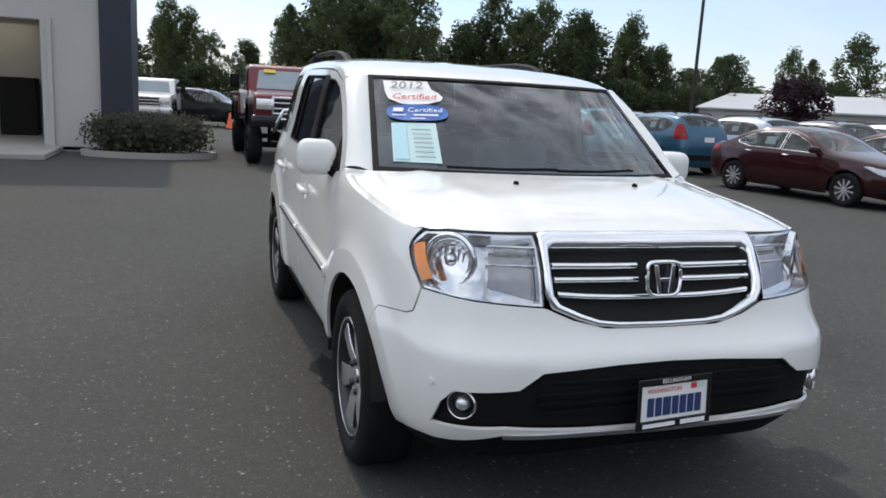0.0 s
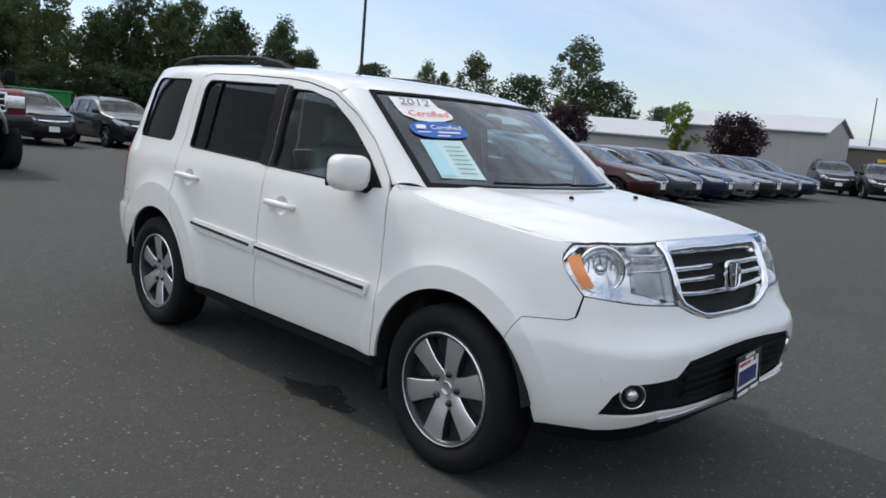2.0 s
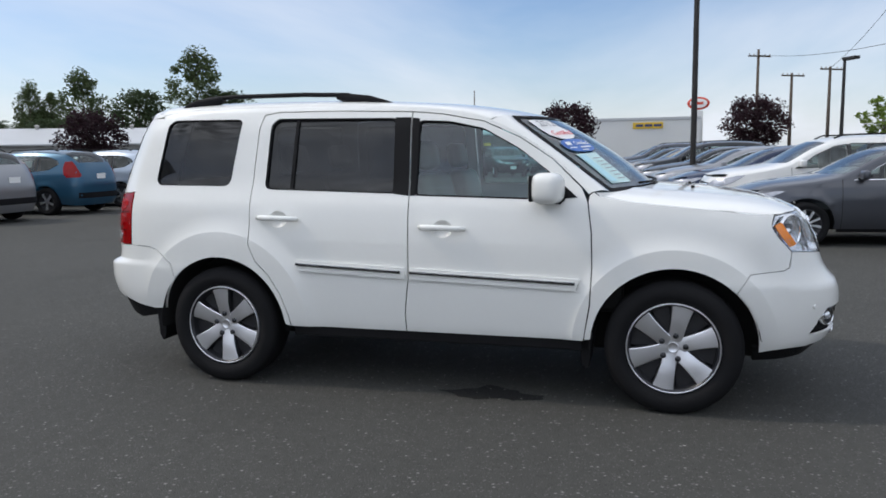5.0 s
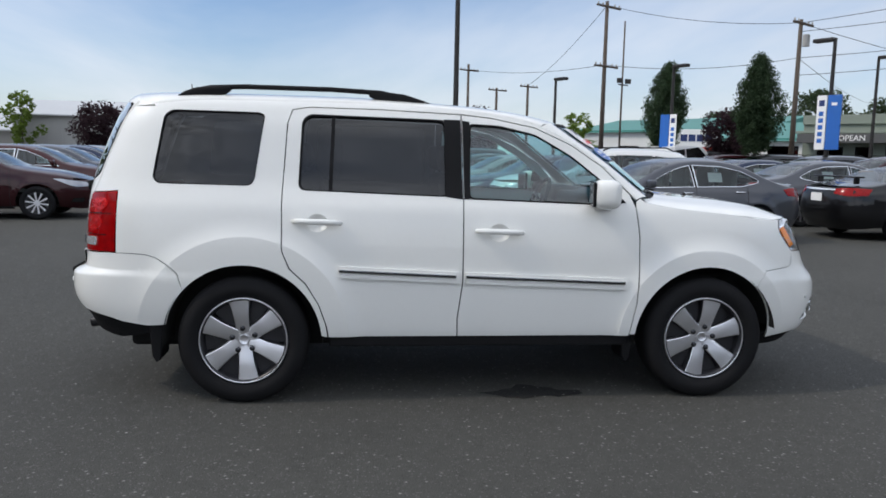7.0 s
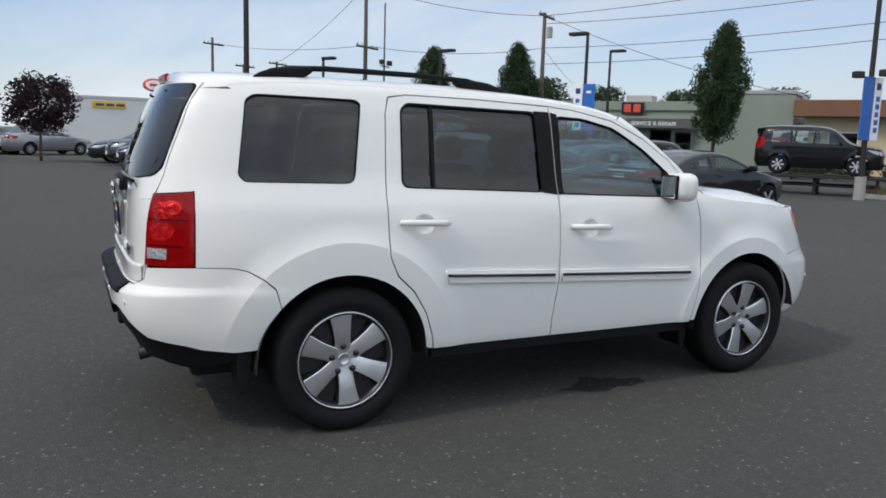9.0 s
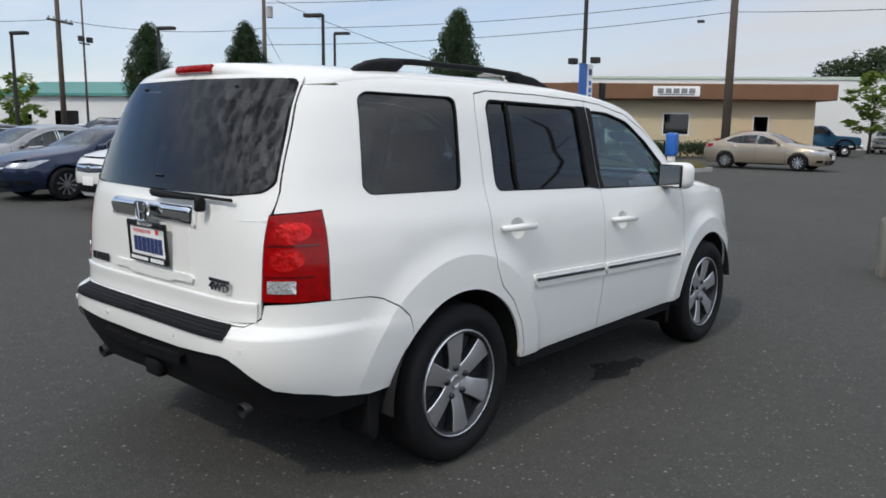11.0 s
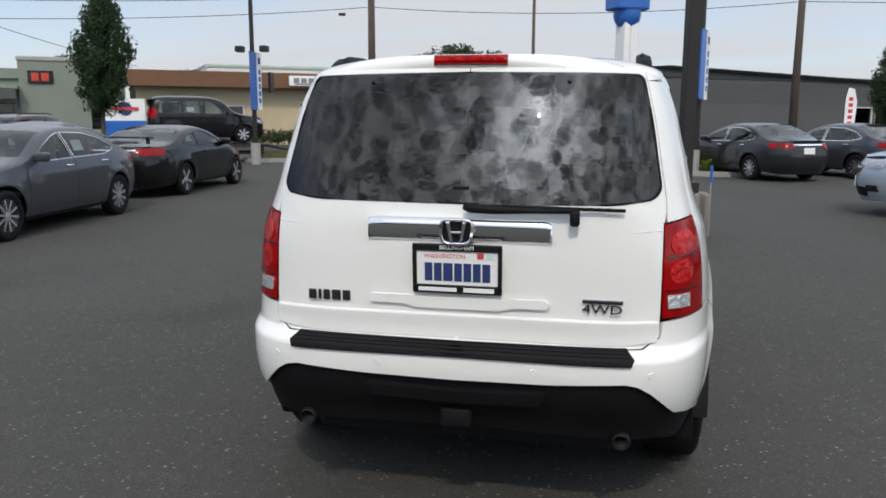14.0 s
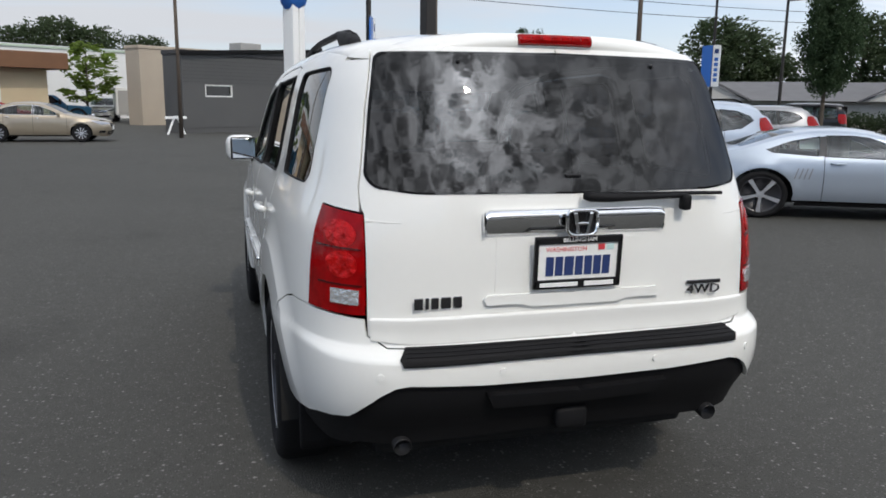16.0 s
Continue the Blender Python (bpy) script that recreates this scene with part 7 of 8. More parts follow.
part("roof", box((15.6, 4.9, .2), (-7.8, 2.4, 7.1)), M_ROOFWHITE, gar)
for y in (1.4, 2.2, 3.2):
    part("light_tube", box((1.5, .09, .06), (-3.4, y, 3.2), .02), M_TUBE, gar, "lit fluorescent tube")
part("apron", box((14, 2.6, .12), (-8.5, -1.35, .06), .02), M_CONCRETE, gar, "pale concrete apron with a kerb edge")
bay_tyre = thing("tyre_stack", "dark tyres stacked inside the garage bay", "tyres", pose(-7.35, 16.6, .12))
for i in range(4):
    part("tyre", turned([(.0, .22), (.0, .34), (.06, .38), (.18, .38), (.24, .34), (.24, .22)], 20, "Z", m=pose(0, 0, .245 * i)), M_RUBBER, bay_tyre, "", True)

# long white sheds to the east
sh = thing("warehouse", "long low white-roofed warehouse with grey walls", "building", pose(32.5, 41.5, 0, 0, 0, -58.4))
LW, DW = 33.0, 12.0
part("front_wall", box((LW, .2, 2.25), (LW / 2, .1, 1.125)), M_GREYMETAL, sh)
part("end_wall", prism([(0, 0), (DW, 0), (DW, 2.25), (DW / 2, 3.3), (0, 2.25)], .2, pose(LW, 0, 0, 0, 0, 90)), M_GREYMETAL, sh)
part("end_wall", prism([(0, 0), (DW, 0), (DW, 2.25), (DW / 2, 3.3), (0, 2.25)], .2, pose(0, 0, 0, 0, 0, 90)), M_GREYMETAL, sh)
for sgn in (0, 1):
    part("roof", prism([(-.3, 2.17), (DW / 2, 3.36), (DW / 2, 3.46), (-.3, 2.27)] if not sgn else [(DW + .3, 2.17), (DW / 2, 3.36), (DW / 2, 3.46), (DW + .3, 2.27)], LW + .5, pose(LW / 2, 0, 0, 0, 0, 90)), M_ROOFWHITE, sh)
for i in range(5):
    part("roof_vent", turned([(0, .12), (.35, .12), (.4, .2), (.5, .05)], 10, "Z", m=pose(4 + 6.2 * i, DW / 2 - .5, 3.2)), M_GREYMETAL, sh)
gs = thing("gable_shed", "grey metal shed with a pale pitched roof", "building", pose(40.6, 20.1, 0, 0, 0, -84))
part("front_wall", box((8.6, .2, 3.1), (4.3, .1, 1.55)), M_GREYMETAL, gs)
part("back_wall", box((8.6, .2, 3.1), (4.3, 5.9, 1.55)), M_GREYMETAL, gs)
for x in (.1, 8.5):
    part("end_wall", prism([(.2, 0), (5.8, 0), (5.8, 3.1), (3, 4.0), (.2, 3.1)], .2, pose(x, 0, 0, 0, 0, 90)), M_GREYMETAL, gs)
for y0, y1 in ((-.25, 3), (6.25, 3)):
    part("roof", prism([(y0, 3.04), (y1, 4.0), (y1, 4.08), (y0, 3.12)], 9.0, pose(4.3, 0, 0, 0, 0, 90)), M_ROOFWHITE, gs)
for i in range(12):
    part("siding_rib", box((.04, .02, 3.0), (.4 + .7 * i, -.008, 1.52)), M_GREYMETAL, gs)
sd = building("shed", "low brown shed with a pale roof", pose(54.0, 15.5, 0, 0, 0, -76), 9, 9, 2.6, material("dark_taupe_siding", (.12, .105, .09), .7, 0, .12, .6), ((3, 4, .9, 1.9),), M_ROOFWHITE)
part("sign", box((.55, .05, .22), (3.4, -.05, 1.9)), M_YELLOW, sd)
part("roof_slope", prism([(-.25, 2.62), (9.2, 3.5), (9.2, 3.6), (-.25, 2.74)], 9.6, pose(4.5, 0, 0, 0, 0, 90)), M_ROOFWHITE, sd)
wb_ = building("white_building", "flat white metal building with a yellow sign", pose(49.6, 4.1, 0, 0, 0, -90), 7.7, 10, 3.3, M_WHITEMETAL, (), M_ROOFWHITE)
part("sign", box((2.0, .06, .42), (4.3, -.05, 2.95), .01), M_YELLOW, wb_, "yellow sign board")
for i in range(3):
    part("sign_bar", box((.5, .01, .16), (3.75 + .6 * i, -.09, 2.95)), M_NAVY, wb_)
for i in range(4):
    part("siding_rib", box((.02, .008, 2.9), (.8 + 2.0 * i, -.006, 1.47)), M_WHITEMETAL, wb_)
for i in range(11):
    part("siding_rib", box((.04, .02, 2.2), (1.5 + 3 * i, -.012, 1.1)), M_GREYMETAL, sh)

# across the street
sk_ = building("service_shop", "sage green repair shop with a flat roof", at_street(40, 15.6), 9.2, 12, 3.7, M_SAGE, ((.8, 2.2, .9, 2.2), (2.8, 3.7, 0, 2.2), (4.3, 6.1, .9, 2.2), (6.6, 7.8, 0, 2.3), (8.0, 8.9, .9, 2.2)), M_GREYMETAL)
part("canopy", box((9.2, 1.0, .14), (4.6, -.5, 2.95), .02), M_SAGE, sk_, "sage green canopy over the windows")
part("sign_band", box((9.0, .3, .48), (4.6, -.86, 2.62), .02), M_GREYWALL, sk_, "dark band with white letters")
part("parapet", box((9.4, .3, .5), (4.7, .0, 3.65), .02), M_SAGE, sk_)
lettering("EUROPEAN", .42, M_PAPER, sk_, pose(2.6, -1.02, 2.62), depth=.01)
lettering("SERVICE & REPAIR", .32, M_PAPER, sk_, pose(7.0, -1.02, 2.62), depth=.01)
part("roof_unit", box((1.6, 1.2, .6), (5.2, 3, 4.1), .04), M_GREYMETAL, sk_)
skb = building("service_shop", "taller sage green wing with an orange-red sign", at_street(39.8, 6.4), 4.9, 12, 4.3, M_SAGE, ((3.2, 4.2, .9, 2.0),), M_GREYMETAL)
part("sign", box((1.15, .08, .62), (1.0, -.05, 3.5), .01), M_GLOSS_BLACK, skb, "black sign with orange-red marks")
for x in (.75, 1.2):
    part("sign_mark", box((.34, .02, .4), (x, -.1, 3.5), .02), M_SIGNRED, skb)
part("sign", box((1.3, .08, .7), (-3.6, -.05, 3.5), .01), M_GLOSS_BLACK, skb, "black sign with orange-red marks")
for x in (-3.9, -3.35):
    part("sign_mark", box((.4, .02, .45), (x, -.1, 3.5), .02), M_SIGNRED, skb)
shop = building("shop", "cream shop with a brown fascia and a white sign", at_street(40, 1.0), 16.9, 11, 3.2, M_BEIGE, ((1.2, 2.6, 1.0, 2.4), (4.6, 5.6, 0, 2.2), (8.7, 10.2, 1.15, 2.4), (13.6, 14.5, 0, 2.3)), M_BROWNROOF, frame_mat=M_WHITEMETAL)
part("fascia", box((18.2, .25, .85), (8.6, -.75, 3.55), .03), M_BROWNROOF, shop, "brown boxed fascia")
part("fascia_side", box((.25, 12.0, .85), (17.6, 5.2, 3.55), .03), M_BROWNROOF, shop)
part("soffit", box((18.0, .8, .08), (8.6, -.4, 3.16)), M_CABIN, shop)
sg = part("sign", box((2.5, .12, .55), (9.2, -.94, 3.55), .02), M_PAPER, shop, "white sign board with dark bars")
for i in range(5):
    part("sign_bar", box((.32, .02, .26), (8.35 + .42 * i, -1.01, 3.57)), M_GREYINK, sg)
part("sign_bar", box((1.9, .02, .06), (9.2, -1.01, 3.38)), M_GREYINK, sg)
ban = part("banner_board", box((1.9, .08, 1.9), (-.6, -1.6, 1.5), .01), M_PAPER, shop, "white and blue banner board")
part("banner_foot", box((1.9, .02, .8), (-.6, -1.65, .95)), M_BLUE, ban)
part("banner_disc", turned([(-.02, 0), (-.02, .34), (.0, .34)], 24, "Y", m=pose(-.6, -1.66, 1.95)), M_NAVY, ban)
part("banner_bar", box((1.3, .03, .16), (-.6, -1.67, 1.95)), M_REDINK, ban)
wf = building("hall", "white hall with a pale green roof edge behind the shops", at_street(60, -5), 27.5, 20, 5.5, M_WHITEMETAL, (), M_ROOFWHITE)
part("green_edge", box((27.7, .1, .16), (13.75, -.05, 5.55)), material("pale_green_trim", (.42, .50, .40), .6), wf)
bei = building("block_building", "tan concrete building with a flat roof", at_street(42, -22.5), 50, 1.6, 4.7, M_TAN, (), M_TAN)
for i in range(7):
    part("pilaster", box((.5, .2, 4.7), (4 + 6.5 * i, -.1, 2.35), .02), M_TAN, bei)
gry = building("grey_building", "dark grey sided building with a small white-framed window", at_street(30, -17.7), 26, 1.6, 3.75, M_GREYWALL, ((1.25, 2.85, 1.75, 2.35), (22.6, 24.2, .3, 2.3), (24.4, 25.4, 0, 2.3)), M_CABIN, frame_mat=M_WHITEMETAL)
part("roof_edge", prism([(-.2, 3.72), (8, 4.23), (26.2, 3.72), (26.2, 3.88), (8, 4.39), (-.2, 3.88)], .24, pose(0, -.1, 0)), M_SEAL, gry, "black roof edge")
for i in (0, *range(13, 20)):
    part("siding_board", box((25.9, .016, .012), (12.98, -.008, .25 + .17 * i)), M_CABIN, gry)
part("gable_wall", prism([(0, 3.74), (26, 3.74), (8, 4.25)], .2, pose(0, .1, 0)), M_GREYWALL, gry)
part("roof_unit", box((1.3, 1.0, .55), (4.4, .9, 4.25), .04), M_GREYMETAL, gry)
for m, w, d, h in ((pose(47, -22, 0, 0, 0, -145), 14, 10, 2.6), (pose(63, -18, 0, 0, 0, -150), 18, 14, 3.4)):
    tb = building("teal_building", "low building with a teal metal roof", m, w, d, h, M_WHITEMETAL, ((2, 4, .8, 2), (6, 8, 0, 2.3)), M_TEALROOF)
    part("roof_slope", prism([(-.4, h), (d / 2, h + 1.4), (d + .4, h)], w + .8, pose(w / 2, 0, 0, 0, 0, 90)), M_TEALROOF, tb)
for x, y, r, w in ((-29.5, -36.5, -35, 9), (-38, -31, -42, 12)):
    ho = thing("house", "low grey house with a shingled gable roof", "house", pose(x, y, 0, 0, 0, r))
    part("wall", box((w, 7, 2.0), (0, 0, 1.0)), M_STUCCO, ho)
    part("roof", prism([(-4.1, 1.95), (0, 3.1), (4.1, 1.95)], w + .8, pose(0, 0, 0, 0, 0, 90)), M_SHINGLE, ho)
    part("gable", prism([(-1.8, 1.95), (0, 2.85), (1.8, 1.95)], .6, pose(1.2, 3.9, 0)), M_STUCCO, ho)
    for sx in (-1, 1):
        part("gable_roof", prism([(sx * 2.1, 1.85), (0, 2.95), (0, 3.05), (sx * 2.1, 1.97)], 1.4, pose(1.2, 3.7, 0)), M_SHINGLE, ho)
    part("window", box((1.2, .05, .8), (-2.6, 3.52, 1.2)), M_PANE, ho)

# hedges, islands and the display ramp
for i, (n, s0, s1) in enumerate(((36.5, -3, -12.0), (36.5, 1.0, -2.2))):
    pts = [(x, y) for x in np.arange(0, s0 - s1, .3) for y in (-.2, 0, .2)]
    shrub("hedge", "clipped green hedge along the shop", pts, .85, int(90 * (s0 - s1)), .07, M_LEAF_DARK, at_street(n, s0))
hp = [(x, y) for x in np.arange(0, 11, .3) for y in (-.3, 0, .3)]
shrub("hedge", "tall dark green hedge before the grey houses", hp, 1.35, 900, .09, M_LEAF_DARK, pose(-33, -27.5, 0, 0, 0, -40))
kerbed("kerb_island", oval(10.0, -22.2, 2.6, 1.35, 47), "kerbed grass island by the driveway", .14, M_EARTH)
pts = [(x, y) for x in np.linspace(7.4, 12.6, 26) for y in np.linspace(-24.6, -19.8, 24) if ((((x - 10) * .68 + (y + 22.2) * .73)) / 2.3) ** 2 + (((x - 10) * -.73 + (y + 22.2) * .68) / 1.1) ** 2 < 1]
bmg = bmesh.new()
rg = random.Random(3)
for _ in range(5200):
    x, y = pts[rg.randrange(len(pts))]
    x, y, hh = x + rg.uniform(-.12, .12), y + rg.uniform(-.12, .12), rg.uniform(.12, .32)
    dx, dy = rg.uniform(-.1, .1), rg.uniform(-.1, .1)
    bmg.faces.new([bmg.verts.new(p) for p in ((x - .01, y, .1), (x + .01, y + .01, .1), (x + dx, y + dy, .1 + hh))])
tagged(part("grass", bmg, M_GRASS), "tall dry yellow-green grass on the island", "grass", kind="stuff")
for x, y, r, h in ((-3.2, -29.1, .85, 1.5), (-1.7, -28.6, .4, .9), (-11.2, -30.6, .9, 1.1)):
    bp_ = [(r * q * math.cos(a), r * q * math.sin(a)) for q in (.2, .6, 1) for a in np.linspace(0, 5.6, 8)]
    shrub("shrub", "round dark green shrub by the grey building", bp_, h, 260, .06, M_LEAF_DARK, pose(x, y, 0))
kerbed("kerb_island", oval(-1.9, -18.9, 3.2, 1.1, 145), "kerbed flower bed round the sign column", .14, M_EARTH)
fb = [(x, -18.9 + (x + 1.9) * -.68 + dy) for x in np.linspace(-3.6, -.2, 16) for dy in (-.4, 0, .4)]
shrub("flower_bed", "low green plants with yellow flowers in a kerbed bed", fb, .45, 380, .04, M_LEAF_LIGHT)
ramp = thing("display_ramp", "dark steel ramp that lifts a car at the lot's edge", "ramp", pose(13.4, -19.8, 0, 0, 0, -56))
for x in (-.75, .75):
    part("track", box((.5, 5.2, .08), (x, .3, .60), .01), M_STEEL, ramp)
    part("ramp_rail", tube([(x, 2.9, .60), (x, 5.4, .1)], .05, 8), M_STEEL, ramp)
    part("ramp_rail", tube([(x, -2.3, .60), (x, -4.6, .1)], .05, 8), M_STEEL, ramp)
    for y in (-2.2, -.4, 1.2, 2.7):
        part("post", box((.1, .1, .58), (x, y, .29), .01), M_STEEL, ramp)
    part("lower_rail", tube([(x, -2.3, .32), (x, 2.8, .32)], .035, 8), M_STEEL, ramp)
for y in (-2.2, .3, 2.7):
    part("cross_bar", box((1.6, .08, .08), (0, y, .52), .01), M_STEEL, ramp)
mb = thing("mailbox_stand", "blue box on a white post by the kerb", "post", pose(9.3, -23.0, .1))
part("post", box((.22, .22, .45), (0, 0, .22), .02), M_PAPER, mb)
part("box", box((.40, .40, .85), (0, 0, .86), .1, None, None, 4), M_BLUE, mb, "", True)
part("side_bar", tube([(.3, 0, 0), (.3, 0, 1.0), (.3, .9, 1.0), (.3, .9, 0)], .03, 6), M_STEEL, mb)
co_ = thing("traffic_cone", "orange traffic cone on the far asphalt", "cone", pose(.2, 29.3, 0))
part("cone", turned([(.02, .19), (.05, .15), (.68, .03), (.7, 0)], 16, "Z"), material("orange_plastic", (.75, .12, .03), .5), co_, "", True)
part("cone_foot", box((.4, .4, .04), (0, 0, .02), .005), M_BLACK, co_)
dp = thing("container", "green steel container by the trees", "container", pose(6.5, 35, 0, 0, 0, 0))
part("body", box((7, 2.4, 1.5), (0, 0, .95), .03), PAINTS["green"], dp)
part("rim", box((7.1, 2.5, .1), (0, 0, 1.72), .02), PAINTS["green"], dp)
for i in range(12):
    part("rib", box((.08, .06, 1.4), (-3.3 + .6 * i, -1.22, .95)), PAINTS["green"], dp)

# ---- poles, signs and wires ----
pd = thing("lamp_post", "dark bronze square post on a round concrete footing", "lamp post", pose(-1.58, -5.42, 0, 0, 0, 20))
ft = turned([(0, .33), (.58, .33), (.62, .30), (.62, 0)], 28, "Z")
for v in ft.verts:
    v.co += Vector((noise.noise(v.co * 6), noise.noise(v.co * 6 + Vector((9, 0, 0))), 0)) * .006
M_FOOTING = material("stained_concrete", (.17, .16, .14), .9, 0, .3, 3, bump=.5, bump_scale=40, grain=.15)
fn_, fl_ = M_FOOTING.node_tree.nodes, M_FOOTING.node_tree.links
tc, mp, nz, mr, mx = (fn_.new("ShaderNode" + k) for k in ("TexCoord", "Mapping", "TexNoise", "MapRange", "Mix"))
mp.inputs["Scale"].default_value = (9, 9, 1.2)
nz.inputs["Scale"].default_value, nz.inputs["Detail"].default_value = 1.0, 6
mr.inputs["From Min"].default_value, mr.inputs["From Max"].default_value, mr.inputs["To Max"].default_value = .45, .68, .75
mx.data_type = "RGBA"
fl_.new(tc.outputs["Object"], mp.inputs["Vector"])
fl_.new(mp.outputs[0], nz.inputs["Vector"])
fl_.new(nz.outputs["Fac"], mr.inputs["Value"])
fl_.new(mr.outputs[0], mx.inputs["Factor"])
fl_.new(fn_["Principled BSDF"].inputs["Base Color"].links[0].from_socket, mx.inputs[6])
mx.inputs[7].default_value = (.055, .042, .030, 1)
fl_.new(mx.outputs[2], fn_["Principled BSDF"].inputs["Base Color"])
part("footing", ft, M_FOOTING, pd, "weathered round concrete footing", True)
part("base_cover", box((.30, .30, .14), (0, 0, .69), .02), M_STEEL, pd)
part("shaft", box((.16, .16, 8.6), (0, 0, 4.95), .015), M_STEEL, pd)
part("lamp_head", box((.5, .9, .25), (0, .7, 9.3), .04), M_STEEL, pd)
rod = thing("marker_rod", "thin blue marker rod standing by the footing", "rod", pose(-1.96, -5.72, 0))
part("rod", tube([(0, 0, 0), (.0, 0, .72)], .010, 8), M_GREYMETAL, rod)
part("rod_top", tube([(0, 0, .72), (.0, 0, .95)], .018, 8), M_BLUE, rod, "blue top")


def lot_lamp(x, y, h, label, banner=0.0, turn=0.0, arm=True, foot=.3):
    """A lot light on a slim post, with a banner when asked."""
    p = thing("lamp_post", label, "lamp post", pose(x, y, 0, 0, 0, turn))
    part("footing", turned([(0, foot), (.7, foot), (.72, 0)], 18, "Z"), M_CONCRETE, p)
    part("shaft", tube([(0, 0, .7), (0, 0, h)], [.085, .06], 8), M_STEEL, p)
    if arm:
        part("lamp_head", box((.75, .3, .13), (-.38, 0, h), .03), M_STEEL, p)
    if banner:
        yb = -.11 if abs(turn - 205) < 1 else .11
        b = part("banner", box((.50, .04, 1.85), (.24, yb, banner), .01), M_BLUE, p, "plain blue dealer banner")
        part("banner_mark", box((.20, .012, .10), (.24, yb - .022, banner + .62)), M_PAPER, b)
        w = part("banner", box((.36, .04, 1.85), (-.22, yb, banner), .01), M_PAPER, p, "white dealer banner with blue bars")
        for i in range(5):
            for yy in (-.022, .022):
                part("banner_bar", box((.17, .012, .15), (-.22, yb + yy, banner + .30 - .23 * i)), M_BLUE, w)
        part("banner_mark", box((.20, .05, .20), (-.22, yb, banner + .66)), M_NAVY, w)
        for z in (banner - .9, banner + .9):
            part("banner_arm", tube([(-.42, yb, z), (.5, yb, z)], .02, 6), M_STEEL, p)
    return p


lot_lamp(20.5, 26.0, 10.5, "tall dark lot light by the crossovers", arm=True)
lot_lamp(17.7, -2.1, 10.5, "tall dark lot light at the aisle's end", foot=.16)
lot_lamp(19.8, -15.3, 5.55, "lot light with a blue and white banner", 2.75, 205)
lot_lamp(26.9, -12.6, 5.3, "lot light with a blue and white banner", 2.35, 25)
bp = lot_lamp(10.75, -19.0, 9.5, "lot light with a blue banner and flood lamps", 2.72, 92, False, foot=.16)
for sx in (-1, 1):
    part("flood_lamp", box((.3, .25, .2), (0, sx * .42, 3.75), .03), M_STEEL, bp)
tb2 = part("board", box((.35, .08, .7), (-.8, .3, 2.7), .01), M_GLOSS_BLACK, bp, "black notice board")
lot_lamp(-3.1, -17.4, 9.5, "slim dark lot light near the street", 3.0, 70, False, foot=.12)
lot_lamp(-20.9, -26.6, 6.4, "lot light with a blue and white banner", 3.4, -60)
lot_lamp(-23, -24.5, 6.2, "lot light across the lot", 0, -60)
lot_lamp(26.3, -21.5, 5.9, "slim grey street lamp post", 0, 30)
lot_lamp(31.0, -8.5, 5.0, "lot light by the street", 0, 25)

py = thing("sign_pylon", "tall white dealer pylon with a blue head", "sign", pose(-1.12, -18.4, 0, 0, 0, 30))
part("column", box((.20, .52, 4.9), (-.11, 0, 2.45), .04), M_PAPER, py, "white clad column")
part("column", box((.20, .52, 4.9), (.11, 0, 2.45), .04), M_PAPER, py, "white clad column")
part("column_core", box((.2, .42, 4.9), (0, 0, 2.45)), M_GREYMETAL, py)
part("head_base", turned([(4.15, .24), (4.3, .35), (4.45, .39), (4.6, .39)], 24, "Z"), M_BLUE, py, "", True)
part("head", box((1.05, .75, 2.2), (0, 0, 5.7), .06), M_BLUE, py, "blue sign head")


def utility_pole(x, y, h, arms, label, turn=STREET, r=.14):
    p = thing("utility_pole", label, "pole", pose(x, y, 0, 0, 0, turn))
    part("shaft", tube([(0, 0, 0), (0, 0, h)], [r, r * .65], 10), M_WOODPOLE, p, "", True)
    for z in arms:
        part("cross_arm", box((.1, 2.0, .1), (.12, 0, z), .01), M_WOODPOLE, p)
        for yy in (-.9, -.5, .5, .9):
            part("insulator", turned([(0, .03), (.06, .05), (.12, .03), (.13, 0)], 8, "Z", m=pose(.12, yy, z + .05)), M_GREYMETAL, p)
    return p


utility_pole(9.7, -29.1, 10.5, (9.6,), "dark wooden utility pole by the street", r=.2)
tp = utility_pole(29.5, -19.7, 7.95, (7.75,), "wooden utility pole with a cross arm and a transformer")
part("transformer", turned([(0, .16), (.5, .16), (.55, .1)], 12, "Z", m=pose(.3, 0, 6.7)), M_GREYMETAL, tp)
utility_pole(35.6, -12.3, 9.6, (6.2, 9.3), "tall utility pole with cross arms")
utility_pole(-7.9, -27.7, 9.8, (8.8,), "dark utility pole before the tan building", r=.17)
utility_pole(2.55, -30.0, 8.5, (), "slim grey street pole", r=.09)
utility_pole(-13, -19.7, 9.5, (), "slim grey pole in the lot", r=.1)
fm = utility_pole(34.35, -12.9, 8.4, (), "thin mast with two flood lamps beyond the lot", r=.06)
for yy in (-.35, .35):
    part("flood_lamp", box((.2, .3, .25), (.1, yy, 5.35), .03), M_STEEL, fm)
part("lamp_arm", box((.06, .8, .06), (.05, 0, 5.15)), M_STEEL, fm)
utility_pole(56, -7.75, 8.4, (7.9,), "distant wooden utility pole with wires")
utility_pole(55.2, -12.4, 6.9, (6.7,), "distant wooden utility pole with wires")
utility_pole(55.7, -10, 6.6, (6.4,), "distant wooden utility pole with wires")
utility_pole(56, 13.5, 6.2, (), "thin chimney mast behind the warehouse", r=.06)


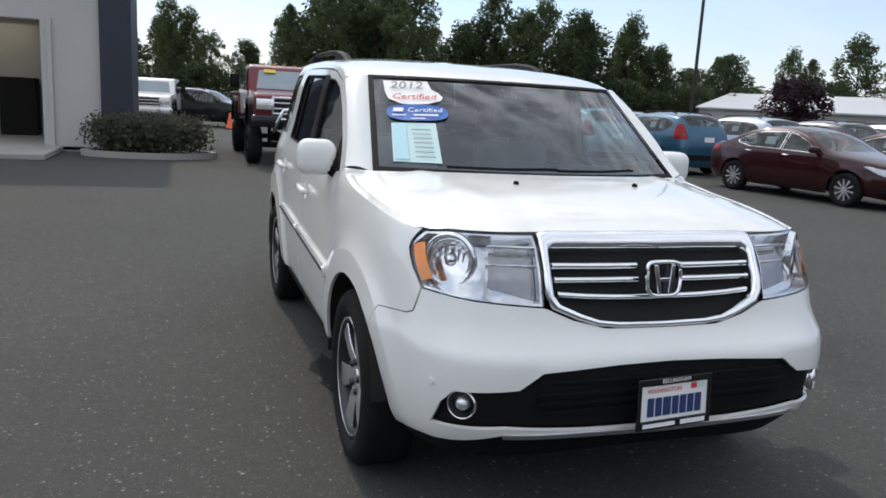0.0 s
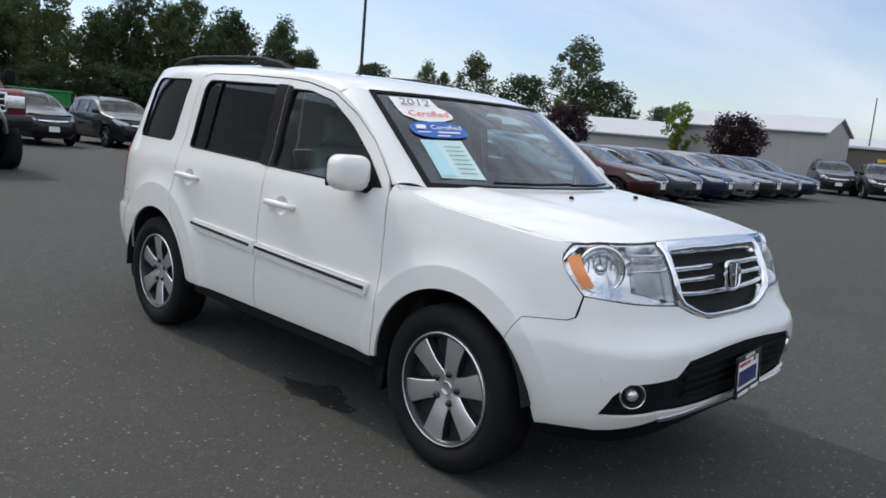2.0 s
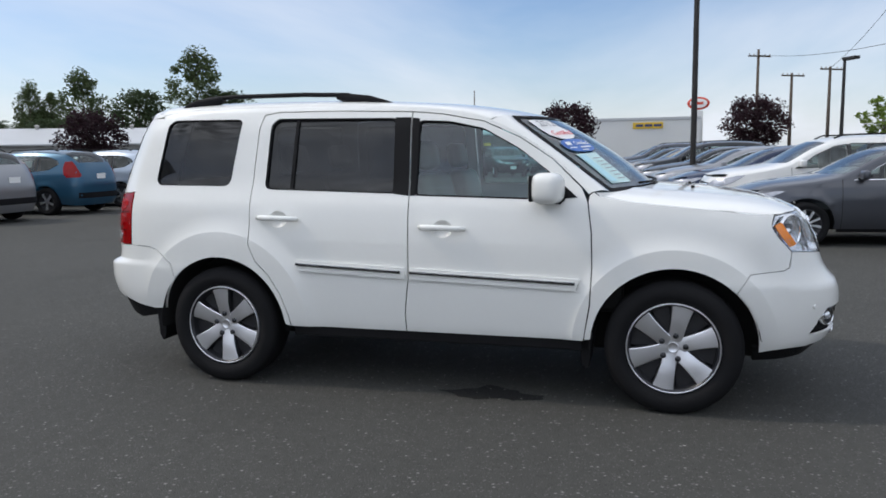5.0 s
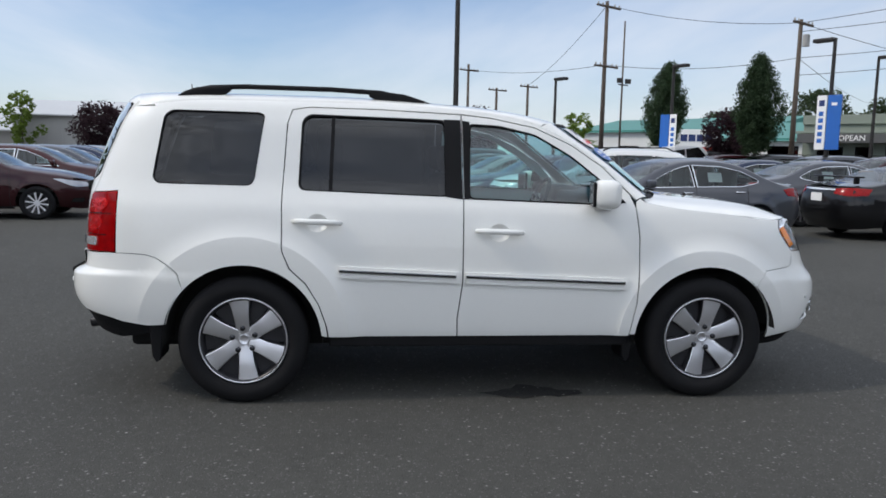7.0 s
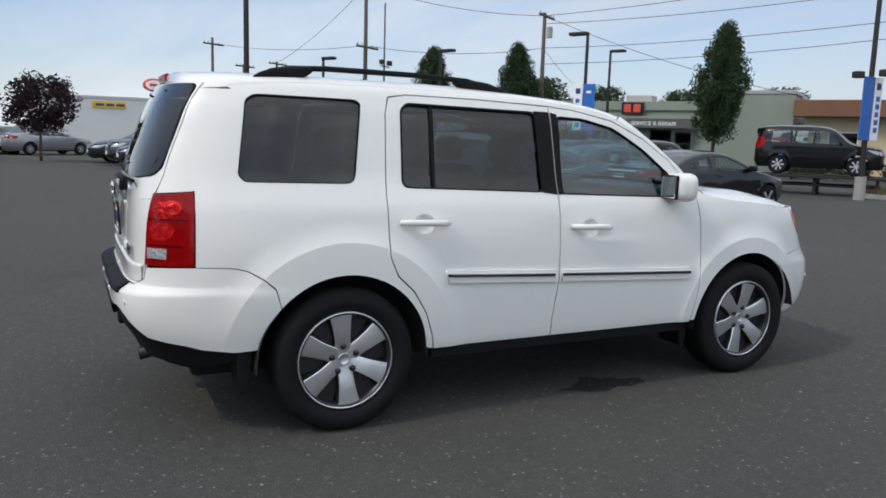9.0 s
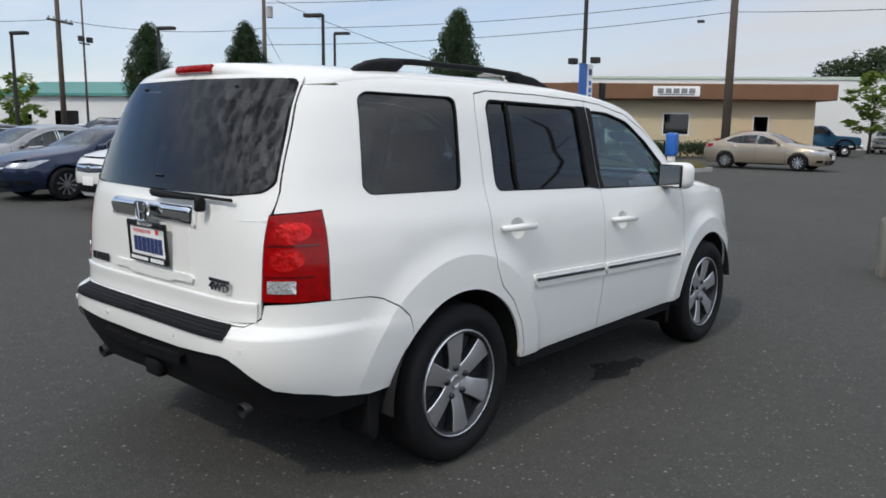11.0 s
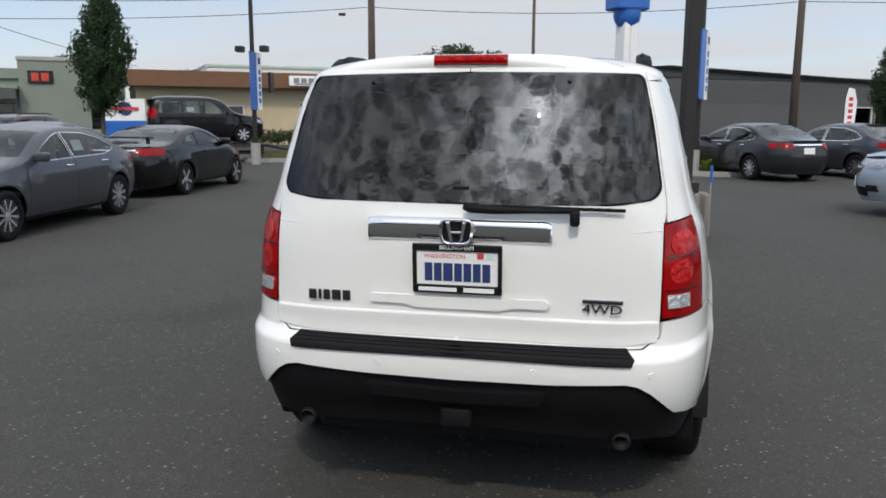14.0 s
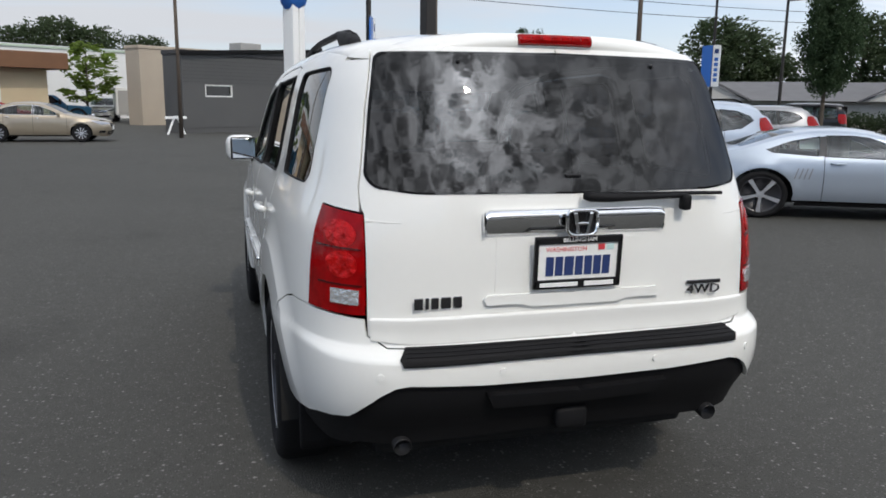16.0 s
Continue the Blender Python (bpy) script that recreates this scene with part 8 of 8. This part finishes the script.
def wire(a, b, sag, label, r=.014):
    a, b = Vector(a), Vector(b)
    pts = [a.lerp(b, t) - Vector((0, 0, 4 * sag * t * (1 - t))) for t in np.linspace(0, 1, 17)]
    tagged(part("overhead_wire", tube(pts, r, 5), M_STEEL), label, "wire", "overhead wires")


WL = "thin dark overhead wire between poles"
for (x0, y0, z0), (x1, y1, z1) in (((29.5, -19.7, 7.8), (9.7, -29.1, 9.3)), ((29.5, -19.7, 7.4), (9.7, -29.1, 8.2)), ((29.5, -19.7, 6.2), (9.7, -29.1, 7.0)), ((29.5, -19.7, 5.4), (9.7, -29.1, 6.4)),
                                   ((9.7, -29.1, 9.3), (-7.9, -27.7, 8.9)), ((9.7, -29.1, 7.0), (-7.9, -27.7, 6.6)), ((9.7, -29.1, 6.4), (-7.9, -27.7, 6.0)), ((-7.9, -27.7, 8.8), (-40, -30, 9)), ((-7.9, -27.7, 6.6), (-40, -28, 6.5)), ((-7.9, -27.7, 6.0), (-40, -26, 5.8)),
                                   ((35.6, -12.3, 9.4), (29.5, -19.7, 7.8)), ((35.6, -12.3, 6.3), (29.5, -19.7, 6.2)), ((35.6, -12.3, 9.4), (55.2, -12.4, 6.8)), ((35.6, -12.3, 6.3), (56, -7.75, 8.0)), ((29.5, -19.7, 7.8), (22, -30, 4.0)), ((29.5, -19.7, 6.2), (60, -45, 6.5))):
    wire((x0, y0, z0), (x1, y1, z1), .35, WL)
spl = part("wire_splice", box((.3, .12, .12), (0, 0, 0), .02), M_STEEL, m=pose(10.9, -28.6, 6.05, 0, 0, 25))
tagged(spl, "small dark splice box on an overhead wire", "splice box")
ki = thing("oval_sign", "red and white oval dealer sign on a white pylon", "sign", pose(57.5, -3.75, 0, 0, 0, -90))
part("post", box((.7, .3, 4.2), (0, 0, 2.1), .02), M_WHITEMETAL, ki)
part("oval", turned([(-.15, 0), (-.15, .62), (0, .66), (.15, .62), (.15, 0)], 28, "Y", m=Matrix.Translation((0, 0, 4.75)) @ Matrix.Diagonal((1.25, 1, .75, 1))), M_SIGNRED, ki, "", True)
part("oval_face", turned([(-.17, 0), (-.17, .5), (-.16, .5)], 28, "Y", m=Matrix.Translation((0, 0, 4.75)) @ Matrix.Diagonal((1.25, 1, .7, 1))), M_PAPER, ki)
part("sign_bar", box((.7, .02, .2), (0, -.19, 4.75)), M_SIGNRED, ki)
fl = thing("feather_flag", "white feather flag with dark bars on a thin pole", "flag", pose(-12.4, -37.1, 0, 0, 0, STREET))
part("pole", tube([(0, 0, 0), (0, 0, 2.6), (.15, 0, 3.1)], .02, 6), M_STEEL, fl)
part("cloth", prism([(.03, .9), (.75, 1.1), (.85, 2.4), (.6, 3.05), (.16, 3.1), (.03, 2.6)], .012), M_PAPER, fl)
for i in range(5):
    part("cloth_bar", box((.3, .02, .18), (.4, 0, 1.35 + .3 * i)), M_REDINK, fl)
rs = thing("shop_sign", "red and white roadside sign on a post", "sign", pose(38.5, -19.0, 0, 0, 0, -120))
part("board", box((2.4, .12, 1.0), (0, 0, 2.6), .02), M_PAPER, rs)
part("lower_board", box((2.4, .12, .45), (0, 0, 1.85), .02), M_SIGNRED, rs)
for i in range(4):
    part("sign_bar", box((.38, .02, .4), (-.7 + .46 * i, -.07, 2.6)), M_NAVY, rs)
part("post", box((.2, .2, 1.7), (0, 0, .85)), M_STEEL, rs)

tr_ = thing("box_trailer", "grey box trailer at the end of the driveway", "trailer", pose(7.0, -55.5, 0, 0, 0, 10))
part("body", box((2.0, 3.2, 1.9), (0, 0, 1.45), .06), M_WHITEMETAL, tr_)
part("door", box((1.7, .04, 1.6), (0, 1.62, 1.4), .02), M_GREYMETAL, tr_)
for sx in (-.95, .95):
    part("wheel", turned([(-.1, 0), (-.1, .2), (-.08, .33), (.08, .33), (.1, .2), (.1, 0)], 20, m=pose(sx, 0, .33)), M_RUBBER, tr_, "", True)
part("drawbar", tube([(0, -1.6, .5), (0, -2.6, .45)], .05, 8), M_STEEL, tr_)
fr_ = thing("barrier_stand", "white wooden trestle stand by the grey building", "trestle", pose(2.9, -33.4, 0, 0, 0, STREET))
for sx in (-1, 1):
    part("leg", tube([(sx * .45, 0, 0), (sx * .05, 0, .85)], .05, 6), M_PAPER, fr_)
part("cross_bar", box((1.1, .06, .12), (0, 0, .78), .01), M_PAPER, fr_)
